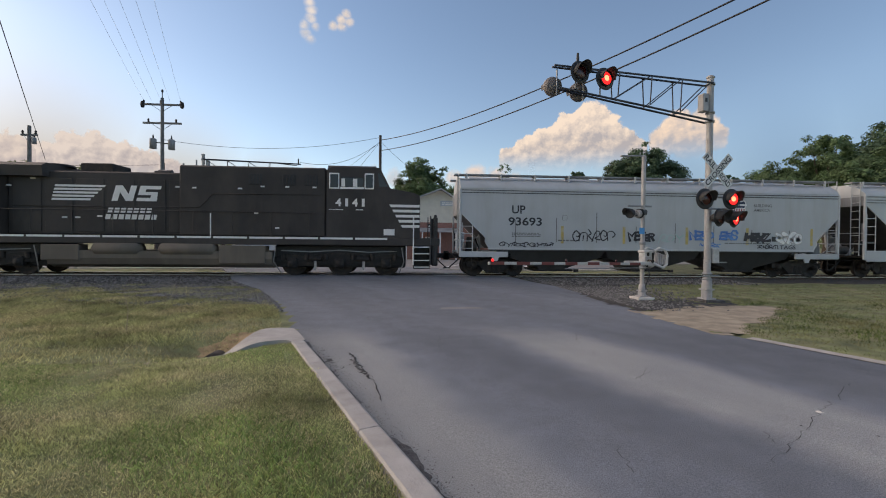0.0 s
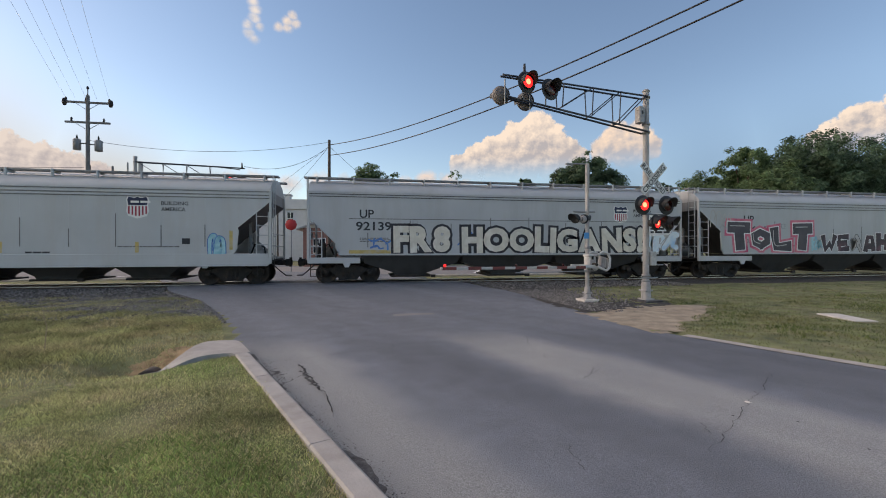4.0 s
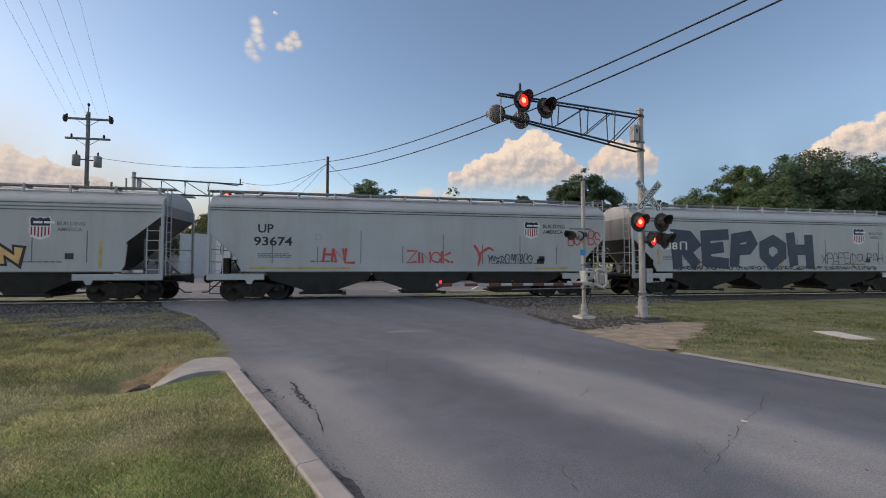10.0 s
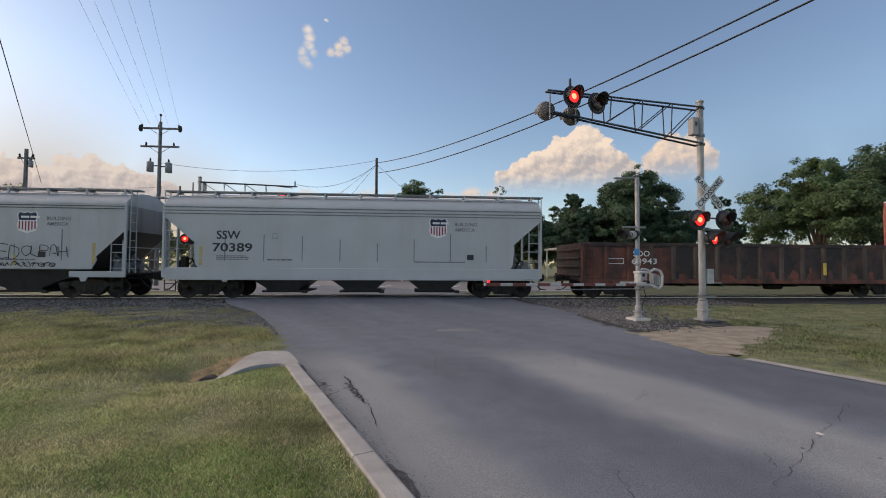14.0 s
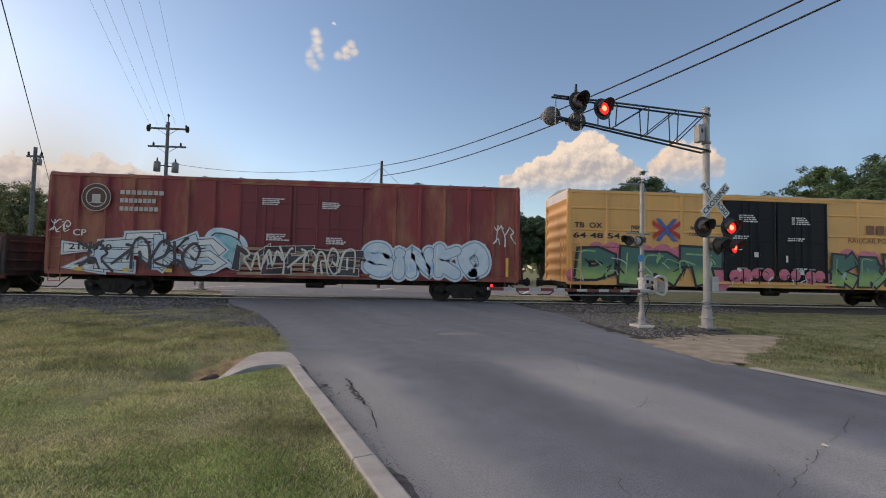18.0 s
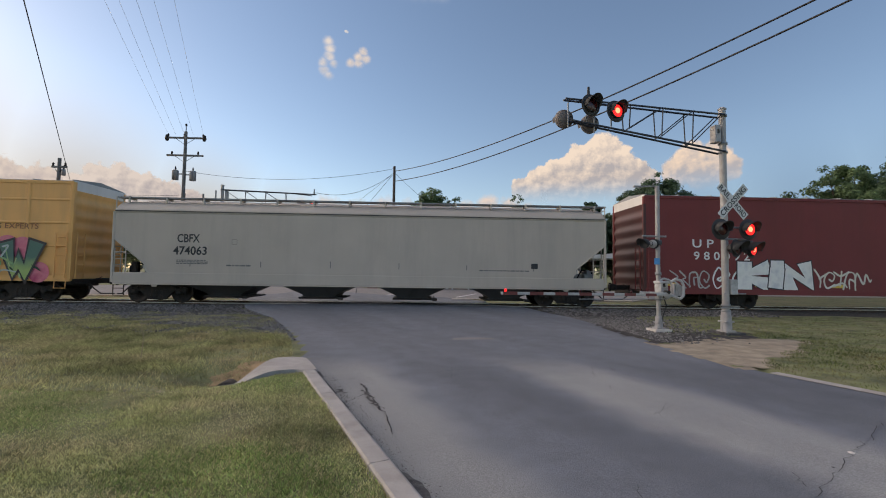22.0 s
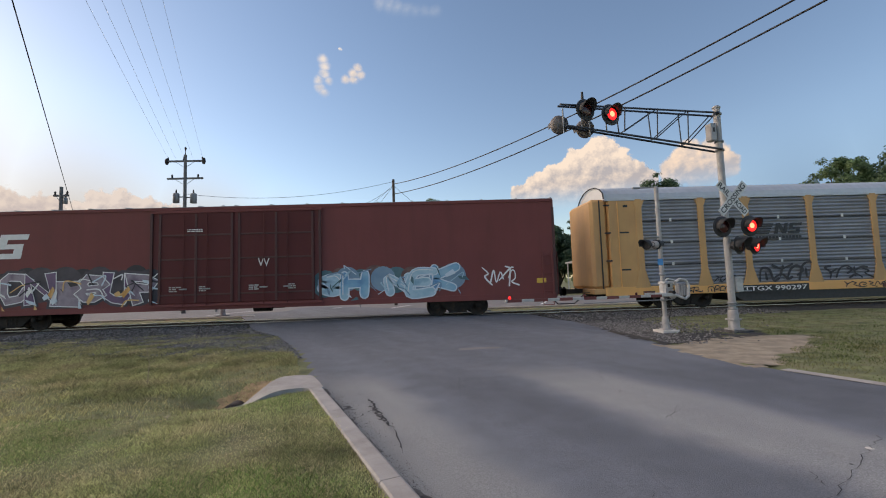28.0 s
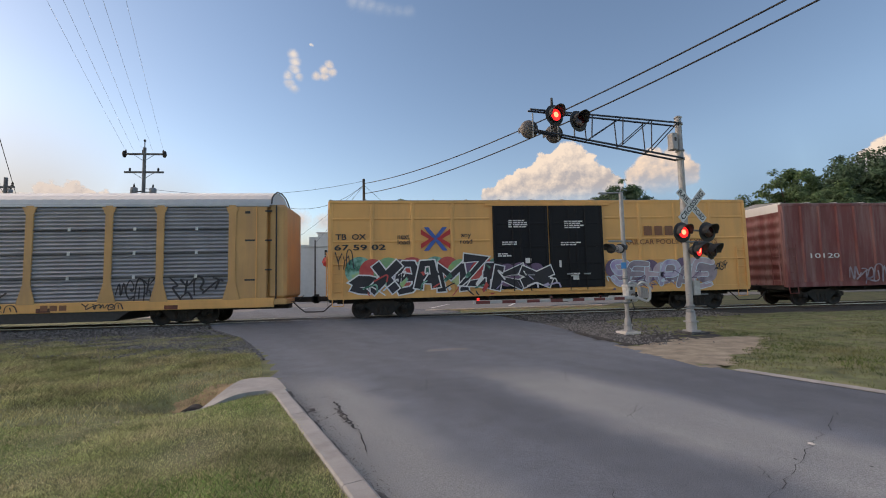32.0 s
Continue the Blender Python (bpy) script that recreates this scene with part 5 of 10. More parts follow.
def owner_mark(parent, x, y, z, w, gap, w2, h, material):
    """A striped mark running into two slanted cut blocks, plain shapes only."""
    m = Mesh()
    for k in range(5):
        z0 = h * k / 4.6
        m.add([(0.03 * k, 0, z0), (w * (0.72 + 0.07 * k), 0, z0), (w * (0.74 + 0.07 * k), 0, z0 + h * 0.13), (0.03 * k + 0.02, 0, z0 + h * 0.13)], [(0, 1, 2, 3)])
    first = part("striped_mark", m, material, parent, "striped owner's mark", pose(x, y, z))
    s = 0.28 * h

    def q(*pts):
        part("mark_block", Mesh().add([(gap + p * w2 + s * r, 0, r * h) for p, r in pts], [tuple(range(len(pts)))]), material, first)

    q((0.0, 0.0), (0.13, 0.0), (0.13, 0.62), (0.0, 1.0))
    q((0.0, 1.0), (0.15, 1.0), (0.45, 0.0), (0.3, 0.0))
    q((0.32, 0.38), (0.45, 0.0), (0.45, 1.0), (0.32, 1.0))
    for a, b, c, d in ((0.52, 0.95, 0.0, 0.22), (0.52, 0.93, 0.4, 0.6), (0.52, 0.97, 0.78, 1.0)):
        q((a, c), (b, c), (b, d), (a, d))
    q((0.52, 0.6), (0.66, 0.6), (0.66, 0.78), (0.52, 0.78))
    q((0.8, 0.22), (0.94, 0.22), (0.94, 0.4), (0.8, 0.4))
    return first


SWIRLS = (                                             # abstract sprayed shapes in a unit box
    [[(0.1, 0.1), (0.2, 0.8), (0.6, 1), (0.9, 0.7), (0.7, 0.4)]],
    [[(0, 0.3), (0.25, 0.9), (0.5, 0.2), (0.75, 0.85), (1, 0.4)]],
    [[(0.9, 0.2), (0.4, 0), (0.05, 0.5), (0.4, 1), (0.85, 0.75), (0.7, 0.4), (0.45, 0.5)]],
    [[(0.1, 1), (0.6, 0.65), (0.3, 0.45), (0.95, 0)]],
    [[(0.05, 0), (0.35, 0.9), (0.7, 0.95), (0.75, 0.5), (0.3, 0.3), (1, 0.1)]],
    [[(0, 0.2), (0.9, 0.8)], [(0.55, 0.95), (0.95, 0.85), (0.85, 0.4)]],
    [[(0.05, 0), (0.15, 0.8), (0.5, 1), (0.85, 0.8), (0.95, 0)], [(0.5, 0.1), (0.45, 0.6)]],
    [[(0.5, 0), (0.5, 0.5), (0.1, 1)], [(0.5, 0.5), (0.95, 0.9)]],
    [[(0.0, 0.9), (0.5, 0.7), (1.0, 0.95)], [(0.1, 0.1), (0.6, 0.35), (0.95, 0.05)], [(0.5, 0.9), (0.45, 0.2)]],
)


def smooth_line(pts, steps=5):
    out = []
    q = [pts[0]] + list(pts) + [pts[-1]]
    for i in range(1, len(q) - 2):
        for k in range(steps):
            t = k / steps
            out.append(tuple(0.5 * (2 * b + (c - a) * t + (2 * a - 5 * b + 4 * c - d) * t * t + (3 * b - a - 3 * c + d) * t ** 3) for a, b, c, d in zip(q[i - 1], q[i], q[i + 1], q[i + 2])))
    return out + [tuple(pts[-1])]


def ribbon(m, line, wide, y, slot, floor=None):
    """A flat band along a line with rounded ends, in the XZ plane."""
    pts, wide = [Vector(p) for p in line], list(wide)
    for e, i in ((0, 1), (-1, -2)):
        d = (pts[e] - pts[i]).normalized()
        c, r = pts[e], wide[e] / 2
        caps = [(c + d * r * math.sin(k), 2 * r * max(0.08, math.cos(k))) for k in (0.6, 1.1, 1.5)]
        if e == 0:
            pts, wide = [q for q, _ in caps[::-1]] + pts, [q for _, q in caps[::-1]] + wide
        else:
            pts, wide = pts + [q for q, _ in caps], wide + [q for _, q in caps]
    n = len(pts)
    left, right = [], []
    for i, p in enumerate(pts):
        d = pts[min(i + 1, n - 1)] - pts[max(i - 1, 0)]
        d = d.normalized() if d.length > 1e-6 else Vector((1, 0))
        q = Vector((-d.y, d.x)) * wide[i] / 2
        left.append(p + q)
        right.append(p - q)
    lo = -9e9 if floor is None else floor
    v = [(p.x, y, max(lo, p.y)) for p in left] + [(p.x, y, max(lo, p.y)) for p in right]
    m.add(v, [(i, i + 1, n + i + 1, n + i) for i in range(n - 1)], slot=slot)


def tag(parent, x, y, z, w, h, fill, edge, seed, strokes=5, halo=None, name="graffiti"):
    """Unreadable graffiti: interlocking curved shapes, each with its outline and cloud."""
    rnd = random.Random(seed)
    step = w / strokes
    scrawl = fill is edge
    th = min(step * (0.15 if scrawl else 0.5), h * (0.13 if scrawl else 0.36))
    th = max(th, 0.035)
    first = None
    floor = -0.06
    for i in range(strokes):
        bones = SWIRLS[rnd.randrange(len(SWIRLS))]
        cx, ww, hh = i * step, step * rnd.uniform(1.0, 1.45), h * rnd.uniform(0.82, 1.05)
        up, lean = h * rnd.uniform(-0.02, 0.12), rnd.uniform(-0.12, 0.25)
        m = Mesh()
        for b, bone in enumerate(bones):
            pts = [(cx + (p + lean * (q - 0.5) + rnd.uniform(-0.06, 0.06)) * ww, up + (q + rnd.uniform(-0.05, 0.05)) * hh) for p, q in bone]
            if rnd.random() < 0.35:
                pts.append((pts[-1][0] + step * rnd.uniform(0.15, 0.5), pts[-1][1] + h * rnd.uniform(-0.12, 0.12)))
            line = smooth_line(pts)
            n = len(line)
            fat = [th * (0.75 + 0.5 * abs(math.sin(i * 1.7 + b + 2.6 * k / n))) for k in range(n)]
            d = 0.0012 * i + 0.0004 * b
            ribbon(m, line, fat, -0.005 - d, 0, floor)
            if not scrawl:
                ribbon(m, line, [f + min(0.1, th * 0.42) for f in fat], -0.0044 - d + (0.0003 * b), 1, floor)
            if halo:
                ribbon(m, line, [f + min(0.5, th * 1.5) for f in fat], -0.001 - 0.0001 * i - 0.00003 * b, 2, floor)
        ob = part("stroke" if first else name, m, (fill, edge, halo or edge), first or parent, "" if first else "sprayed graffiti lettering", None if first else pose(x, y, z))
        first = first or ob
    return first


def word(parent, body, x, y, z, w, h, fill, edge, seed=1, fat=0.05, jitter=0.12, halo=None):
    """Readable graffiti, letter by letter, each with its edge."""
    first = None
    base = glyphs(body, w, h, fat, jitter, seed, True)
    boxes = []
    for m in base:
        co = np.array(m.v)
        boxes.append((co.min(0), co.max(0)))
    layers = [(fill, 0.0, 0.0, fat)]
    if edge:
        layers.append((edge, 0.005, 0.085 * min(h, 1.2), fat + 0.1))
    if halo:
        layers.append((halo, 0.008, 0.17 * min(h, 1.2), fat + 0.16))
    for paint, dy, grow, ft in layers:
        for m, (lo, hi) in zip(glyphs(body, w, h, ft, jitter, seed, True), boxes):
            co = np.array(m.v)
            l2, h2 = co.min(0), co.max(0)
            sx, sz = (hi[0] - lo[0] + 2 * grow) / (h2[0] - l2[0]), (hi[2] - lo[2] + 2 * grow) / (h2[2] - l2[2])
            m.v = [(lo[0] - grow + (px - l2[0]) * sx, dy, lo[2] - grow + (pz - l2[2]) * sz) for px, _, pz in m.v]
            ob = part("letter" if first else "graffiti", m, paint, first or parent, "" if first else "sprayed graffiti word", None if first else pose(x, y - 0.012, z))
            first = first or ob
    return first


STROKES = {                                            # letter bones on a grid of 0 to 4 across and up
    "A": "00-14-34-40/11-31", "B": "00-04-34-43-22-02/22-41-30-00", "C": "43-34-14-03-01-10-30-41", "D": "00-04-24-43-41-20-00",
    "E": "44-04-00-40/02-32", "F": "00-04-44/02-32", "G": "43-34-14-03-01-10-30-41-42-22", "H": "00-04/40-44/02-42", "I": "20-24",
    "i": "20-22/24-24", "K": "00-04/44-02-40", "L": "04-00-40", "M": "00-04-22-44-40", "N": "00-04-40-44", "O": "20-01-03-24-43-41-20",
    "P": "00-04-34-43-32-02", "R": "00-04-34-43-32-02/22-40", "S": "43-34-14-03-12-32-41-30-10-01", "T": "04-44/24-20", "U": "04-01-10-30-41-44",
    "W": "04-10-22-30-44", "X": "00-44/04-40", "Y": "04-22-44/22-20", "Z": "04-44-00-40", "8": "22-03-14-34-43-22-01-10-30-41-22", ".": "10-20",
}


def band(m, pts, wide, y, slot):
    """A flat band with square ends and mitred corners, in the XZ plane."""
    pts = [Vector(p) for p in pts]
    c = len(pts)
    dirs = [(b - a).normalized() if (b - a).length > 1e-6 else Vector((1, 0)) for a, b in zip(pts, pts[1:])]
    pts[0], pts[-1] = pts[0] - dirs[0] * wide[0] * 0.45, pts[-1] + dirs[-1] * wide[-1] * 0.45
    fall = [y - 0.0003 * i / c for i in range(c)] * 2
    left, right = [], []
    for i, p in enumerate(pts):
        d0, d1 = dirs[max(0, i - 1)], dirs[min(c - 2, i)]
        n0, n1 = Vector((-d0.y, d0.x)), Vector((-d1.y, d1.x))
        q = (n0 + n1) / max(0.45, 1 + n0.dot(n1)) * wide[i] / 2
        left.append(p + q)
        right.append(p - q)
    m.add([(p.x, f, p.y) for p, f in zip(left + right, fall)], [(i, i + 1, c + i + 1, c + i) for i in range(c - 1)], slot=slot)


def graf(parent, body, x, y, z, w, h, fill, edge=None, halo=None, seed=1, fat=1.0, kind="block", line=0.09, glint=None, jitter=0.1, lap=1.0):
    """Painted letters built stroke by stroke: fill, outline, cloud behind and a glint, each letter one mesh."""
    rnd = random.Random(seed)
    sizes = [{"I": 0.5, "i": 0.5, ".": 0.3, " ": 0.45, "W": 1.3, "M": 1.25}.get(c, 1.0) for c in body]
    unit, pen, first, n = w / sum(sizes), 0.0, None, 0
    fills = fill if isinstance(fill, tuple) else (fill,)
    for ch, size in zip(body, sizes):
        cw = unit * size
        if ch not in STROKES:
            pen += cw
            continue
        th = fat * min(unit * 0.25, h * 0.25)
        hh, up = h * (1 + rnd.uniform(-0.6, 0.4) * jitter), h * rnd.uniform(0, 0.5) * jitter
        pad = th * (1.3 if kind == "flare" else 1.0) + (2 * line if edge else 0)
        lean, inner, nudge = rnd.uniform(-1, 1) * jitter * 0.8, max(cw * lap - pad, cw * 0.2), {}
        m, cloud_m, shine, yo, k = Mesh(), Mesh(), Mesh(), -0.009 * (n % 2), 0
        for bone in STROKES[ch].split("/"):
            pts = []
            for g in bone.split("-"):
                gx, gz = int(g[0]) / 4, int(g[1]) / 4
                dx, dz = nudge.setdefault(g, (rnd.uniform(-0.07, 0.07) * (jitter > 0.05), rnd.uniform(-0.06, 0.06) * (jitter > 0.05)))
                gx, gz = gx + dx, gz + dz
                if size == 0.5:
                    gx = 0.5 + (gx - 0.5) * 0.2
                pts.append((pen + pad / 2 + gx * inner + (cw - cw * lap) / 2 + lean * (gz - 0.5) * hh * 0.5, up + pad / 2 + gz * max(0.1 * hh, hh - pad)))
            if len(pts) == 2 and pts[0] == pts[1]:
                pts[1] = (pts[1][0] + 0.01, pts[1][1])
            for slot, grow, dy in ((0, 0.0, -0.011 + yo), (1, 2 * line, -0.008 + yo), (2, 5.0 * line + 0.08, -0.001 - 0.0007 * n)):
                if (slot == 1 and not edge) or (slot == 2 and not halo):
                    continue
                if kind == "bubble":
                    run = smooth_line(pts)
                    c = len(run)
                    ribbon(cloud_m if slot == 2 else m, run, [th * (0.85 + 0.3 * abs(math.sin(2.2 * q / c + n))) + grow for q in range(c)], dy - 0.0004 * k, slot % 2)
                else:
                    c = len(pts)
                    wide = [th * ((1.5 if q in (0, c - 1) and pts[0] != pts[-1] else 0.95) if kind == "flare" else 1.0) + grow for q in range(c)]
                    band(cloud_m if slot == 2 else m, pts, wide, dy - 0.0004 * k, slot % 2)
            if glint and k == 0 and len(pts) > 1:
                sh = th * 0.22
                ribbon(shine, smooth_line([(p0 - sh, p1 + sh) for p0, p1 in pts[:3]]), [th * 0.13] * (5 * (len(pts[:3]) - 1) + 1), -0.0145 + yo, 0)
            k += 1
        paint = fills[n % len(fills)]
        ob = part("letter" if first else "graffiti", m, (paint, edge or paint), first or parent, "" if first else "sprayed graffiti lettering", None if first else pose(x, y - 0.002, z))
        first = first or ob
        if halo:
            part("cloud", cloud_m, halo, first)
        if shine.v:
            part("glint", shine, glint, first)
        pen += cw
        n += 1
    return first


def puffs(parent, x, y, z, w, h, cols, n, seed, name="paint_blob"):
    """Round sprayed clouds of several colours behind a lettered piece."""
    rnd = random.Random(seed)
    for k, c in enumerate(cols):
        for i in range(n):
            cx, r = w * (k + len(cols) * i + 0.5 + rnd.uniform(-0.3, 0.3)) / (len(cols) * n), h * rnd.uniform(0.26, 0.4)
            cz = max(r, h * rnd.uniform(0.9, 1.04) - r)
            part(name, Mesh().lathe([(0.0, 0.0), (r, 0.0)], (0, 0, 0), "y", 18), P[c], parent, "round sprayed colour cloud", pose(x + cx, y - 0.0004 * k - 0.0001 * i, z + cz))


def accents(parent, x, y, z, w, h, cols, n, seed, wide=0.045):
    """Curls, wedges and arrow tips that lace a lettered piece together."""
    rnd = random.Random(seed)
    for k, c in enumerate(cols):
        for i in range(n):
            m = Mesh()
            cx, cz = w * (i + rnd.uniform(0.1, 0.9)) / n, h * rnd.uniform(0.1, 0.8)
            ux, uz = rnd.uniform(-0.5, 0.5) * h, rnd.uniform(-0.3, 0.3) * h
            if rnd.random() < 0.6:
                bend = rnd.uniform(-0.25, 0.25) * h
                ribbon(m, smooth_line([(0, 0), (ux * 0.5 - bend, uz * 0.5 + abs(bend)), (ux, uz)]), [wide * rnd.uniform(0.7, 1.3)] * 11, 0, 0, -cz)
            else:
                q = 0.09 * h
                m.add([(0, 0, 0), (ux * 0.5, 0, max(-cz, uz)), (ux * 0.5 + q, 0, max(-cz, uz - q * 1.4)), (q * 0.6, 0, max(-cz, -q))], [(0, 1, 2, 3)])
            part("accent_stroke", m, P[c], parent, "sprayed accent stroke", pose(x + cx, y - 0.004 * k - 0.0002 * i, z + cz))


def hopper(s0, s1, label, number, paint, kind="A", sill=False, bays=3, seams=8, ink="lettering", code="UP", strips=(), low=0.0, shift=0.1, pitch=0.29):
    """kind A: low sharp end cut; B: tall end cut with a ribbed top band; C: small end cut, warm-grey long car."""
    root, L = car("covered_hopper", s0, s1, label)
    a, W = L / 2, 1.55
    zb = 1.2 if not sill else 1.22
    knee, k2, cut = {"A": (2.72, 1.66, 1.08), "B": (3.32, 2.27, 1.22), "C": (2.65, 1.6, 1.28)}[kind]
    ztop, rr = 3.68, 4.38
    run = cut + (k2 - zb) * cut / (knee - k2)           # the end slope goes on down to the sill
    poly = [(-a, ztop), (-a, knee), (-a + run, zb), (a - run, zb), (a, knee), (a, ztop)]
    part("body", Mesh().prism(poly, -W, W, "y"), paint, root)
    for s in (-1, 1):
        e = 0.006
        v = [(s * (a + e), y, z) for y in (-W + 0.06, W - 0.06) for z in (knee - 0.02, ztop + 0.05)]
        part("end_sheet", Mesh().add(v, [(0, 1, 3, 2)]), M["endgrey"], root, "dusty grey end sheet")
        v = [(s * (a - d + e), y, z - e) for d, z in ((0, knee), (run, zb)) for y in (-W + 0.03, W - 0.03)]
        part("slope_sheet", Mesh().add(v, [(0, 1, 3, 2)]), M["slopegrey"], root, "sooty sloping end sheet, its underside shade in the colour")
        for y in (-1, 1):
            # side sheet carried on below the slope, with a rounded lower corner
            v = [(s * (a - cut), k2), (s * (a - cut + 0.04), k2 - 0.14), (s * (a - cut - 0.02), zb + 0.2), (s * (a - cut - 0.14), zb), (s * (a - run - 0.02), zb)]
            part("side_flange", Mesh().prism(v, y * W, y * (W - 0.05), "y"), paint, root)
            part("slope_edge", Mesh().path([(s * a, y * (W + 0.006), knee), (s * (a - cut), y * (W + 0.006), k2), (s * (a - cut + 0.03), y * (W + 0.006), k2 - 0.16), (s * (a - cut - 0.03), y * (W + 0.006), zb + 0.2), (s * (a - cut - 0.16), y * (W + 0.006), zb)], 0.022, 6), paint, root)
    sec = [(-W, ztop), (-W + 0.02, ztop + 0.12), (-1.36, ztop + 0.3), (-1.12, ztop + 0.47), (-0.6, ztop + 0.62), (0, ztop + 0.68), (0.6, ztop + 0.62), (1.12, ztop + 0.47), (1.36, ztop + 0.3), (W - 0.02, ztop + 0.12), (W, ztop)]
    part("roof", Mesh().prism(sec, -a, a, "x", True), paint, root)
    # top chords: proud strips with a thin dark strip below each
    for z, h in {"A": ((ztop - 0.1, 0.03), (ztop + 0.0, 0.03)), "B": ((ztop - 0.24, 0.05), (ztop - 0.12, 0.05), (ztop + 0.02, 0.05)), "C": ((ztop + 0.1, 0.04),)}[kind]:
        for s in (-1, 1):
            part("top_chord", Mesh().box(-a + 0.01, s * (W + 0.02), z, a - 0.01, s * (W - 0.02), z + h, 0.008), paint, root)
        part("chord_seam", Mesh().box(-a + 0.02, -W - 0.012, z - 0.028, a - 0.02, -W + 0.01, z), M["seamgrey"] if kind == "B" else M["darkseam"], root, "dark strip under the chord")
    if not sill:
        part("bottom_chord", Mesh().box(-a + cut + 0.1, -W - 0.03, zb - 0.035, a - cut - 0.1, -W + 0.02, zb + 0.035, 0.01), paint, root)
        part("chord_seam", Mesh().box(-a + cut + 0.15, -W - 0.02, zb - 0.075, a - cut - 0.15, -W + 0.02, zb - 0.036), M["darkseam"], root, "dark strip under the chord")
    rnd = random.Random(int(number[-3:]))
    for i in range(seams):
        x = -a + cut + 0.4 + (L - 2 * cut - 0.8) * (i + 0.5) / seams
        z1 = zb + 0.3 + (rnd.uniform(0.2, 0.3) if kind == "C" else rnd.uniform(0.6, 1.35))
        part("side_seam", Mesh().box(x - 0.006, -W - 0.004, z1, x + 0.006, -W + 0.01, ztop - 0.3), paint, root)
        part("weld_stain", Mesh().box(x - 0.017, -W - 0.005, zb + 0.3, x + 0.017, -W + 0.01, z1), M["seamgrey"], root, "dirt-streaked weld seam")
    # running boards and brackets
    n = max(6, round(L / 1.42))
    for s in (-1, 1):
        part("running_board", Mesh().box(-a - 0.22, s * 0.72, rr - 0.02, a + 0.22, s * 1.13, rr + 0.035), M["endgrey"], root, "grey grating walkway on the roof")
        for i in range(n):
            x = -a + 0.3 + (L - 0.6) * i / (n - 1)
            m = Mesh().box(x - 0.035, s * 1.1, rr - 0.24, x + 0.035, s * 1.17, rr + 0.05, 0.008).box(x - 0.03, s * 0.7, rr - 0.09, x + 0.03, s * 1.12, rr - 0.025)
            part("walk_bracket", m, paint, root)
    part("hatch_trough", Mesh().box(-a + 0.5, -0.32, rr - 0.12, a - 0.5, 0.32, rr + 0.02, 0.04), paint, root, "long roof hatch cover")
    # ends
    for s in (-1, 1):
        for y in (-W + 0.03, W - 0.03):
            part("end_post", Mesh().box(s * (a - 0.045), y - 0.05, 0.85, s * (a + 0.045), y + 0.05, ztop + 0.06, 0.012), paint, root)
        for y in (-0.62, 0.62):
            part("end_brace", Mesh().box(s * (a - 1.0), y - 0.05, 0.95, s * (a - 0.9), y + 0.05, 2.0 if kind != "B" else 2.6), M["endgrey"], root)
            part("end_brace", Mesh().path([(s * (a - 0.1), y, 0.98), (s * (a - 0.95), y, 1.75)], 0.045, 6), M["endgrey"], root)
        part("end_platform", Mesh().box(s * (a - 2.2), -1.42, 0.92, s * (a - 0.02), 1.42, 1.0), M["grime"], root, "grimy end platform over the truck")
        for y in (-1, 1):
            part("side_sill", Mesh().box(s * (a - (run + 0.5)), y * (W + 0.012), 0.84, s * (a + 0.03), y * (W - 0.09), 1.08, 0.015), paint, root)
        ladder(root, s * (a - 0.3), -W + 0.02, 1.05, knee - 0.42, 0.44, paint, rungs=4 if kind != "B" else 5)
        part("step", Mesh().path([(s * (a - 0.08), -W + 0.02, 0.9), (s * (a - 0.08), -W + 0.02, 0.32), (s * (a - 0.5), -W + 0.02, 0.32), (s * (a - 0.5), -W + 0.02, 0.9)], 0.022, 6).tube((s * (a - 0.08), -W + 0.02, 0.6), (s * (a - 0.5), -W + 0.02, 0.6), 0.016, 6), M["grime"], root)
        ladder(root, s * (a + 0.07), -1.15, 1.0, rr, 0.4, paint, "y", 9)
        for z in (1.55, 2.05):
            part("end_rail", Mesh().path([(s * (a - 0.02), -1.45, z), (s * (a - 0.02), 0, z), (s * (a - 0.02), 1.45, z)], 0.02, 6), paint, root)
        part("brake_pipe", Mesh().path([(s * (a - 0.3), -0.9, 1.02), (s * (a - 0.35), -0.95, 1.5), (s * (a - 0.75), -0.8, 1.62), (s * (a - 1.0), -0.6, 1.05)], 0.035, 6), M["grime"], root)
        part("air_tank", Mesh().tube((s * (a - 0.35), 0.2, 1.25), (s * (a - 0.95), 0.2, 1.25), 0.2, 12), M["endgrey"], root)
        part("jacking_lug", Mesh().prism([(s * (a - run - 0.12), 0.86), (s * (a - run + 0.2), 0.86), (s * (a - run + 0.12), 0.68), (s * (a - run - 0.04), 0.68)], -W - 0.015, -W + 0.04, "y"), paint, root)
    part("brake_valve", Mesh().box(a - 0.75, -1.05, 1.02, a - 0.35, -0.7, 1.45, 0.04).tube((a - 0.55, -1.1, 1.5), (a - 0.55, -0.7, 1.5), 0.1, 10), M["endgrey"], root)
    part("brake_valve", Mesh().box(-a + 0.35, -0.95, 1.02, -a + 0.62, -0.7, 1.7, 0.04), M["grime"], root)
    part("brake_wheel", Mesh().lathe([(0.22, -0.02), (0.25, 0.0), (0.22, 0.02), (0.2, 0.0), (0.22, -0.02)], (-a - 0.1, 0.5, 2.1), "x", 16), M["galv"], root)
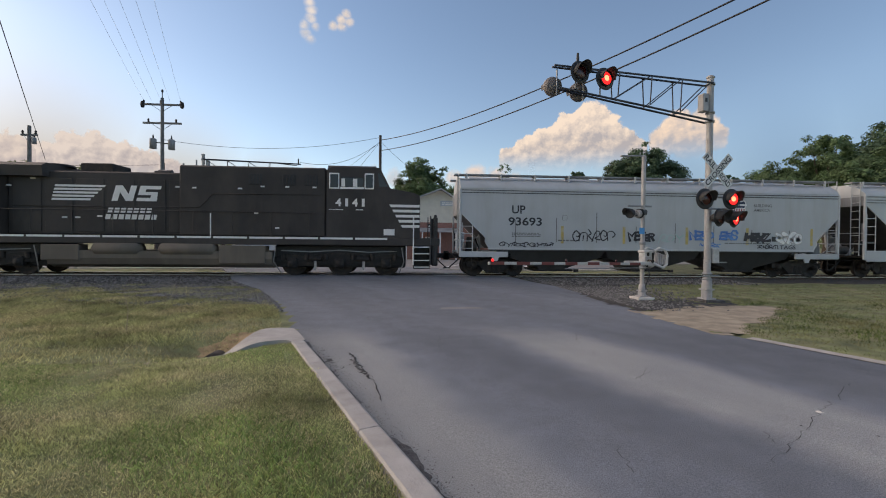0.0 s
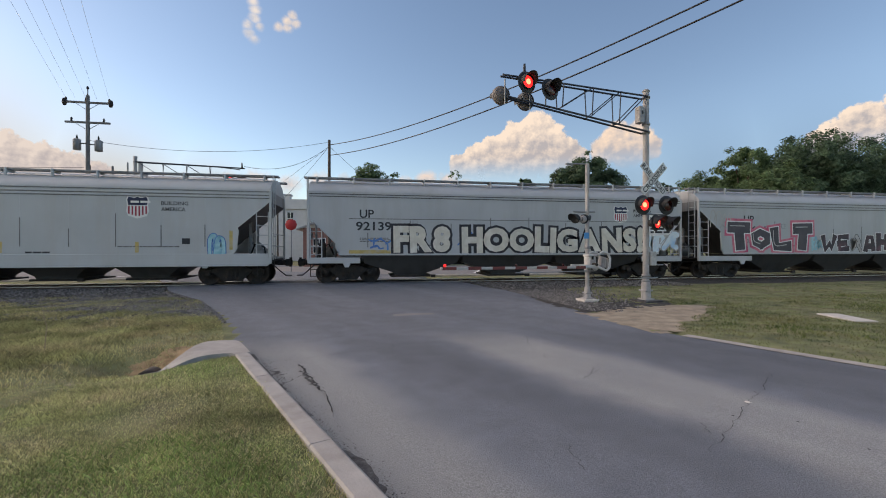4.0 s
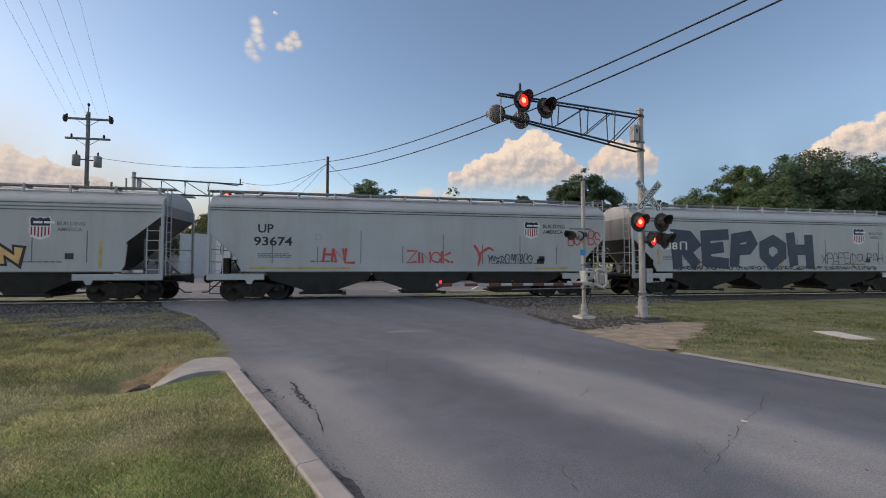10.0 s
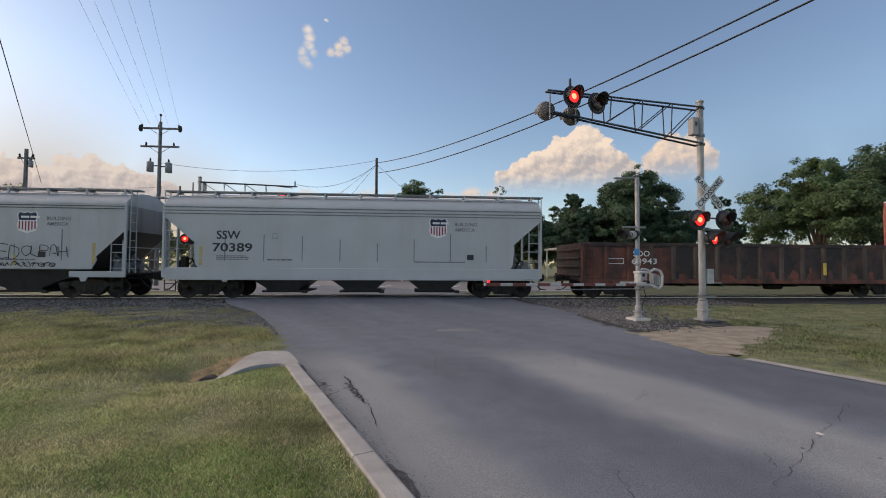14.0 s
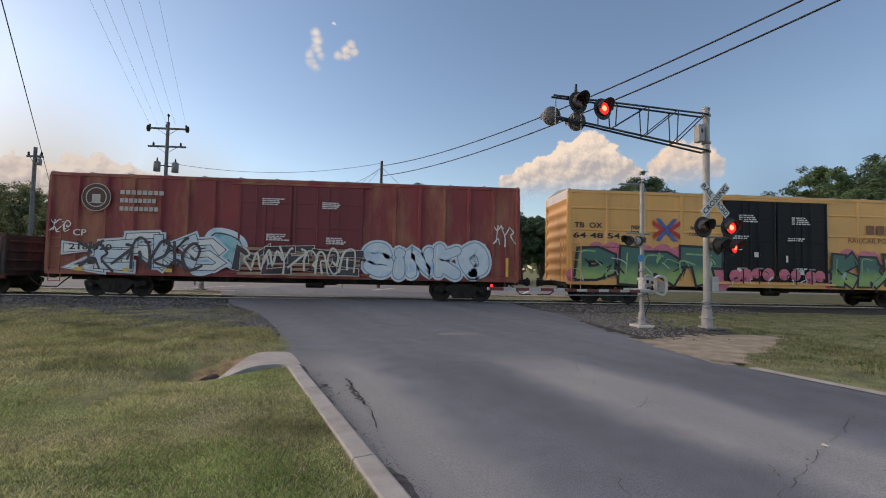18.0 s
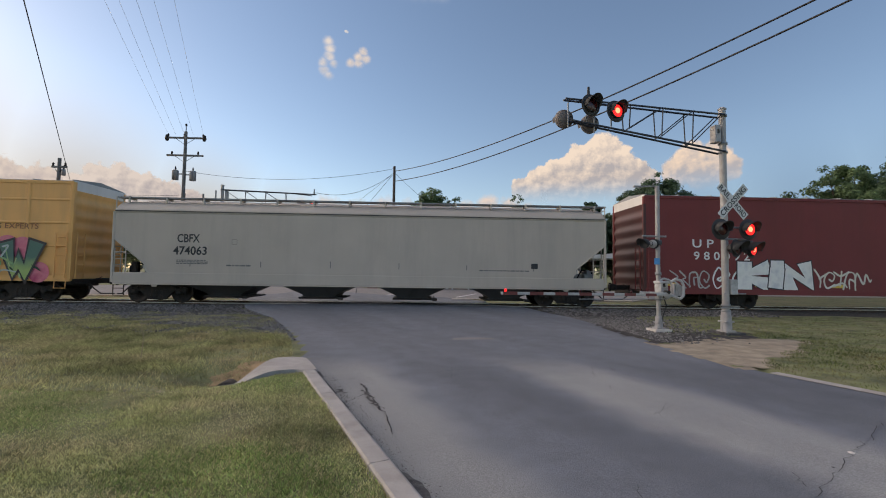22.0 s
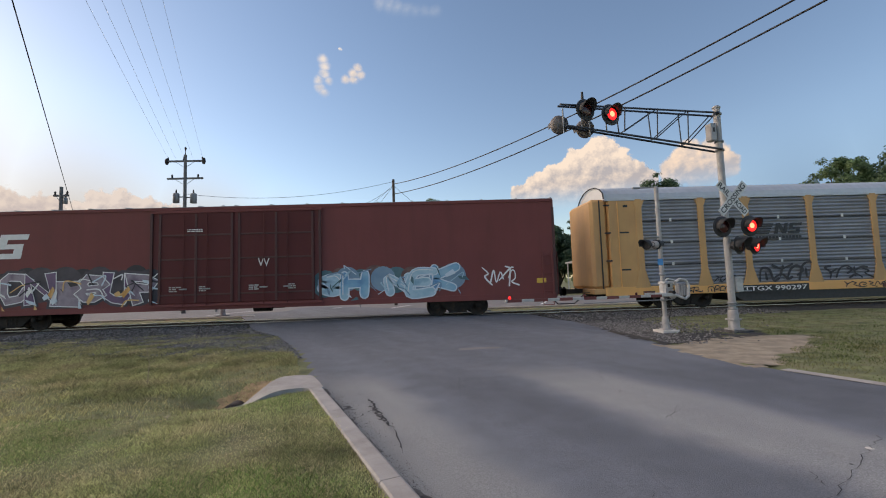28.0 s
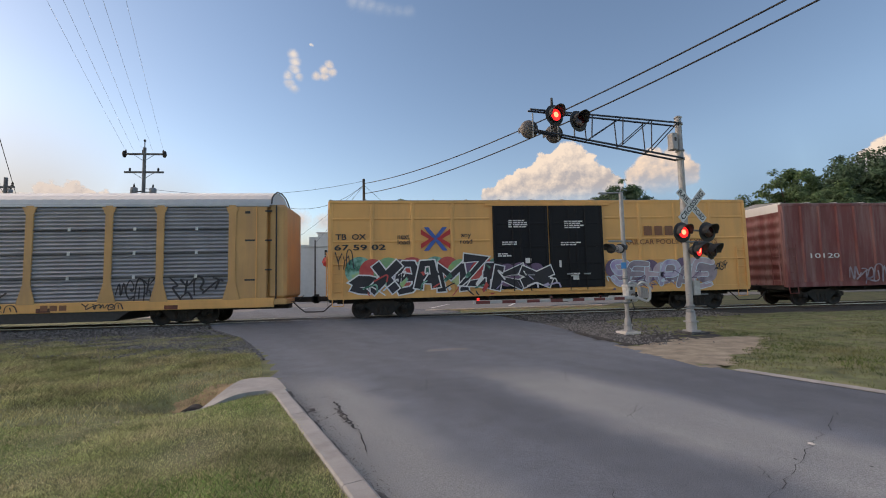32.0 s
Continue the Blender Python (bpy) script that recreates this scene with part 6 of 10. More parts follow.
    if sill:
        part("deep_sill", Mesh().box(-a + 0.05, -W - 0.014, 0.8, a - 0.05, -W + 0.05, zb + 0.03, 0.02), paint, root, "deep pale side sill")
        part("sill_flange", Mesh().box(-a + 0.08, -W - 0.05, 0.755, a - 0.08, -W + 0.04, 0.8, 0.01), paint, root)
    # hopper bays: steep dark sheets narrowing to the outlets
    span = L - 2 * (run + 0.5)
    bw = span / bays
    zt, mid, half = (zb - 0.03, 0.83, 0.46) if not sill else (0.8, 0.75, 0.36)
    for i in range(bays):
        c = -span / 2 + (i + 0.5) * bw
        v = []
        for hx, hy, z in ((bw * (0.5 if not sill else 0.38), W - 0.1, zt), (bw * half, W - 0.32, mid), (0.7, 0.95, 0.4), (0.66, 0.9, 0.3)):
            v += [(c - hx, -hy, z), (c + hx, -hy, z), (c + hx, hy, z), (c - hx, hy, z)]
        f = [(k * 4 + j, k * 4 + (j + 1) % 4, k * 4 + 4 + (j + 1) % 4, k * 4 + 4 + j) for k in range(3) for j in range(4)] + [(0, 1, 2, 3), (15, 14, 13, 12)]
        bay = part("hopper_bay", Mesh().add(v, f), M["slopegrey"], root, "sooty tapering discharge bay, under-car shade in its colour")
        part("outlet_gate", Mesh().box(c - 0.85, -1.0, 0.22, c + 0.85, 1.0, 0.3, 0.01).tube((c + 0.95, -1.15, 0.26), (c + 0.95, 1.15, 0.26), 0.035, 6).box(c + 0.85, -1.2, 0.2, c + 1.05, -1.1, 0.32), M["grime"], bay)
    part("centre_sill", Mesh().box(-a + 0.1, -0.3, 0.73, a - 0.1, 0.3, 1.0), M["grime"], root)
    truck(root, -a + 1.55)
    truck(root, a - 1.55)
    couplers(root, L)
    y = -W - 0.006
    nx = -a + 1.6 + shift
    o = -0.014 if ink == "whitelet" else 0.0
    nw = pitch * len(number)
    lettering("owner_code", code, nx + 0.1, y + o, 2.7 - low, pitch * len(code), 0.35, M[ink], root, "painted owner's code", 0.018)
    lettering("car_number", number, nx - 0.05, y + o, 2.19 - low, nw, 0.36, M[ink], root, "painted car number", 0.02)
    bars(root, nx + 0.1, y, 1.72 - low * 0.5, 1.3, 0.2, 3, M["seamgrey"], 11)
    bars(root, nx + 2.1, y, 1.55, 0.9, 0.1, 1, M["seamgrey"], 12)
    bars(root, a - 5.4, y, 1.5, 2.2, 0.08, 1, M["seamgrey"], 13)
    part("load_panel", Mesh().box(0, -0.003, 0, 0.28, 0, 0.22), M["lettering"], root, "", pose(a - 3.2, y, 1.62))
    part("stencil_square", Mesh().path([(0, 0, 0), (0.2, 0, 0), (0.2, 0, 0.2), (0, 0, 0.2), (0, 0, 0)], 0.008, 4), M["seamgrey"], root, "", pose(nx + 2.3, y, 2.45))
    for x, z, h in strips:
        part("yellow_marker", Mesh().box(x - s0 - a - 0.06, y, z, x - s0 - a + 0.06, y + 0.02, z + h), M["yellowfade"], root, "faded yellow reflective strip")
    return root, L, y


def slogan(root, x, z, w, material, y):
    lettering("slogan", "BUILDING", x, y, z, w, w * 0.155, material, root, "two-line slogan", 0.012)
    lettering("slogan", "AMERICA", x, y, z - w * 0.24, w * 0.9, w * 0.155, material, root, "two-line slogan", 0.012)


def fade(name, low, high, z0, z1):
    """Spray paint that fades from one colour below to another above."""
    m = spray(name, (low, high), 3)
    n, li = m.node_tree.nodes, m.node_tree.links
    sep, mr, add = n.new("ShaderNodeSeparateXYZ"), n.new("ShaderNodeMapRange"), n.new("ShaderNodeMath")
    li.new(n["Texture Coordinate"].outputs["Object"], sep.inputs[0])
    mr.inputs[1].default_value, mr.inputs[2].default_value, mr.inputs[3].default_value, mr.inputs[4].default_value = z0, z1, 0.0, 0.8
    li.new(sep.outputs[2], mr.inputs[0])
    add.operation = "MULTIPLY_ADD"
    li.new(n["Noise Texture"].outputs["Fac"], add.inputs[0])
    add.inputs[1].default_value = 0.25
    li.new(mr.outputs[0], add.inputs[2])
    li.new(add.outputs[0], n["Color Ramp"].inputs[0])
    return m


P = {
    "dirt": fade("spray_green_fade", (0.32, 0.46, 0.15), (0.06, 0.16, 0.13), 0.1, 1.4),
    "white": spray("spray_white", ((0.72, 0.72, 0.7), (0.8, 0.8, 0.78), (0.62, 0.63, 0.65)), 2),
    "cream": spray("spray_cream", ((0.72, 0.68, 0.58), (0.62, 0.58, 0.5), (0.75, 0.72, 0.65)), 2),
    "black": spray("spray_black", ((0.02, 0.02, 0.025), (0.035, 0.03, 0.04)), 2),
    "navy": spray("spray_navy", ((0.03, 0.045, 0.085), (0.045, 0.06, 0.1)), 2),
    "gold": spray("spray_gold", ((0.72, 0.4, 0.12), (0.75, 0.5, 0.22), (0.6, 0.3, 0.08)), 2),
    "teal": spray("spray_teal", ((0.1, 0.42, 0.5), (0.35, 0.6, 0.65), (0.06, 0.28, 0.42)), 1.5),
    "blue": spray("spray_blue", ((0.05, 0.14, 0.42), (0.1, 0.25, 0.55)), 2),
    "green": spray("spray_green", ((0.12, 0.35, 0.3), (0.03, 0.13, 0.08), (0.25, 0.5, 0.4), (0.4, 0.55, 0.2)), 1.8),
    "darkgreen": spray("spray_dark_green", ((0.01, 0.03, 0.02), (0.02, 0.05, 0.03)), 2),
    "pink": spray("spray_pink", ((0.62, 0.1, 0.2), (0.68, 0.2, 0.26), (0.5, 0.06, 0.15)), 1.5),
    "lime": spray("spray_lime", ((0.35, 0.5, 0.15), (0.2, 0.4, 0.2), (0.5, 0.55, 0.25)), 1.5),
    "red": spray("spray_red", ((0.5, 0.05, 0.05), (0.6, 0.12, 0.1)), 2),
    "paleblue": spray("spray_pale_blue", ((0.5, 0.66, 0.78), (0.68, 0.76, 0.8), (0.35, 0.55, 0.75)), 1.2),
    "violet": spray("spray_violet", ((0.35, 0.25, 0.5), (0.55, 0.5, 0.62), (0.25, 0.2, 0.4)), 1.3),
    "brown": spray("spray_brown", ((0.3, 0.18, 0.12), (0.42, 0.28, 0.18)), 2),
    "palegreen": spray("spray_pale_green", ((0.36, 0.48, 0.46), (0.42, 0.5, 0.5), (0.3, 0.46, 0.42)), 2),
    "charcoal": spray("spray_charcoal", ((0.045, 0.04, 0.05), (0.08, 0.07, 0.085)), 2),
    "maroon": spray("spray_maroon", ((0.07, 0.03, 0.045), (0.03, 0.02, 0.03), (0.12, 0.05, 0.07)), 1.5),
    "palecloud": spray("spray_pale_cloud", ((0.55, 0.66, 0.74), (0.66, 0.72, 0.76)), 2),
    "bluegrey": spray("spray_blue_grey", ((0.16, 0.27, 0.38), (0.22, 0.33, 0.42)), 2),
    "skyblue": spray("spray_sky_blue", ((0.12, 0.28, 0.48), (0.2, 0.42, 0.58), (0.32, 0.52, 0.62)), 1.6),
    "tealdark": spray("spray_dark_teal", ((0.05, 0.12, 0.15), (0.1, 0.2, 0.22)), 2),
    "violetdark": spray("spray_dull_violet", ((0.12, 0.08, 0.16), (0.2, 0.12, 0.2)), 2),
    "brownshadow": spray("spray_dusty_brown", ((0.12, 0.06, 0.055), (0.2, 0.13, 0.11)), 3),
    "pinkgrey": spray("spray_dull_pink", ((0.45, 0.32, 0.38), (0.55, 0.45, 0.5), (0.3, 0.22, 0.3)), 1.6),
    "mauve": spray("spray_mauve_grey", ((0.24, 0.19, 0.24), (0.34, 0.28, 0.32), (0.17, 0.12, 0.17)), 1.6),
    "icecol": spray("spray_ice_blue", ((0.3, 0.5, 0.6), (0.42, 0.6, 0.68), (0.2, 0.38, 0.5)), 1.6),
    "grey": spray("spray_grey", ((0.5, 0.48, 0.46), (0.35, 0.33, 0.32)), 2),
}


def build_hoppers():
    UG, UG2 = M["upgrey"], M["upgrey2"]
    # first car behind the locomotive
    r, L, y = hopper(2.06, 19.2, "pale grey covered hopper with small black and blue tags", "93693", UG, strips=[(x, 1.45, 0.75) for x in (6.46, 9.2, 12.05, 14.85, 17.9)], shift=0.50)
    shield(r, 3.76, 3.02, 0.74, 0.8, y)
    slogan(r, 4.5, 3.14, 0.85, M["seamgrey"], y)
    tag(r, -6.9, y, 1.3, 2.3, 0.18, P["black"], P["black"], 20, 9)
    tag(r, -3.73, y, 1.56, 1.8, 0.45, P["black"], P["black"], 21, 6)
    graf(r, "MEXER", -1.2, y, 1.56, 1.1, 0.38, P["black"], None, None, 22, 1.5, "flare", 0.02, None, 0.3, 1.5)
    tag(r, 0.1, y, 1.5, 1.1, 0.42, P["palegreen"], P["palegreen"], 23, 3)
    graf(r, "NESO", 1.55, y, 1.6, 1.05, 0.42, P["blue"], None, None, 24, 1.2, "flare", 0.02, None, 0.3, 1.4)
    graf(r, "VERS", 2.7, y, 1.6, 1.05, 0.42, P["blue"], None, None, 27, 1.2, "flare", 0.02, None, 0.3, 1.4)
    tag(r, 2.0, y, 1.34, 0.9, 0.18, P["blue"], P["blue"], 28, 4)
    graf(r, "HEXZ", 4.15, y, 1.56, 1.1, 0.42, P["black"], None, None, 25, 1.5, "flare", 0.02, None, 0.3, 1.5)
    tag(r, 5.55, y, 1.56, 1.2, 0.42, P["white"], P["grey"], 26, 4)
    tag(r, 4.7, y, 1.3, 0.9, 0.16, P["black"], P["black"], 29, 5)
    word(r, "TAGS", 5.75, y, 1.28, 0.75, 0.18, P["black"], None, 9, 0.01, 0.1)
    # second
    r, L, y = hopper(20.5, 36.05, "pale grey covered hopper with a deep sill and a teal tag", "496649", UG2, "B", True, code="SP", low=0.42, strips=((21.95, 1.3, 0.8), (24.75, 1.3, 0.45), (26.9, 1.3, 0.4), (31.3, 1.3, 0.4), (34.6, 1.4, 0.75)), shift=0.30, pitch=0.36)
    shield(r, 3.05, 3.0, 0.78, 0.85, y)
    slogan(r, 3.85, 3.1, 0.95, M["lettering"], y)
    tag(r, 5.5, y, 1.05, 0.55, 0.95, P["teal"], P["blue"], 31, 2)
    bars(r, -0.6, y, 1.28, 0.8, 0.1, 1, M["lettering"], 5)
    # third, with a whole-side word
    r, L, y = hopper(37.5, 54.5, "grey covered hopper with a large cream block-letter graffiti", "92139", UG, shift=0.33)
    shield(r, 5.35, 3.0, 0.72, 0.78, y)
    slogan(r, 6.0, 3.12, 0.9, M["lettering"], y)
    part("side_rail", Mesh().box(-6.9, y - 0.004, 2.66, 7.0, y, 2.69), M["seamgrey"], r, "dull weld line along the side")
    word(r, "FR8 HOOLIGANS!", -5.1, y, 1.22, 11.6, 1.22, P["cream"], P["black"], 5, 0.055, 0.1)
    tag(r, -6.1, y, 1.4, 0.85, 0.55, P["blue"], P["blue"], 35, 2)
    tag(r, -2.3, y, 1.4, 0.8, 0.9, P["blue"], P["blue"], 36, 2)
    m = Mesh().add([(0.08, 0, 0), (1.2, 0, 0.12), (1.1, 0, 1.12), (-0.1, 0, 1.08)], [(0, 1, 2, 3)])
    q = part("painted_panel", m, P["white"], r, "white sprayed panel with scribbles", pose(6.75, y - 0.02, 2.0))
    bars(q, 0.12, -0.004, 0.16, 0.9, 0.8, 5, P["black"], 41)
    tag(r, 6.6, y, 1.25, 1.5, 1.0, P["paleblue"], P["grey"], 37, 3)
    part("yellow_base", Mesh().box(-6.9, y - 0.003, 1.24, -5.2, y, 1.38), M["yellowfade"], r, "faded yellow band")
    # fourth
    r, L, y = hopper(55.5, 73.05, "grey covered hopper with black, pink and turquoise graffiti", "98664", UG, "B", shift=0.8)
    shield(r, 4.9, 2.95, 0.66, 0.8, y)
    slogan(r, 5.6, 3.02, 1.05, M["lettering"], y)
    graf(r, "TOLT", -7.15, y, 1.24, 4.9, 1.35, P["charcoal"], P["white"], P["pink"], 2, 1.15, "flare", 0.05, P["grey"], 0.12, 1.06)
    tag(r, -2.25, y, 1.3, 0.5, 0.65, P["teal"], P["grey"], 41, 2)
    graf(r, "WE", -1.7, y, 1.24, 1.75, 0.92, P["maroon"], P["white"], None, 3, 1.05, "flare", 0.035, None, 0.1, 1.05)
    tag(r, 0.2, y, 1.28, 0.6, 0.8, P["grey"], P["black"], 42, 2)
    graf(r, "AH", 1.0, y, 1.26, 1.6, 0.94, P["maroon"], P["white"], None, 4, 1.05, "flare", 0.035, None, 0.1, 1.05)
    tag(r, 3.0, y + 0.004, 1.24, 4.6, 1.3, P["teal"], P["tealdark"], 46, 6, P["teal"])
    graf(r, "OSTOE", 2.95, y - 0.012, 1.24, 4.7, 1.2, P["black"], P["paleblue"], P["teal"], 6, 1.1, "bubble", 0.03, None, 0.25, 1.15)
    tag(r, -8.2, y, 2.35, 1.2, 0.85, P["grey"], P["grey"], 43, 4)
    # fifth
    r, L, y = hopper(74.55, 91.8, "grey covered hopper with two gold bubble-letter graffiti", "94664", UG, "B", strips=((76.3, 1.3, 0.8), (79.35, 1.3, 0.7), (89.75, 1.3, 1.0)), low=0.12, shift=0.35, pitch=0.37)
    shield(r, 4.62, 2.75, 0.72, 0.85, y)
    slogan(r, 5.15, 2.86, 0.9, M["seamgrey"], y)
    tag(r, -4.75, y, 1.35, 0.7, 0.55, P["black"], P["black"], 51, 2)
    graf(r, "RUIB", -3.3, y, 1.2, 2.85, 0.95, P["gold"], P["black"], P["black"], 7, 1.75, "bubble", 0.022, P["cream"], 0.08, 1.12)
    graf(r, "GEED", 0.15, y, 1.24, 3.05, 0.95, P["gold"], P["black"], P["black"], 8, 1.75, "bubble", 0.022, P["cream"], 0.08, 1.12)
    graf(r, "N", 3.3, y, 1.42, 0.8, 0.6, P["gold"], P["black"], P["black"], 52, 1.2, "flare", 0.022, None, 0.2, 1.0)
    # sixth
    r, L, y = hopper(93.43, 110.2, "grey covered hopper with red and black scrawled tags", "93674", UG)
    shield(r, 4.85, 3.0, 0.7, 0.78, y)
    slogan(r, 5.4, 3.1, 1.05, M["lettering"], y)
    graf(r, "HNL", -4.1, y, 1.5, 1.3, 0.6, P["red"], None, None, 61, 0.6, "flare", 0.05, None, 0.3)
    graf(r, "ZINCK.", -0.7, y, 1.5, 2.0, 0.52, P["red"], None, None, 62, 0.55, "flare", 0.05, None, 0.25)
    tag(r, 2.1, y, 1.45, 0.6, 0.8, P["red"], P["red"], 63, 1)
    tag(r, 2.8, y, 1.5, 1.0, 0.36, P["navy"], P["navy"], 64, 5)
    tag(r, 3.9, y, 1.52, 0.95, 0.4, P["navy"], P["navy"], 66, 5)
    graf(r, "BOMBS", 6.6, y, 2.3, 1.6, 0.62, P["red"], None, None, 65, 0.6, "bubble", 0.05, None, 0.3)
    part("load_panel", Mesh().box(0, -0.003, 0, 0.34, 0, 0.22), M["lettering"], r, "", pose(5.1, y, 1.5))
    part("yellow_base", Mesh().box(-6.9, y - 0.003, 1.26, -3.0, y, 1.36).box(5.0, y - 0.003, 1.26, 6.6, y, 1.36), M["yellowfade"], r, "faded yellow band")
    # seventh
    r, L, y = hopper(111.7, 128.45, "grey covered hopper with tall dark block-letter graffiti", "93811", UG, ink="whitelet", strips=((113.0, 1.5, 0.7), (115.2, 1.3, 0.5), (120.0, 1.3, 0.5), (124.4, 1.3, 0.4), (127.3, 1.35, 0.85)), shift=-0.15)
    shield(r, 4.75, 2.98, 0.76, 0.86, y)
    slogan(r, 5.45, 3.08, 0.9, M["seamgrey"], y)
    graf(r, "REPOH", -6.45, y + 0.004, 1.32, 8.3, 1.78, P["navy"], None, None, 9, 1.28, "block", 0.05, None, 0.07, 0.94)
    graf(r, "XPAFED", 2.3, y, 1.52, 2.2, 0.52, P["black"], None, None, 71, 0.32, "bubble", 0.05, None, 0.3)
    graf(r, "OUPAH.", 4.6, y, 1.62, 1.75, 0.44, P["black"], None, None, 10, 0.34, "bubble", 0.05, None, 0.25)
    for i in range(7):
        tag(r, -6.3 + i * 1.75, y, 1.24, 1.6, 0.17, P["black"], P["black"], 80 + i, 8)
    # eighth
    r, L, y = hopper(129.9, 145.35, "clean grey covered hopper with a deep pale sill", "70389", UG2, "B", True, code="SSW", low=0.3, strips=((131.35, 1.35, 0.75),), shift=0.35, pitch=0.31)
    shield(r, 3.3, 2.95, 0.78, 0.85, y)
    slogan(r, 4.0, 3.05, 0.95, M["seamgrey"], y)
    # the long warm-grey one further back
    r, L, y = hopper(206.7, 227.1, "long warm-grey four-bay covered hopper", "474063", M["cbgrey"], "C", True, 4, 6, code="CBFX", low=0.2, shift=0.85, pitch=0.225)


build_hoppers()


def corrugated_end(parent, x, s, w, z0, z1, material, n=7, depth=0.07):
    m, v, k = Mesh(), [], 0
    for i in range(n * 6 + 1):
        z = z0 + (z1 - z0) * i / (n * 6)
        d = depth * (0.5 + 0.5 * math.cos(i / 6 * math.tau))
        v += [(x + s * d, -w, z), (x + s * d, w, z)]
        k += 1
    m.add(v, [(2 * i, 2 * i + 1, 2 * i + 3, 2 * i + 2) for i in range(k - 1)], True)
    for y in (-w, w):
        m.box(x - s * 0.02, y - 0.04, z0, x + s * (depth + 0.02), y + 0.04, z1)
    return part("corrugated_end", m, material, parent, "pressed corrugated end wall")


def boxcar(name, s0, s1, label, paint, z0, z1, panels, doors, door_paint, end_paint=None, roof_paint=None, rail_z=None, W=1.5, truck_in=2.2, rib=0.05, hrib=False):
    root, L = car(name, s0, s1, label)
    a = L / 2
    end_paint, roof_paint = end_paint or paint, roof_paint or M["galv"]
    part("body", Mesh().box(-a + 0.08, -W, z0, a - 0.08, W, z1, 0.02), paint, root)
    part("side_sill", Mesh().box(-a + 0.05, -W - 0.03, z0 - 0.08, a - 0.05, -W + 0.1, z0 + 0.16, 0.01).box(-a + 0.05, W - 0.1, z0 - 0.08, a - 0.05, W + 0.03, z0 + 0.16, 0.01), paint, root)
    part("top_plate", Mesh().box(-a + 0.05, -W - 0.035, z1 - 0.1, a - 0.05, -W + 0.06, z1 + 0.03, 0.01), paint, root)
    sec = [(-W - 0.03, z1), (-W - 0.03, z1 + 0.04), (0, z1 + 0.2), (W + 0.03, z1 + 0.04), (W + 0.03, z1)]
    part("roof", Mesh().prism(sec, -a + 0.04, a - 0.04, "x"), roof_paint, root, "low pitched sheet roof")
    n = round(L / 1.5)
    for i in range(n + 1):
        x = -a + 0.1 + (L - 0.2) * i / n
        part("roof_seam", Mesh().prism([(-W - 0.02, z1 + 0.05), (0, z1 + 0.21), (W + 0.02, z1 + 0.05), (W + 0.02, z1 + 0.08), (0, z1 + 0.245), (-W - 0.02, z1 + 0.08)], x - 0.03, x + 0.03, "x"), roof_paint, root)
    for s in (-1, 1):
        corrugated_end(root, s * (a - 0.08), s, W - 0.02, z0 + 0.02, z1 - 0.35, end_paint)
        part("end_cap", Mesh().box(s * (a - 0.1), -W, z1 - 0.36, s * (a - 0.01), W, z1 + 0.05, 0.01), M["white_end"], root, "chalky pale top panel of the end wall")
        for y in (-W + 0.06, W - 0.06):
            part("corner_post", Mesh().box(s * (a - 0.12), y - 0.07, z0 - 0.06, s * (a + 0.0), y + 0.07, z1, 0.02), paint, root)
        ladder(root, s * (a - 0.38), -W - 0.06, z0 + 0.05, z0 + 1.9, 0.42, paint, rungs=5)
        ladder(root, s * (a + 0.1), -W + 0.35, z0 + 0.05, z0 + 1.9, 0.42, paint, "y", 5)
        part("sill_step", Mesh().path([(s * (a - 0.6), -W, z0), (s * (a - 0.6), -W - 0.02, z0 - 0.35), (s * (a - 0.16), -W - 0.02, z0 - 0.35), (s * (a - 0.16), -W, z0)], 0.022, 6), paint, root)
        part("end_sill", Mesh().box(s * (a - 0.35), -1.4, z0 - 0.2, s * (a - 0.02), 1.4, z0 + 0.02, 0.02), M["grime"], root)
    xs = [-a + 0.1 + (L - 0.2) * i / panels for i in range(panels + 1)] if panels else []
    lo, hi = (min(d[0] for d in doors), max(d[1] for d in doors)) if doors else (9e9, 9e9)
    for x in xs:
        if lo - 0.25 < x < hi + 0.25:
            continue
        part("side_rib", Mesh().prism([(x - 0.09, -W), (x - 0.045, -W - rib), (x + 0.045, -W - rib), (x + 0.09, -W)], z0 + 0.14, z1 - 0.1, "z"), paint, root)
    if hrib:
        for z in (z0 + 1.35, z0 + 2.3, z0 + 3.25):
            for b, c in ((-a + 0.15, lo - 0.1), (hi + 0.1, a - 0.15)):
                part("side_rib", Mesh().prism([(-W, z - 0.05), (-W - 0.028, z - 0.02), (-W - 0.028, z + 0.02), (-W, z + 0.05)], b, c, "x"), paint, root)
    trim = M["brownshade"] if paint in (M["boxbrown"], M["nsbrown"]) else door_paint
    for d0, d1 in doors:
        door = part("door", Mesh().box(d0 + 0.03, -W - 0.07, z0 + 0.2, d1 - 0.03, -W - 0.004, z1 - 0.22, 0.012), door_paint, root, "plug door with locking bars")
        for x in (d0 + 0.1, (d0 + d1) / 2, d1 - 0.1):
            part("door_post", Mesh().box(x - 0.045, -W - 0.1, z0 + 0.22, x + 0.045, -W - 0.066, z1 - 0.26, 0.01), trim, door)
        for z in (z0 + 0.55, z0 + 1.25, z0 + 2.0, z0 + 3.0):
            if z < z1 - 0.5:
                part("door_beam", Mesh().box(d0 + 0.06, -W - 0.092, z - 0.035, d1 - 0.06, -W - 0.068, z + 0.035, 0.008), trim, door)
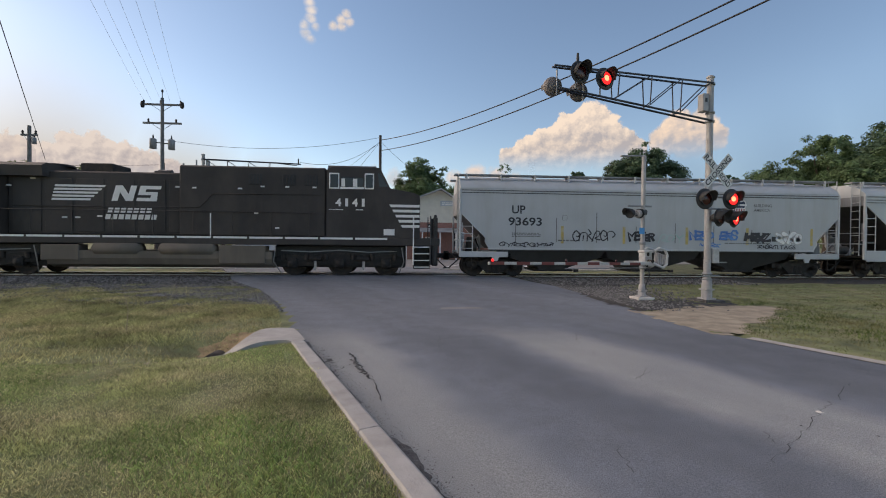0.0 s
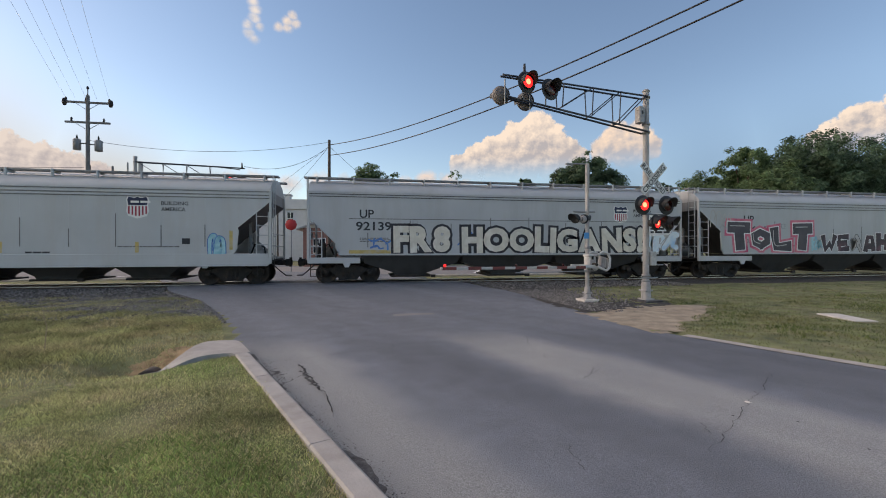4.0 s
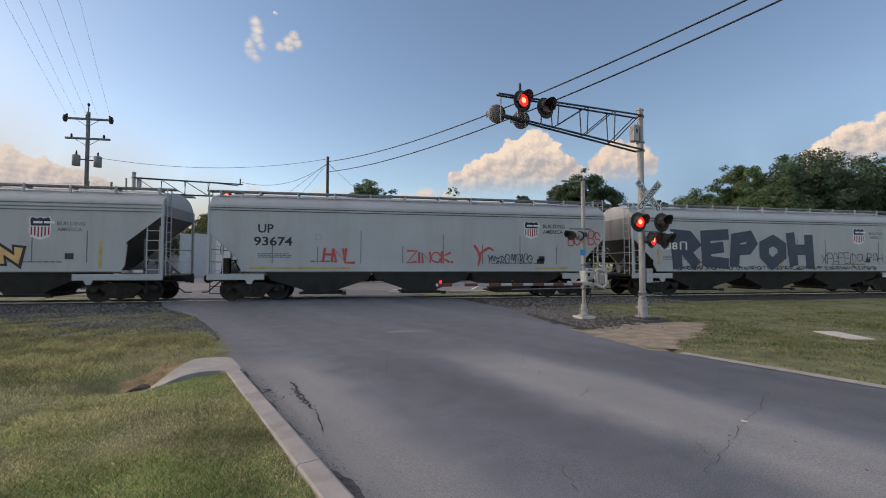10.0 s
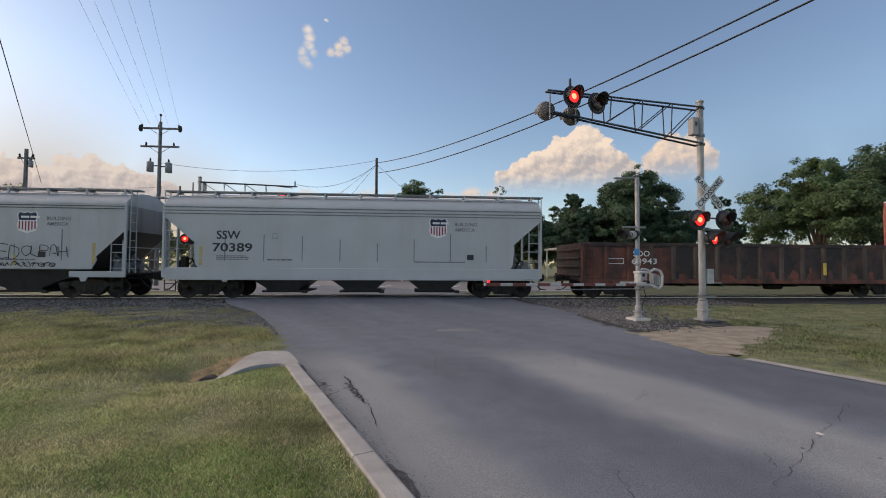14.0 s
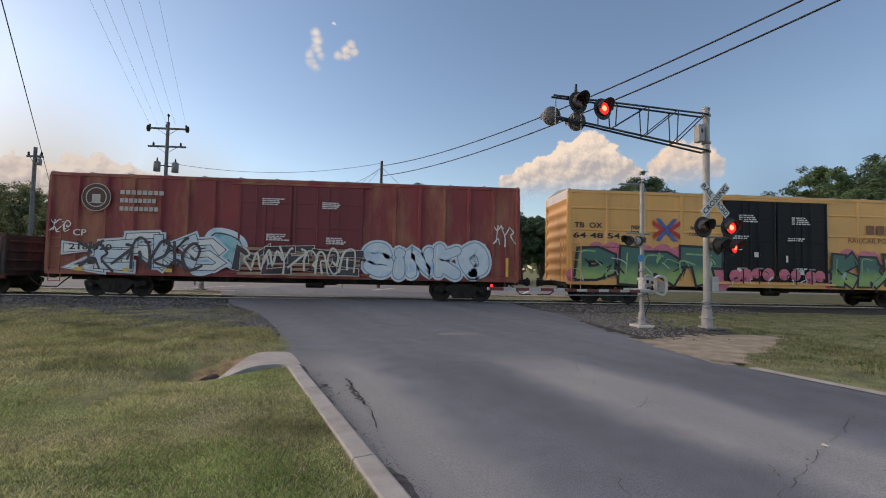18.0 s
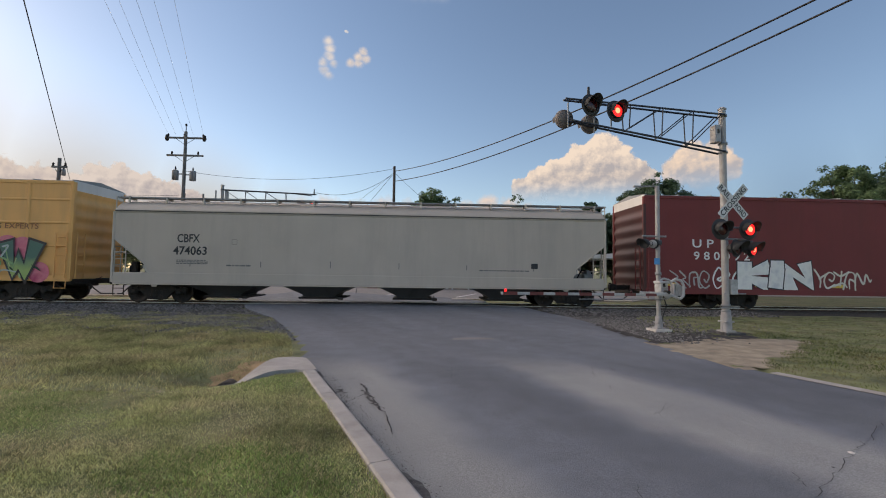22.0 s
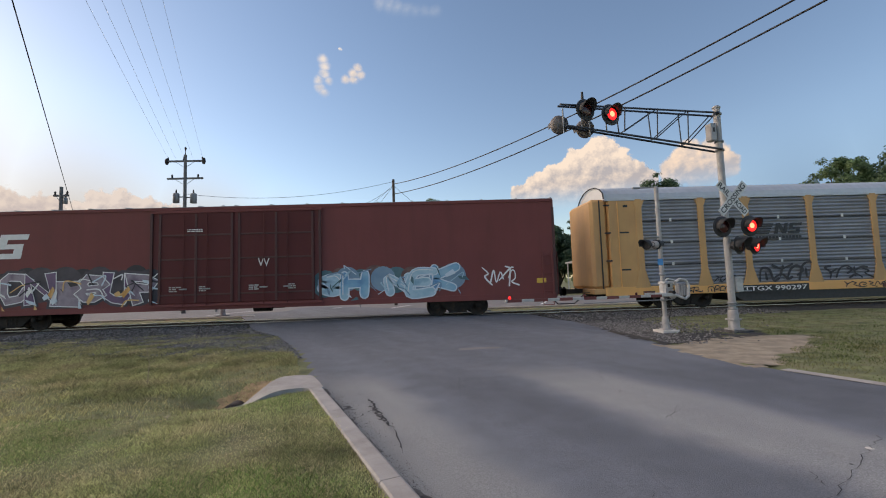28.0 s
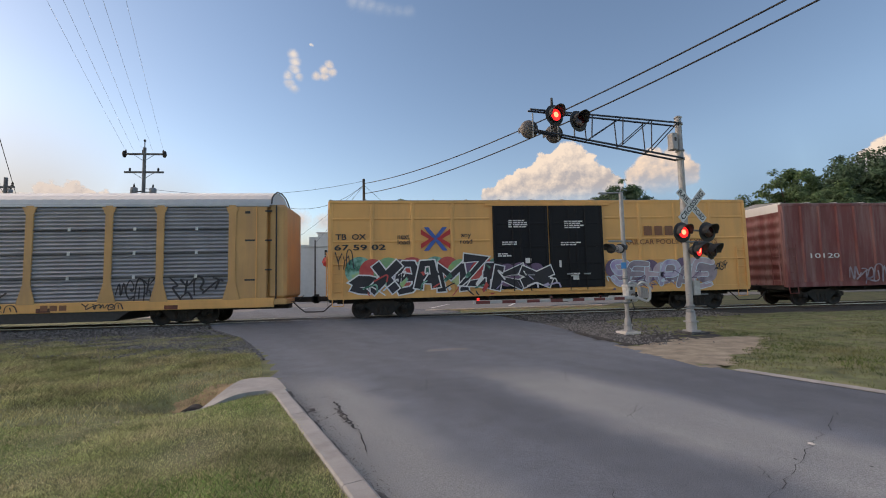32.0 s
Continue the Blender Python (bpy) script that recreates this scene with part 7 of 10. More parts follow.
        for x in (d0 + (d1 - d0) * 0.35, d0 + (d1 - d0) * 0.65):
            part("lock_bar", Mesh().tube((x, -W - 0.13, z0 + 0.1), (x, -W - 0.13, z1 - 0.3), 0.02, 8), door_paint, door)
            part("lock_handle", Mesh().box(x - 0.16, -W - 0.17, z0 + 0.75, x + 0.16, -W - 0.14, z0 + 0.81, 0.008), M["galv"], door)
    if doors:
        part("door_track", Mesh().box(lo - 0.3, -W - 0.12, z0 + 0.06, hi + 0.3, -W - 0.03, z0 + 0.16, 0.01), paint, root)
        part("door_track", Mesh().box(lo - 0.3, -W - 0.1, z1 - 0.22, hi + 0.3, -W - 0.036, z1 - 0.12, 0.01), paint, root)
    part("centre_sill", Mesh().box(-a + 0.2, -0.35, 0.62, a - 0.2, 0.35, z0), M["grime"], root)
    for i in range(5):
        x = -a + truck_in + 2 + (L - 2 * truck_in - 4) * i / 4
        part("cross_bearer", Mesh().box(x - 0.06, -1.4, 0.72, x + 0.06, 1.4, z0), M["grime"], root)
    brake_gear(root, 0.8)
    truck(root, -a + truck_in)
    truck(root, a - truck_in)
    couplers(root, L, 0.86, 0.9)
    return root, L, -W


def ttx_box(s0, s1, num, label, kind):
    d0, d1 = (193.36, 198.34) if kind == 1 else (322.4, 327.4)
    c = (s0 + s1) / 2
    d0, d1 = d0 - c, d1 - c
    mid = (d0 + d1) / 2
    r, L, y = boxcar("box_car", s0, s1, label, M["ttx"], 0.92, 4.92, 11, [(d0, mid), (mid, d1)], M["ttxdoor"], hrib=True, rib=0.035)
    a = L / 2
    y -= 0.04
    lettering("owner_code", "TB  OX", -a + 0.3, y, 3.3, 1.25, 0.24, M["lettering"], r, "black owner's code", 0.02)
    lettering("car_number", num, -a + 0.25, y, 2.86, 2.1, 0.24, M["lettering"], r, "black car number", 0.02)
    lettering("slogan", "next", -a + 2.85, y, 3.3, 0.5, 0.2, M["lettering"], r, "slanted black slogan", 0.01)
    lettering("slogan", "load", -a + 2.85, y, 3.08, 0.5, 0.2, M["lettering"], r, "slanted black slogan", 0.01)
    lettering("slogan", "any", -a + 5.55, y, 3.3, 0.42, 0.2, M["lettering"], r, "slanted black slogan", 0.01)
    lettering("slogan", "road", -a + 5.5, y, 3.08, 0.52, 0.2, M["lettering"], r, "slanted black slogan", 0.01)
    # crossed-arrows badge in red and blue
    b = part("badge", Mesh().add([(-0.5, 0, -0.5), (-0.3, 0, -0.5), (0.5, 0, 0.5), (0.3, 0, 0.5)], [(0, 1, 2, 3)]), M["blue"], r, "crossed red and blue arrow badge", pose(-a + 4.45, y - 0.006, 3.3))
    part("badge_stroke", Mesh().add([(-0.5, -0.003, 0.5), (-0.3, -0.003, 0.5), (0.5, -0.003, -0.5), (0.3, -0.003, -0.5)], [(0, 1, 2, 3)]), M["blue"], b)
    for s in (-1, 1):
        part("badge_arrow", Mesh().add([(s * 0.62, -0.005, 0.42), (s * 0.62, -0.005, 0.2), (s * 0.28, -0.005, 0), (s * 0.62, -0.005, -0.2), (s * 0.62, -0.005, -0.42), (s * 0.05, -0.005, 0)], [(0, 1, 2, 5), (2, 3, 4, 5)]), M["red"], b)
    m = Mesh()
    for k in range(3):
        m.add([(0.5 * k, 0, 0), (0.5 * k + 0.38, 0, 0), (0.5 * k + 0.38, 0, 0.42), (0.5 * k, 0, 0.42)], [(0, 1, 2, 3)])
    part("painted_mark", m, M["brownlet"], r, "plain brown owner's mark", pose(d1 + 1.9, y, 3.35))
    lettering("slogan", "RAILCAR POOLING EXPERTS", d1 + 1.0, y, 2.95, 4.4, 0.22, M["brownlet"], r, "faded brown slogan", 0.008)
    yd = y - 0.075
    for x, z, n, w in ((d0 + 0.7, 3.75, 4, 0.8), (mid + 0.7, 3.7, 4, 0.8), (d0 + 0.4, 3.0, 2, 0.7), (mid + 0.5, 2.95, 2, 0.8), (d0 + 0.2, 2.5, 2, 0.6), (mid + 0.9, 1.6, 2, 0.4)):
        bars(r, x, yd, z, w, 0.09 * n, n, M["whitelet"], int(x * 10) + n)
    m = Mesh()
    for x, z, w, h in ((0.6, 1.5, 0.2, 0.22), (1.05, 1.2, 0.25, 0.12), (1.4, 2.2, 0.26, 0.22), (2.9, 2.0, 0.1, 0.3), (3.5, 1.45, 0.26, 0.22), (0.9, 1.0, 0.2, 0.1)):
        m.add([(d0 + x, 0, z), (d0 + x + w, 0, z), (d0 + x + w, 0, z + h), (d0 + x, 0, z + h)], [(0, 1, 2, 3)])
    part("placard", m, M["whitelet"], r, "white placards on the doors", pose(0, yd, 0))
    def disc(x, z, q, yy):
        part("paint_blob", Mesh().lathe([(0.0, 0.0), (q, 0.0)], (0, 0, 0), "y", 20), P["pink"], r, "round pink sprayed blob", pose(x, yy, z))

    if kind == 1:
        puffs(r, -a + 0.9, y + 0.002, 1.25, 6.2, 1.45, ("pink", "pink"), 4, 141)
        disc(-a + 6.9, 1.15, 0.5, y + 0.002)
        disc(-a + 0.25, 1.25, 0.3, y + 0.002)
        graf(r, "DIRT", -a + 0.3, y - 0.008, 0.82, 6.7, 1.72, P["dirt"], P["black"], None, 12, 1.25, "flare", 0.11, P["lime"], 0.2, 1.05)
        accents(r, -a + 0.5, y - 0.05, 0.92, 6.4, 1.4, ("darkgreen", "lime", "palegreen"), 7, 142, 0.06)
        puffs(r, d0 + 0.05, yd - 0.004, 0.95, 4.9, 0.75, ("pink", "pink"), 4, 143)
        accents(r, d0 + 0.1, yd - 0.012, 0.95, 4.8, 0.7, ("black", "palecloud"), 7, 144, 0.05)
        puffs(r, d1 + 0.4, y + 0.002, 1.25, 4.9, 1.4, ("pink", "pink"), 3, 145)
        disc(d1 + 0.1, 1.2, 0.35, y + 0.002)
        disc(d1 + 5.5, 1.2, 0.42, y + 0.002)
        graf(r, "KREW", d1 + 0.15, y - 0.008, 0.82, 5.4, 1.65, P["dirt"], P["black"], None, 21, 1.2, "flare", 0.1, P["lime"], 0.2, 1.05)
        accents(r, d1 + 0.3, y - 0.05, 0.92, 5.1, 1.35, ("darkgreen", "lime", "palegreen"), 6, 146, 0.06)
        bars(r, -a + 1.2, y, 2.45, 1.1, 0.1, 1, M["brownlet"], 31)
    else:
        puffs(r, -a + 1.0, y - 0.002, 0.82, 6.4, 1.75, ("green", "red", "lime", "violetdark", "red", "green"), 2, 61)
        graf(r, "SXGAMZR", -a + 1.0, y - 0.01, 0.88, 6.4, 1.3, P["black"], P["white"], None, 281, 1.1, "flare", 0.06, None, 0.45, 1.3)
        accents(r, -a + 1.0, y - 0.045, 0.9, 6.6, 1.3, ("white", "black", "green", "red"), 8, 62, 0.06)
        puffs(r, d0 + 0.05, yd - 0.002, 0.92, 2.0, 1.3, ("maroon", "violetdark"), 3, 63)
        graf(r, "KX", d0 + 0.05, yd - 0.01, 0.95, 2.4, 1.15, P["black"], P["white"], None, 285, 0.9, "flare", 0.055, None, 0.5, 1.2)
        accents(r, d0 + 0.2, yd - 0.045, 1.0, 2.7, 1.0, ("white", "violet"), 5, 64, 0.06)
        puffs(r, d1 + 0.2, y - 0.002, 0.85, 4.9, 1.45, ("violetdark", "pinkgrey", "mauve"), 3, 65)
        graf(r, "SEHPAE", d1 + 0.35, y - 0.006, 0.92, 4.6, 1.15, (P["violet"], P["mauve"], P["pinkgrey"]), P["palecloud"], None, 282, 1.0, "bubble", 0.035, None, 0.4, 1.3)
        accents(r, d1 + 0.3, y - 0.04, 0.95, 4.6, 1.1, ("palecloud", "violetdark", "mauve"), 8, 66)
        tag(r, -a + 0.25, y, 2.1, 0.7, 0.75, P["black"], P["black"], 83, 3)
        tag(r, d1 + 5.2, y, 1.75, 0.6, 0.35, P["black"], P["black"], 84, 3)
    return r


ttx_box(186.3, 205.05, "64 48 54", "ochre-yellow box car with black doors and green graffiti", 1)
ttx_box(315.5, 334.3, "67 59 02", "ochre-yellow box car with black doors and dark mixed-colour graffiti", 2)


def cp_box():
    r, L, y = boxcar("box_car", 165.2, 184.2, "faded red ribbed box car with pale blue graffiti", M["cpred"], 0.95, 4.88, 18, [(-2.2, 0.0), (0.0, 2.9)], M["cpdoor"], rib=0.09, truck_in=2.4)
    a = L / 2
    y -= 0.095
    part("round_badge", Mesh().lathe([(0.53, 0), (0.56, 0)], (0, 0, 0), "y", 28).lathe([(0.36, 0), (0.4, 0)], (0, 0, 0), "y", 28).box(-0.16, -0.001, -0.2, 0.16, 0, 0.12).box(-0.24, -0.001, -0.24, 0.24, 0, -0.2), M["armwhite"], r, "round crest badge with a pale ring", pose(-a + 1.85, y - 0.006, 3.95))
    part("badge_field", Mesh().lathe([(0.0, 0.002), (0.56, 0.002)], (0, 0, 0), "y", 28), M["brownshade"], r, "dark round badge field", pose(-a + 1.85, y - 0.004, 3.95))
    for i, w in enumerate((1.7, 1.4, 1.5)):
        block_mark(r, -a + 2.75, y, 4.1 - 0.33 * i, w, 0.17, 8, M["armwhite"])
    lettering("owner_code", "CP", -a + 1.05, y, 2.4, 0.5, 0.26, M["whitelet"], r, "white owner's code", 0.015)
    lettering("car_number", "218 320", -a + 0.95, y - 0.03, 1.85, 1.6, 0.24, M["lettering"], r, "black car number", 0.015)
    for x, z in ((-1.2, 3.85), (1.2, 3.75), (-1.0, 2.4), (1.4, 2.3)):
        bars(r, x, y - 0.06, z, 0.75, 0.3, 4, M["whitelet"], int(10 * x) + 40)
    graf(r, "ZERKS", -a + 1.0, y, 0.93, 5.6, 1.35, (P["white"], P["palecloud"]), P["charcoal"], P["palecloud"], 91, 0.8, "flare", 0.03, None, 0.4, 1.45)
    tag(r, -a + 1.3, y - 0.03, 1.0, 4.6, 1.2, P["charcoal"], P["charcoal"], 191, 7)
    for x, q in ((1.2, 0.3), (3.0, 0.24), (4.6, 0.28)):
        part("paint_blob", Mesh().box(-a + x, y - 0.032, 1.02, -a + x + q, y - 0.03, 1.16), M["yellow"], r, "yellow sprayed accent")
    tag(r, -a + 5.9, y, 0.95, 1.3, 1.3, P["teal"], P["charcoal"], 96, 1, P["paleblue"])
    for k in range(6):
        part("scuffed_slat", Mesh().box(-2.1, y - 0.075, 0.98 + 0.2 * k, 2.8, y - 0.05, 1.1 + 0.2 * k, 0.01), P["brown"], r, "scraped bare slat at the door foot")
    graf(r, "MEFZE", -2.1, y - 0.08, 1.0, 4.8, 1.15, (P["charcoal"], P["maroon"]), P["cream"], None, 92, 0.85, "flare", 0.025, None, 0.4, 1.35)
    tag(r, -2.0, y - 0.11, 1.05, 4.5, 1.05, P["cream"], P["cream"], 97, 9)
    graf(r, "SiNKO", 3.0, y, 0.93, 5.1, 1.4, (P["paleblue"], P["palecloud"]), P["bluegrey"], P["palecloud"], 93, 1.45, "bubble", 0.035, P["white"], 0.16, 1.08)
    tag(r, a - 1.15, y, 2.4, 0.9, 0.9, P["white"], P["white"], 94, 3)
    tag(r, -a + 0.2, y, 2.5, 0.7, 0.5, P["white"], P["white"], 95, 3)
    bars(r, a - 2.0, y, 1.2, 0.6, 1.3, 14, M["whitelet"], 6)
    part("yellow_marker", Mesh().add([(0, 0, 0), (0.12, 0, 0), (0.12, 0, 0.8), (0, 0, 0.8)], [(0, 1, 2, 3)]), M["yellow"], r, "yellow reflective strip", pose(a - 0.6, y, 1.1))


def long_boxes():
    r, L, y = boxcar("auto_parts_box_car", 228.8, 255.45, "very long oxide-brown box car with white and black graffiti", M["boxbrown"], 0.72, 4.86, 0, [(-2.1, 1.2), (1.2, 4.5)], M["boxbrown_door"], M["brownshade"], W=1.52, truck_in=4.2)
    a = L / 2
    y -= 0.006
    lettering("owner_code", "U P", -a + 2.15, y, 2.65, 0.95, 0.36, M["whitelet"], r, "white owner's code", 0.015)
    lettering("car_number", "9 8 0 0 9 2", -a + 2.2, y, 2.12, 2.5, 0.36, M["whitelet"], r, "white car number", 0.015)
    shield(r, a - 4.15, 3.35, 1.25, 1.35, y)
    lettering("slogan", "BUILDING", a - 3.3, y, 3.4, 1.9, 0.32, M["whitelet"], r, "white two-line slogan", 0.015)
    lettering("slogan", "AMERICA", a - 3.3, y, 2.98, 1.8, 0.32, M["whitelet"], r, "white two-line slogan", 0.015)
    tag(r, -a + 1.1, y, 0.9, 1.7, 0.75, P["grey"], P["grey"], 101, 4)
    tag(r, -a + 3.0, y, 0.85, 1.3, 0.95, P["white"], P["white"], 102, 3)
    for i, x in enumerate((0.9, 4.9, 8.4)):
        part("orange_label", Mesh().box(-a + x, y - 0.002, 0.98, -a + x + 0.5, y, 1.12), M["yellow"], r, "yellow label")
    graf(r, "KiN", -a + 4.2, y - 0.01, 0.78, 3.3, 1.35, P["white"], P["black"], None, 16, 1.3, "flare", 0.05, None, 0.16, 1.15)
    tag(r, -a + 7.5, y, 0.9, 2.4, 0.8, P["cream"], P["cream"], 103, 5)
    tag(r, 4.75, y, 1.0, 0.9, 1.2, P["white"], P["white"], 104, 2)
    tag(r, 6.2, y, 1.7, 1.8, 0.6, P["bluegrey"], P["bluegrey"], 117, 3)
    graf(r, "ROCKS", 5.6, y - 0.004, 0.85, 4.4, 1.2, P["black"], P["white"], None, 17, 1.15, "bubble", 0.05, None, 0.18, 1.1)
    tag(r, 9.8, y, 1.3, 0.9, 0.8, P["white"], P["white"], 105, 3)
    tag(r, a - 1.9, y, 1.0, 1.4, 0.9, P["grey"], P["grey"], 106, 4)
    part("orange_label", Mesh().add([(0, 0, 0), (0.34, 0, 0), (0.34, 0, 0.5), (0, 0, 0.5)], [(0, 1, 2, 3)]), M["yellow"], r, "yellow square label", pose(a - 1.75, y - 0.002, 1.2))
    for x in (-1.0, 1.0, 3.2):
        bars(r, x, y - 0.1, 2.35, 0.6, 0.16, 2, M["armwhite"], int(x) + 61)
        bars(r, x + 0.2, y - 0.1, 1.45, 0.5, 0.2, 3, M["armwhite"], int(x) + 64)

    r, L, y = boxcar("auto_parts_box_car", 257.4, 284.2, "very long rusty-brown box car with grey and turquoise graffiti", M["nsbrown"], 0.72, 4.86, 0, [(-3.1, -0.0), (0.1, 3.3)], M["boxbrown_door"], M["brownshade"], W=1.52, truck_in=4.2)
    a = L / 2
    y -= 0.006
    owner_mark(r, -a + 0.4, y, 2.95, 2.3, 2.05, 2.5, 1.0, M["whitelet"])
    block_mark(r, -a + 2.25, y, 1.98, 0.6, 0.24, 2, M["whitelet"])
    lettering("car_number", "487961", -a + 2.2, y, 1.6, 1.7, 0.25, M["whitelet"], r, "white car number", 0.012)
    tag(r, -a + 0.95, y - 0.01, 0.9, 1.1, 1.0, P["cream"], P["brown"], 111, 4)
    part("paint_blob", Mesh().box(-a + 1.15, y - 0.03, 0.92, -a + 1.75, y - 0.028, 1.25), P["gold"], r, "gold sprayed block")
    puffs(r, -a + 2.95, y, 0.8, 1.0, 0.7, ("palegreen",), 3, 72)
    accents(r, -a + 2.9, y - 0.01, 0.85, 1.1, 0.6, ("black",), 4, 73)
    puffs(r, -a + 3.9, y, 0.74, 6.3, 1.8, ("black", "charcoal"), 6, 74)
    graf(r, "CNESUP", -a + 4.15, y - 0.006, 0.84, 6.1, 1.45, (P["mauve"], P["violetdark"], P["mauve"]), P["white"], P["charcoal"], 112, 1.05, "flare", 0.042, None, 0.45, 1.25)
    accents(r, -a + 4.0, y - 0.04, 0.86, 6.1, 1.45, ("white", "black", "palecloud", "gold"), 9, 75, 0.05)
    for k in range(4):
        part("arrow_tail", Mesh().add([(0, 0, 0), (0.9 - 0.15 * k, 0, -0.12), (0, 0, 0.12)], [(0, 1, 2)]), P["palecloud" if k % 2 else "charcoal"], r, "pointed sprayed tail", pose(-a + 9.95, y - 0.03 - 0.002 * k, 1.85 - 0.27 * k))
    tag(r, -a + 0.45, y, 2.15, 0.6, 0.6, P["white"], P["white"], 115, 3)
    puffs(r, 3.5, y, 0.76, 5.9, 1.45, ("tealdark", "brownshadow", "bluegrey"), 4, 76)
    graf(r, "SHJNEK", 3.5, y - 0.006, 0.82, 5.6, 1.2, (P["icecol"], P["skyblue"], P["icecol"]), P["palecloud"], None, 113, 1.2, "bubble", 0.05, P["white"], 0.4, 1.3)
    accents(r, 3.4, y - 0.04, 0.82, 5.9, 1.4, ("palecloud", "bluegrey", "tealdark", "icecol"), 8, 77)
    part("corner_panel", Mesh().box(-a + 0.12, y - 0.012, 4.38, -a + 0.6, y - 0.002, 4.82, 0.005), M["white_end"], r, "white square panel at the top corner")
    for x in (-3.35, 3.5):
        part("door_guide", Mesh().box(x - 0.05, y - 0.09, 0.9, x + 0.05, y - 0.004, 4.72, 0.01), M["brownshade"], r, "dark upright beside the doors")
    tag(r, a - 3.2, y, 1.2, 1.5, 0.8, P["white"], P["white"], 114, 4)
    lettering("door_letter", "W", 0.95, y - 0.08, 2.35, 0.5, 0.36, M["whitelet"], r, "white letter on the door", 0.0)
    bars(r, -1.9, y - 0.1, 3.85, 0.7, 0.14, 2, M["whitelet"], 71)
    part("yellow_marker", Mesh().add([(0, 0, 0), (0.4, 0, 0), (0.4, 0, 0.2), (0, 0, 0.2)], [(0, 1, 2, 3)]), M["yellow"], r, "yellow label", pose(a - 0.85, y - 0.003, 1.3))
    for x in (-2.6, -1.4, 0.6, 2.2):
        bars(r, x, y - 0.1, 1.4, 0.34, 0.24, 3, P["grey"], int(x * 3) + 90)


def last_box():
    r, L, y = boxcar("box_car", 336.1, 355.0, "chalky faded red ribbed box car with grey graffiti", M["chtt"], 0.95, 4.75, 20, [(-1.8, 1.8)], M["chtt"], rib=0.07)
    a = L / 2
    lettering("car_number", "10120", -a + 1.3, y - 0.075, 2.2, 1.5, 0.22, M["whitelet"], r, "white car number", 0.01)
    tag(r, -a + 3.2, y - 0.075, 1.0, 2.6, 0.8, P["mauve"], P["mauve"], 121, 6)


def gondola():
    root, L = car("gondola", 147.1, 163.75, "low rusty open gondola with dark ribbed sides")
    a, W, z0, z1 = L / 2, 1.5, 0.75, 2.35
    for s, nm in ((-1, "near"), (1, "far")):
        part("side_wall", Mesh().box(-a + 0.1, s * W, z0, a - 0.1, s * (W - 0.06), z1, 0.01), M["goncol"], root)
        part("top_rail", Mesh().box(-a, s * (W + 0.06), z1 - 0.08, a, s * (W - 0.1), z1 + 0.08, 0.015), M["goncol"], root)
        part("bottom_rail", Mesh().box(-a, s * (W + 0.05), z0 - 0.1, a, s * (W - 0.08), z0 + 0.1, 0.015), M["gonend"], root)
        for i in range(17):
            x = -a + 0.15 + (L - 0.3) * i / 16
            part("side_post", Mesh().prism([(x - 0.11, s * W), (x - 0.055, s * (W + 0.08)), (x + 0.055, s * (W + 0.08)), (x + 0.11, s * W)], z0 + 0.06, z1 - 0.06, "z"), M["gonend"] if i < 3 else M["gonpost"], root)
        part("end_wall", Mesh().box(s * (a - 0.02), -W + 0.02, z0, s * (a - 0.12), W - 0.02, z1 + 0.05, 0.01), M["goncol"], root)
        for k in range(4):
            part("end_rib", Mesh().box(s * (a - 0.02), -W + 0.06, z0 + 0.18 + 0.38 * k, s * (a + 0.06), W - 0.06, z0 + 0.28 + 0.38 * k, 0.02), M["goncol"], root)
        ladder(root, s * (a - 0.3), -W - 0.1, 0.5, z1 - 0.1, 0.4, M["goncol"], rungs=5)
    part("floor", Mesh().box(-a + 0.1, -W + 0.06, z0 - 0.02, a - 0.1, W - 0.06, z0 + 0.06), M["goncol"], root)
    for x0, x1 in ((-a + 0.28, -a + 1.0), (-a + 1.2, -a + 2.05), (-a + 2.25, -a + 3.1), (-a + 3.35, -a + 4.1)):
        part("rust_panel", Mesh().box(x0, -W - 0.005, z0 + 0.12, x1, -W, z1 - 0.14), M["gonend"], root, "rust-red side panel")
    rnd = random.Random(8)
    for i in range(4, 16):
        x0 = -a + 0.15 + (L - 0.3) * i / 16
        for _ in range(rnd.choice((1, 2, 2))):
            b, wd, hh = x0 + rnd.uniform(0.14, 0.4), rnd.uniform(0.25, 0.65), rnd.uniform(0.15, 0.55)
            b1 = min(b + wd, x0 + 0.9)
            out = [(b, z0 + 0.11), (b1, z0 + 0.11), (b1 - rnd.uniform(0, 0.1), z0 + 0.11 + hh * rnd.uniform(0.5, 1)), (b + wd * 0.4, z0 + 0.11 + hh), (b + 0.03, z0 + 0.11 + hh * rnd.uniform(0.4, 1))]
            part("rust_patch", Mesh().prism(out, -W - 0.004 - 0.002 * _, -W, "y"), M["gonend"], root, "flaking rust patch on the side sheet")
    lettering("owner_code", "SOO", -a + 2.35, -W - 0.086, 1.83, 0.75, 0.25, M["whitelet"], root, "white owner's code", 0.012)
    lettering("car_number", "63943", -a + 2.28, -W - 0.086, 1.5, 1.15, 0.25, M["whitelet"], root, "white car number", 0.012)
    part("frame_label", Mesh().box(-a + 1.25, -W - 0.012, 1.5, -a + 1.95, -W - 0.006, 1.75), M["whitelet"], root, "white framed panel")
    part("frame_inset", Mesh().box(-a + 1.28, -W - 0.016, 1.53, -a + 1.92, -W - 0.01, 1.72), M["gonend"], root)
    part("yellow_marker", Mesh().box(a - 5.35, -W - 0.1, 1.05, a - 5.2, -W - 0.085, 1.6), M["yellow"], root, "yellow reflective strip")
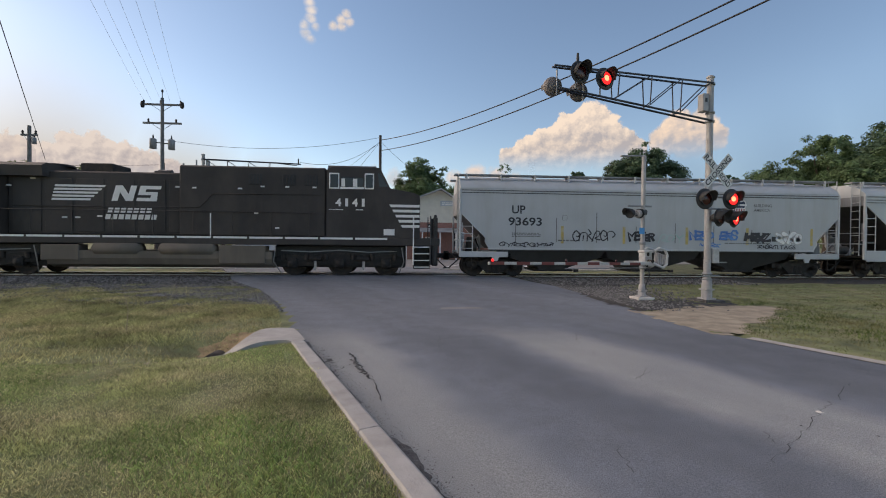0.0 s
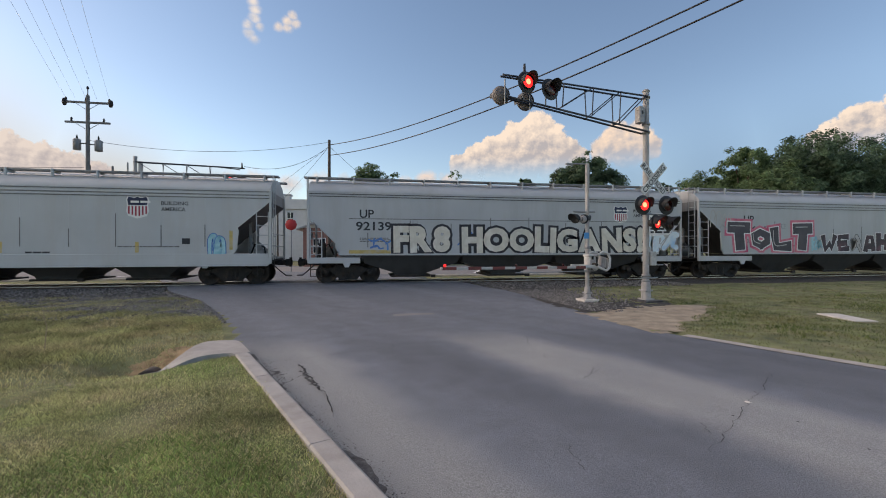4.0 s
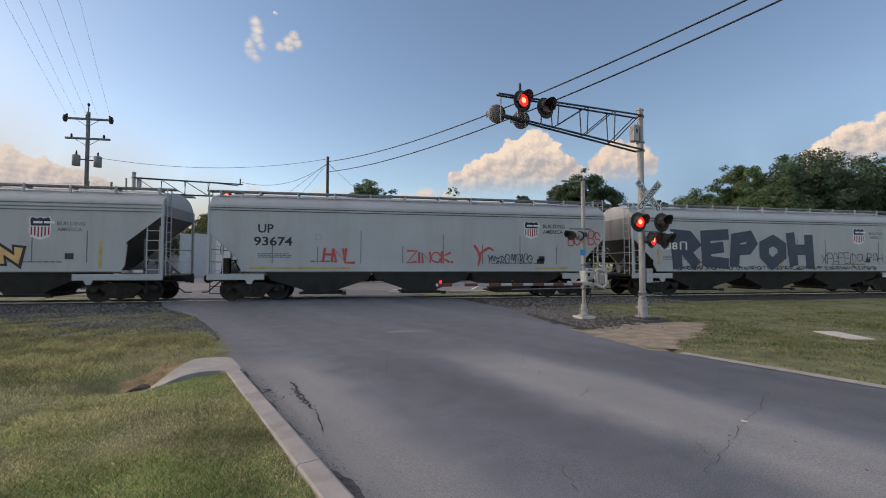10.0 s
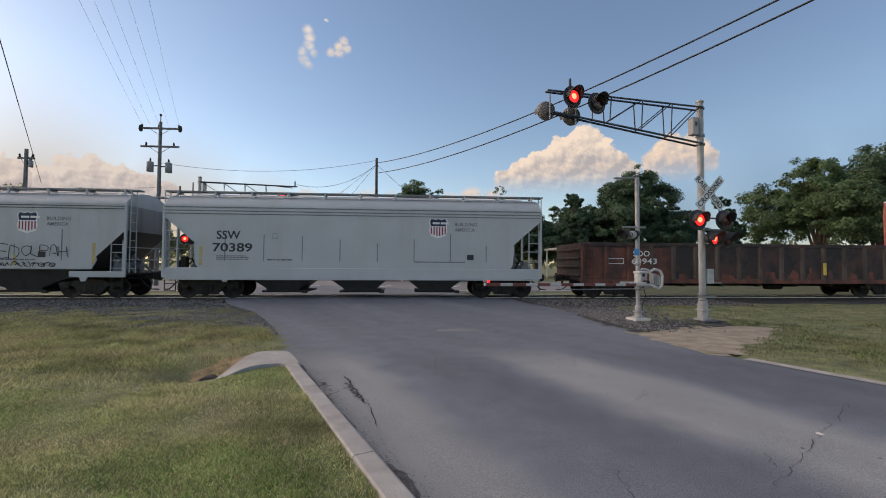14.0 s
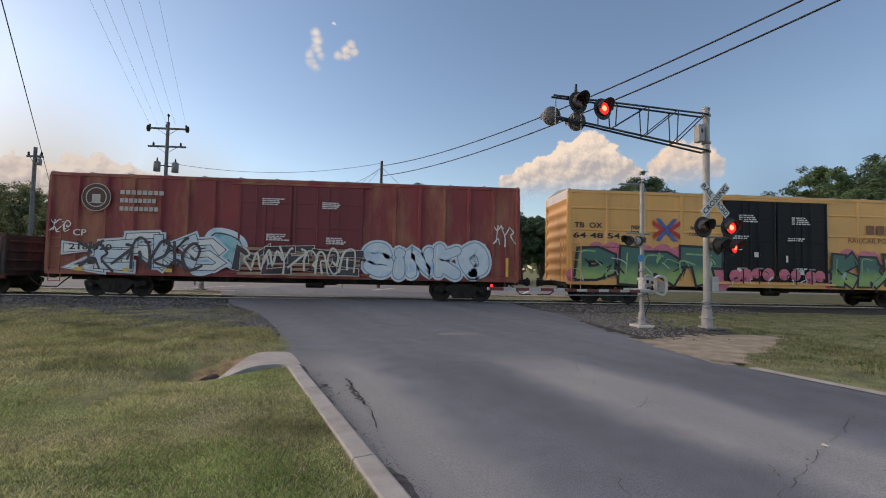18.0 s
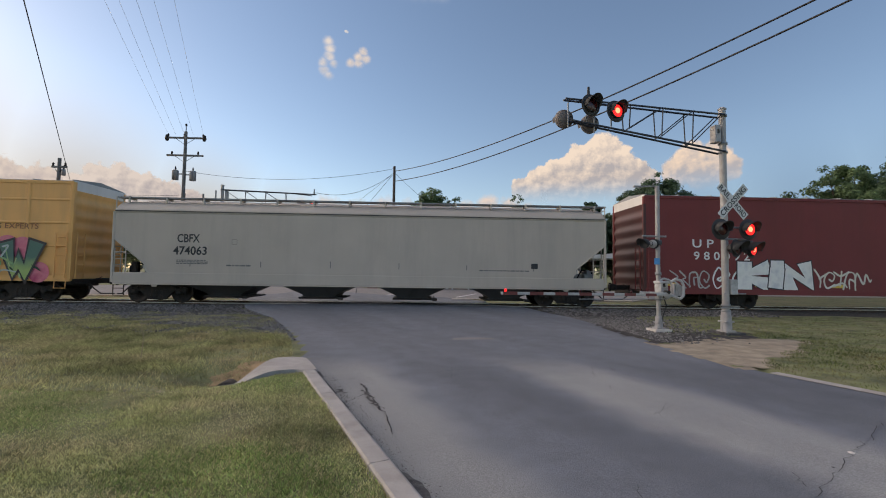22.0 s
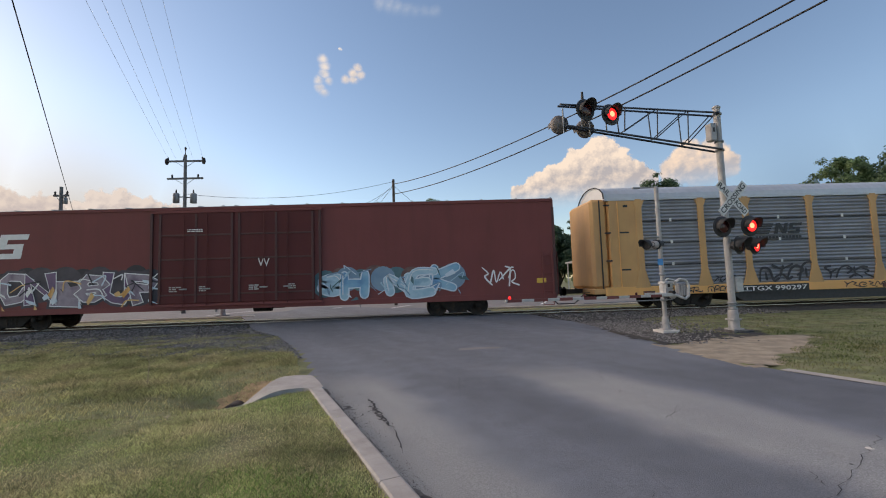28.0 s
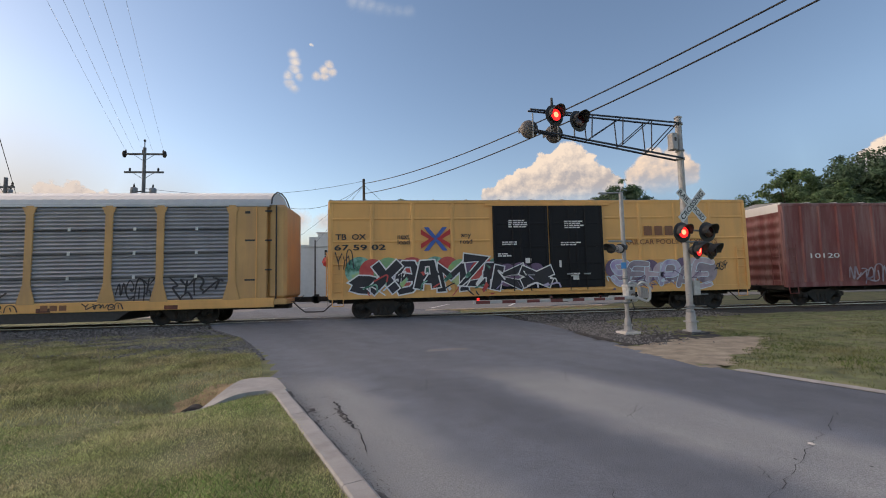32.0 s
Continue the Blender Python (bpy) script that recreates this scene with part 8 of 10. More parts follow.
    part("centre_sill", Mesh().box(-a + 0.2, -0.35, 0.5, a - 0.2, 0.35, z0), M["grime"], root)
    for i in range(7):
        x = -a + 3 + (L - 6) * i / 6
        part("cross_bearer", Mesh().box(x - 0.06, -1.42, 0.52, x + 0.06, 1.42, z0), M["grime"], root)
    brake_gear(root, 1.5, 0.5)
    truck(root, -a + 1.75)
    truck(root, a - 1.75)
    couplers(root, L)


def autorack():
    root, L = car("autorack_car", 285.7, 313.95, "tall yellow autorack car with silver slatted panels")
    a, W = L / 2, 1.5
    zd, zp, zr = 0.95, 4.78, 5.12
    part("deck", Mesh().box(-a + 0.1, -W, 0.72, a - 0.1, W, zd, 0.02), M["racktan"], root, "yellow flat car deck")
    part("side_sill", Mesh().box(-a + 0.6, -W - 0.03, 0.62, a - 0.6, -W + 0.06, zd + 0.05, 0.015), M["ttx"], root)
    part("underframe", Mesh().prism([(-a + 5.9, 0.7), (-a + 6.6, 0.24), (a - 6.6, 0.24), (a - 5.9, 0.7)], -W + 0.03, W - 0.03, "y"), M["black"], root, "black underframe below the deck")
    part("black_sill", Mesh().box(-a + 6.4, -W - 0.036, 0.6, -a + 9.5, -W - 0.028, 0.92), M["black"], root, "black patch with white car number")
    lettering("car_number", "TTGX 990297", -a + 6.6, -W - 0.044, 0.66, 2.8, 0.2, M["whitelet"], root, "white car number", 0.015)
    xs = [-a + k for k in (2.22, 4.97, 6.97, 9.86, 12.78, 15.63, 18.51, 21.37, 23.28, 26.01)]
    for i, x in enumerate(xs):
        part("side_post", Mesh().box(x - 0.14, -W - 0.03, zd, x + 0.14, -W + 0.08, zp, 0.015), M["racktan"], root, "yellow upright post")
        part("side_post", Mesh().box(x - 0.1, W - 0.08, zd, x + 0.1, W + 0.02, zp, 0.015), M["racktan"], root)
        for foot_w, z0, z1, top_w in ((0.34, zd, zd + 0.75, 0.14), (0.14, zp - 0.35, zp - 0.07, 0.26)):
            part("post_gusset", Mesh().prism([(x - foot_w, z0), (x + foot_w, z0), (x + top_w, z1), (x - top_w, z1)], -W - 0.034, -W - 0.006, "y"), M["racktan"], root)
    for i in range(len(xs) - 1):
        x0, x1 = xs[i] + 0.1, xs[i + 1] - 0.1
        rows = 4
        for k in range(rows):
            z0 = zd + 0.04 + (zp - zd - 0.1) * k / rows
            z1 = zd + 0.04 + (zp - zd - 0.1) * (k + 1) / rows - 0.03
            m, v, n = Mesh(), [], 24
            for j in range(n + 1):
                z = z0 + (z1 - z0) * j / n
                d = 0.022 * math.cos(j * math.tau / 4)
                v += [(x0, -W + 0.02 + d, z), (x1, -W + 0.02 + d, z)]
            m.add(v, [(2 * j, 2 * j + 1, 2 * j + 3, 2 * j + 2) for j in range(n)])
            part("side_panel", m, M["rackpanel"], root, "corrugated silver side panel")
        for z in (1.9, 2.85, 3.8):
            part("panel_rail", Mesh().box(x0, -W - 0.012, z - 0.02, x1, -W + 0.01, z + 0.02), M["darkseam"], root, "dark joint rail between panels")
            part("clip_plate", Mesh().box((x0 + x1) / 2 - 0.05, -W - 0.02, z - 0.04, (x0 + x1) / 2 + 0.05, -W - 0.01, z + 0.1), M["white"], root)
    part("far_wall", Mesh().box(xs[0], W - 0.04, zd, xs[-1], W - 0.01, zp), M["rackpanel"], root)
    part("top_rail", Mesh().box(-a + 0.8, -W - 0.02, zp - 0.06, a - 0.8, -W + 0.1, zp + 0.08, 0.01), M["rackroof"], root)
    # end sections
    for s in (-1, 1):
        part("end_bay", Mesh().box(s * (a - 0.9), -W + 0.0, zd, s * (a - 2.3), W, zp - 0.05, 0.02), M["racktan"], root, "yellow end bay")
        part("end_door", Mesh().box(s * (a - 0.15), -W + 0.12, zd, s * (a - 0.9), W - 0.12, zp + 0.05, 0.12), M["racktan"], root, "folding yellow end door")
        part("door_rib", Mesh().tube((s * (a - 0.55), -W + 0.1, zd), (s * (a - 0.55), -W + 0.1, zp), 0.03, 6), M["black"], root)
        for z in (1.7, 3.3):
            part("end_slot", Mesh().box(s * (a - 1.75), -W - 0.008, z, s * (a - 1.35), -W + 0.0, z + 0.07), M["black"], root, "dark slot in the end bay")
        part("bay_seam", Mesh().box(s * (a - 1.3) - 0.02, -W - 0.02, zd, s * (a - 1.3) + 0.02, -W, zp - 0.06), M["ttx"], root)
        for z in (2.1, 3.3, 4.5):
            part("hinge", Mesh().box(s * (a - 0.95), -W - 0.04, z, s * (a - 0.7), -W + 0.04, z + 0.06), M["black"], root)
        part("vent_hole", Mesh().box(s * (a - 1.75), -W - 0.008, zp - 0.35, s * (a - 1.55), -W + 0.0, zp - 0.25), M["black"], root)
    # curved ribbed roof
    m, v, nx, prof = Mesh(), [], 150, [(-W - 0.03, zp), (-W + 0.02, zp + 0.25), (-1.2, zr + 0.12), (-0.7, zr + 0.32), (0, zr + 0.4), (0.7, zr + 0.32), (1.2, zr + 0.12), (W - 0.02, zp + 0.25), (W + 0.03, zp)]
    for i in range(nx + 1):
        x = -a + 0.75 + (L - 1.5) * i / nx
        d = 0.012 * (i % 2)
        v += [(x, p * (1 - d * 0.3), q - d) for p, q in prof]
    k = len(prof)
    m.add(v, [(i * k + j, i * k + j + 1, (i + 1) * k + j + 1, (i + 1) * k + j) for i in range(nx) for j in range(k - 1)])
    for i in (0, nx):
        m.add(v[i * k:(i + 1) * k], [tuple(range(k))])
    part("roof", m, M["rackroof"], root, "curved ribbed silver roof")
    for s in (-1, 1):
        part("roof_hoop", Mesh().path([(s * (a - 0.7), p * 1.01, q + 0.03) for p, q in prof], 0.03, 6), M["black"], root)
    # striped mark, tags, labels
    y = -W - 0.012
    owner_mark(root, xs[2] + 0.35, y, 3.1, 0.85, 0.85, 1.2, 0.46, M["lettering"])
    block_mark(root, xs[2] + 0.35, y, 2.9, 2.1, 0.11, 14, M["lettering"])
    for i, (w, h) in {1: (0.8, 0.3), 2: (2.4, 0.7), 3: (2.2, 0.55), 4: (2.0, 0.4), 5: (1.8, 0.45), 7: (1.3, 0.8), 8: (1.8, 0.8)}.items():
        tag(root, xs[min(i, len(xs) - 2)] + 0.35, y, 1.05, w, h, P["black"], P["black"], 130 + i, 4)
    for k, (x, w) in enumerate(((3.0, 1.6), (5.0, 1.5), (11.0, 2.2), (13.5, 1.6), (15.6, 2.6), (20.5, 1.4))):
        tag(root, -a + x, -W - 0.036, 0.68, w, 0.24, P["black"], P["black"], 151 + k, 6)
    for x in (2.2, 12.8, 18.9, 23.5):
        part("rust_patch", Mesh().box(-a + x, -W - 0.034, 0.64, -a + x + 0.5, -W - 0.03, 0.8), M["gonend"], root, "rusty scuff on the sill")
    block_mark(root, a - 9.2, -W - 0.038, 0.7, 1.0, 0.2, 3, M["brownlet"])
    part("centre_sill", Mesh().box(-a + 0.3, -0.35, 0.5, a - 0.3, 0.35, 0.74), M["grime"], root)
    truck(root, -a + 4.3, 0.42)
    truck(root, a - 4.3, 0.42)
    brake_gear(root, 2.0, 0.5)
    couplers(root, L, 0.86, 0.95)


def locomotive():
    root, L = car("locomotive", -21.3, 1.2, "dusty black diesel locomotive with white stripes", "locomotive")
    a = L / 2
    o = -10.05                                       # the middle of the car, from which places are taken

    def X(s):
        return s - o

    part("underframe", Mesh().box(-a, -1.5, 1.28, a, 1.5, 1.62, 0.03), M["locoblack"], root)
    m = Mesh()
    for i in range(14):
        x = -a + 0.5 + i * (L - 2.6) / 14
        m.box(x, -1.512, 1.53, x + (L - 2.6) / 14 - 0.1, -1.5, 1.61)
    part("sill_stripe", m, M["whitelet"], root, "broken white sill stripe")
    # long hood in steps
    for s0, s1, w, z, nm in ((-20.3, -16.2, 1.5, 4.35, "radiator_hood"), (-16.2, -9.43, 1.05, 4.22, "engine_hood"), (-9.43, -3.55, 1.35, 4.5, "equipment_hood")):
        part(nm, Mesh().box(X(s0), -w, 1.62, X(s1), w, z, 0.06), M["locoblack"], root)
    part("radiator_wing", Mesh().prism([(-1.38, 3.95), (-1.42, 4.36), (-1.2, 4.5), (1.2, 4.5), (1.42, 4.36), (1.38, 3.95)], X(-20.2), X(-14.6), "x"), M["locoblack"], root)
    part("exhaust_stack", Mesh().box(X(-13.75), -0.6, 4.25, X(-12.45), 0.6, 4.62, 0.04), M["grime"], root)
    for k in range(5):
        part("fan_shroud", Mesh().lathe([(0.0, 0.1), (0.5, 0.1), (0.55, 0.06), (0.56, 0.0)], (X(-19.6 + k * 1.15), 0, 4.5), "z", 18), M["grime"], root)
    part("horn", Mesh().tube((X(-11.0), -0.2, 4.36), (X(-10.3), -0.2, 4.36), 0.05, 8, 0.1).tube((X(-10.4), 0.1, 4.4), (X(-11.0), 0.1, 4.4), 0.05, 8, 0.1), M["black"], root)
    for s in (-16.0, -14.8, -13.6, -12.4, -11.2, -10.0):
        part("hood_door", Mesh().box(X(s) + 0.05, -1.08, 1.75, X(s) + 1.1, -1.05, 3.9, 0.012), M["locoblack"], root, "tall black engine-room door")
    for s in (-6.65, -5.3, -4.4):
        g = part("air_grille", Mesh().box(X(s) - 0.02, -1.37, 3.75, X(s) + 0.5, -1.35, 4.2, 0.01), M["black"], root, "black louvred grille")
        for k in range(4):
            part("slat", Mesh().box(X(s) + 0.03 + 0.12 * k, -1.39, 3.78, X(s) + 0.07 + 0.12 * k, -1.37, 4.17), M["locoblack"], g)
    for s, z in ((-8.9, 3.55), (-7.1, 3.55), (-6.2, 3.65), (-5.2, 3.65), (-4.1, 3.65), (-6.45, 2.55), (-5.6, 1.95), (-2.9, 2.9)):
        part("small_label", Mesh().box(X(s), -1.366, z, X(s) + 0.16, -1.35, z + 0.06), M["whitelet"], root)
    # cab
    cab = part("cab", Mesh().prism([(X(-3.5), 1.62), (X(-3.5), 4.4), (X(-3.3), 4.52), (X(-1.36), 4.52), (X(-1.26), 4.42), (X(-0.9), 3.7), (X(-0.9), 1.62)], -1.5, 1.5, "y"), M["locoblack"], root, "black wide-nose cab")
    part("cab_roof", Mesh().prism([(-1.5, 4.36), (-1.25, 4.62), (1.25, 4.62), (1.5, 4.36)], X(-3.48), X(-1.5), "x"), M["slopegrey"], root, "dusty grey cab roof")
    for s0, s1 in ((-3.4, -2.98), (-1.95, -1.56)):
        part("window_frame", Mesh().box(X(s0), -1.525, 3.62, X(s1), -1.5, 4.28, 0.02), M["whitelet"], root, "pale window frame")
        part("window_pane", Mesh().box(X(s0) + 0.05, -1.533, 3.68, X(s1) - 0.05, -1.52, 4.22), M["glass"], root)
    part("window_pane", Mesh().box(X(-2.92), -1.51, 3.72, X(-2.0), -1.5, 4.1, 0.01), M["glass"], root)
    part("window_sill", Mesh().box(X(-2.95), -1.53, 3.62, X(-1.98), -1.5, 3.7), M["whitelet"], root)
    for s0, s1 in ((-2.9, -2.75), (-2.42, -2.25)):
        part("sun_blind", Mesh().box(X(s0), -1.52, 3.72, X(s1), -1.508, 4.05), M["whitelet"], root)
    part("windshield", Mesh().add([(X(-1.22) + 0.006, -1.35, 4.33), (X(-1.22) + 0.006, 1.35, 4.33), (X(-0.94) + 0.008, 1.35, 3.78), (X(-0.94) + 0.008, -1.35, 3.78)], [(0, 1, 2, 3)]), M["glass"], root)
    for k, ch in enumerate("4141"):
        lettering("road_number", ch, X(-3.14) + 0.34 * k + (0.06 if ch == "1" else 0), -1.508, 2.9, 0.12 if ch == "1" else 0.24, 0.33, M["whitelet"], root, "white road number", 0.035)
    bars(root, X(-3.4), -1.508, 2.75, 0.6, 0.06, 1, M["whitelet"], 4)
    bars(root, X(-2.3), -1.508, 2.75, 0.3, 0.06, 1, M["whitelet"], 5)
    part("roof_hatch", Mesh().box(X(-3.3), -0.6, 4.6, X(-2.2), 0.6, 4.7, 0.03).box(X(-2.0), -0.5, 4.58, X(-1.6), 0.5, 4.68, 0.03), M["grime"], root)
    # short nose
    nose = part("nose", Mesh().prism([(X(-1.02), 1.62), (X(-1.02), 3.72), (X(-0.87), 3.68), (X(0.1), 3.5), (X(0.33), 3.4), (X(0.36), 3.2), (X(0.36), 1.62)], -1.49, 1.49, "y"), M["locoblack"], root, "black sloping nose")
    m = Mesh()
    for k in range(5):
        z = 2.05 + 0.212 * k
        m.add([(X(-0.92) + (4 - k) * 0.12 + 0.06, 0, z), (X(0.34), 0, z), (X(0.34), 0, z + 0.11), (X(-0.92) + (4 - k) * 0.12, 0, z + 0.11)], [(0, 1, 2, 3)])
    part("nose_stripes", m, M["whitelet"], root, "white nose stripes", pose(0, -1.508, 0))
    part("side_windshield", Mesh().prism([(X(-1.42), 4.3), (X(-1.32), 4.3), (X(-0.98), 3.74), (X(-1.34), 3.74)], -1.506, -1.498, "y"), M["glass"], root, "slanted dark side window")
    part("nose_label", Mesh().box(X(-1.15), -1.51, 1.72, X(-0.7), -1.5, 1.98), M["whitelet"], root)
    # front deck, steps, handrails
    part("front_plate", Mesh().box(X(0.86), -1.45, 0.45, X(1.12), 1.45, 1.62, 0.03), M["locoblack"], root)
    for sgn in (-1, 1):
        for e in (-1, 1):
            x = e * (a - 0.75)
            st = part("step_well", Mesh().box(x - 0.35, sgn * 1.0, 0.35, x - 0.32, sgn * 1.5, 1.3), M["locoblack"], root)
            part("step_back", Mesh().box(x - 0.36, sgn * 0.92, 0.3, x + 0.36, sgn * 1.0, 1.6), M["black"], st)
            part("step_cheek", Mesh().box(x + 0.32, sgn * 1.0, 0.35, x + 0.35, sgn * 1.5, 1.3), M["locoblack"], st)
            for k in range(4):
                part("step", Mesh().box(x - 0.32, sgn * 1.15, 0.38 + 0.28 * k, x + 0.32, sgn * 1.5, 0.42 + 0.28 * k), M["grime"], st)
                part("step_edge", Mesh().box(x - 0.32, sgn * 1.502, 0.38 + 0.28 * k, x + 0.32, sgn * 1.508, 0.42 + 0.28 * k), M["whitelet"], st)
            for dx, mt in ((-0.36 * e, "whitelet"), (0.36 * e, "black")):
                part("grab_rail", Mesh().path([(x + dx, sgn * 1.5, 0.5), (x + dx, sgn * 1.52, 2.45), (x + dx, sgn * 1.4, 2.55)], 0.026, 6), M[mt], root)
            part("end_post", Mesh().box(x + e * 0.5, sgn * 1.35, 0.5, x + e * 0.62, sgn * 1.48, 2.6, 0.02), M["black"], root)
    n = 11
    for i in range(n):
        x = X(-19.6) + (X(-4.2) - X(-19.6)) * i / (n - 1)
        part("handrail_post", Mesh().tube((x, -1.48, 1.6), (x, -1.46, 2.62), 0.018, 6), M["locoblack"], root)
    part("handrail", Mesh().tube((X(-19.8), -1.46, 2.62), (X(-4.0), -1.46, 2.62), 0.02, 6), M["locoblack"], root)
    part("vertical_pipe", Mesh().tube((X(-8.12), -1.5, 1.62), (X(-8.12), -1.5, 2.55), 0.025, 6), M["whitelet"], root, "pale grab iron")
    for s in (0.7, 0.95, 1.1):
        part("front_rail", Mesh().tube((X(s), -1.3, 1.6), (X(s), -1.3, 2.5), 0.02, 6), M["locoblack"], root)
    # stripes and blocks of the owner's mark
    y = -1.094
    owner_mark(root, X(-14.5), y, 3.02, 2.05, X(-12.2) - X(-14.5), 1.85, 0.63, M["whitelet"])
    block_mark(root, X(-12.35), y, 2.54, 1.75, 0.2, 7, M["whitelet"], 0.2)
    block_mark(root, X(-12.45), y, 2.27, 2.05, 0.2, 8, M["whitelet"], 0.2)
    for s, z in ((-16.2, 3.55), (-15.3, 3.85), (-14.1, 2.3), (-13.6, 2.3), (-12.75, 2.36), (-9.7, 3.6)):
        part("small_label", Mesh().box(X(s), -1.1, z, X(s) + 0.2, -1.085, z + 0.06), M["whitelet"], root)
    part("rain_gutter", Mesh().path([(X(-16.0), -1.09, 2.78), (X(-9.2), -1.36, 2.78), (X(-8.6), -1.37, 2.8), (X(-8.1), -1.37, 3.35), (X(-3.8), -1.37, 3.38)], 0.018, 5), M["locoblack"], root)
    # tank, air reservoirs, trucks
    part("fuel_tank", Mesh().prism([(-1.4, 0.45), (-1.5, 0.7), (-1.5, 1.0), (1.5, 1.0), (1.5, 0.7), (1.4, 0.45), (1.1, 0.32), (-1.1, 0.32)], X(-14.4), X(-5.7), "x"), M["locobrown"], root, "dust-brown fuel tank")
    for s0, s1 in ((-12.75, -10.8), (-10.2, -7.9)):
        part("air_reservoir", Mesh().lathe([(0.0, s0 - o), (0.2, s0 - o + 0.05), (0.3, s0 - o + 0.18), (0.3, s1 - o - 0.18), (0.2, s1 - o - 0.05), (0.0, s1 - o)], (0, -1.3, 1.08), "x", 20), M["locobrown"], root, "long dusty air tank")
    part("battery_box", Mesh().box(X(-7.8), -1.525, 0.5, X(-5.95), -1.0, 1.24, 0.03), M["locobrown"], root)
    part("battery_box", Mesh().box(X(-14.6), -1.525, 0.6, X(-13.15), -1.0, 1.24, 0.03), M["locobrown"], root)
    for c in (X(-3.0), X(-17.6)):
        t = part("truck", Mesh().box(-2.75, -0.88, 0.34, 2.75, 0.88, 1.27, 0.04), M["black"], root, "grimy three-axle truck", pose(c, 0, 0))
        for sgn in (-1, 1):
            out = [(-2.65, 0.55), (-2.65, 0.78), (-2.2, 0.92), (-1.2, 0.8), (-0.7, 0.95), (0.7, 0.95), (1.2, 0.8), (2.2, 0.92), (2.65, 0.78), (2.65, 0.55), (2.1, 0.5), (1.3, 0.42), (0.6, 0.5), (-0.6, 0.5), (-1.3, 0.42), (-2.1, 0.5)]
            part("side_frame", Mesh().prism(out, sgn * 1.02, sgn * 1.18, "y"), M["grime"], t)
            for x in (-1.95, 0, 1.95):
                part("axle_box", Mesh().box(x - 0.2, sgn * 1.05, 0.34, x + 0.2, sgn * 1.3, 0.74, 0.04).lathe([(0.0, sgn * 1.34), (0.13, sgn * 1.33), (0.15, sgn * 1.3)], (x, 0, 0.53), "y", 14), M["grime"], t)
            for x in (-2.3, -1.35, -0.55, 0.55, 1.35, 2.3):
                part("coil_spring", Mesh().lathe([(0.09, 0.66), (0.11, 0.7), (0.09, 0.74), (0.11, 0.78), (0.09, 0.82), (0.11, 0.86), (0.09, 0.92)], (x, sgn * 1.2, 0), "z", 10), M["darkiron"], t)
            part("sand_pipe", Mesh().path([(-2.6, sgn * 1.3, 1.2), (-2.7, sgn * 1.28, 0.6), (-2.5, sgn * 0.95, 0.12)], 0.022, 6), M["alu"], t, "pale sand pipe")
            part("sand_pipe", Mesh().path([(2.6, sgn * 1.3, 1.2), (2.7, sgn * 1.28, 0.6), (2.5, sgn * 0.95, 0.12)], 0.022, 6), M["alu"], t, "pale sand pipe")
            part("air_line", Mesh().path([(-2.4, sgn * 1.22, 1.05), (-1.2, sgn * 1.24, 1.0), (0, sgn * 1.24, 1.08), (1.2, sgn * 1.24, 1.0), (2.4, sgn * 1.22, 1.05)], 0.025, 6), M["galv"], t)
            for x in (-1.0, 1.0):
                part("brake_cylinder", Mesh().tube((x - 0.25, sgn * 1.25, 0.72), (x + 0.25, sgn * 1.25, 0.72), 0.1, 10), M["grime"], t)
                part("brake_hanger", Mesh().box(x - 0.05, sgn * 1.2, 0.25, x + 0.05, sgn * 1.25, 0.7), M["alu"], t)
        for w in (-1.95, 0, 1.95):
            ws = part("wheelset", WHEEL[0.53], None, t, "dark steel wheelset", pose(w, 0, 0.53))
            SPIN.append((ws, 0.53))
    couplers(root, L, 0.86, 0.55)


cp_box()
long_boxes()
last_box()
gondola()
autorack()
locomotive()


# ---- poles and wires ----
def utility_pole(at, h, r, material, label, arms=(), boxes=(), lean=0.0, cap=False):
    root = thing("utility_pole", label, "utility pole", (at[0], at[1], at[2] if len(at) > 2 else 0.0))
    root.matrix_basis = root.matrix_basis @ pose(0, 0, 0, 0, lean, 0)
    part("pole", Mesh().tube((0, 0, -0.2), (0, 0, h), r, 14, r * 0.72), material, root, "tapering wooden pole")
    for z, half, sag, ends in arms:
        arm = part("crossarm", Mesh().box(-half, -0.06, z - 0.06, half, 0.06, z + 0.06, 0.01), M["greywood"], root)
        for x in ends:
            part("insulator", Mesh().lathe([(0.0, 0.0), (0.05, 0.0), (0.07, 0.06), (0.045, 0.1), (0.075, 0.14), (0.03, 0.24), (0.0, 0.25)], (x, 0, z + 0.06), "z", 10), M["grime"], arm)
        for s in (-1, 1):
            part("arm_brace", Mesh().tube((s * half * 0.55, -0.05, z - 0.04), (0, -0.05, z - 0.5), 0.015, 6), M["grime"], arm)
    for x, z, rr, hh in boxes:
        b = part("transformer", Mesh().lathe([(0.0, 0.0), (rr, 0.02), (rr, hh), (rr * 0.7, hh + 0.05), (0.0, hh + 0.07)], (x, 0, z), "z", 16), M["endgrey"], root, "grey transformer can")
        part("bushing", Mesh().lathe([(0.04, 0.0), (0.06, 0.1), (0.04, 0.2), (0.0, 0.3)], (x, 0, z + hh + 0.05), "z", 8), M["grime"], b)
        part("hanger", Mesh().box(min(0, x), -0.03, z + hh * 0.6, max(0, x), 0.03, z + hh * 0.7), M["grime"], b)
    if cap:
        part("top_pin", Mesh().tube((0, 0, h), (0, 0, h + 0.45), 0.03, 6).lathe([(0.0, 0.6), (0.09, 0.5), (0.06, 0.4), (0.0, 0.38)], (0, 0, h), "z", 8), M["grime"], root)
    return root


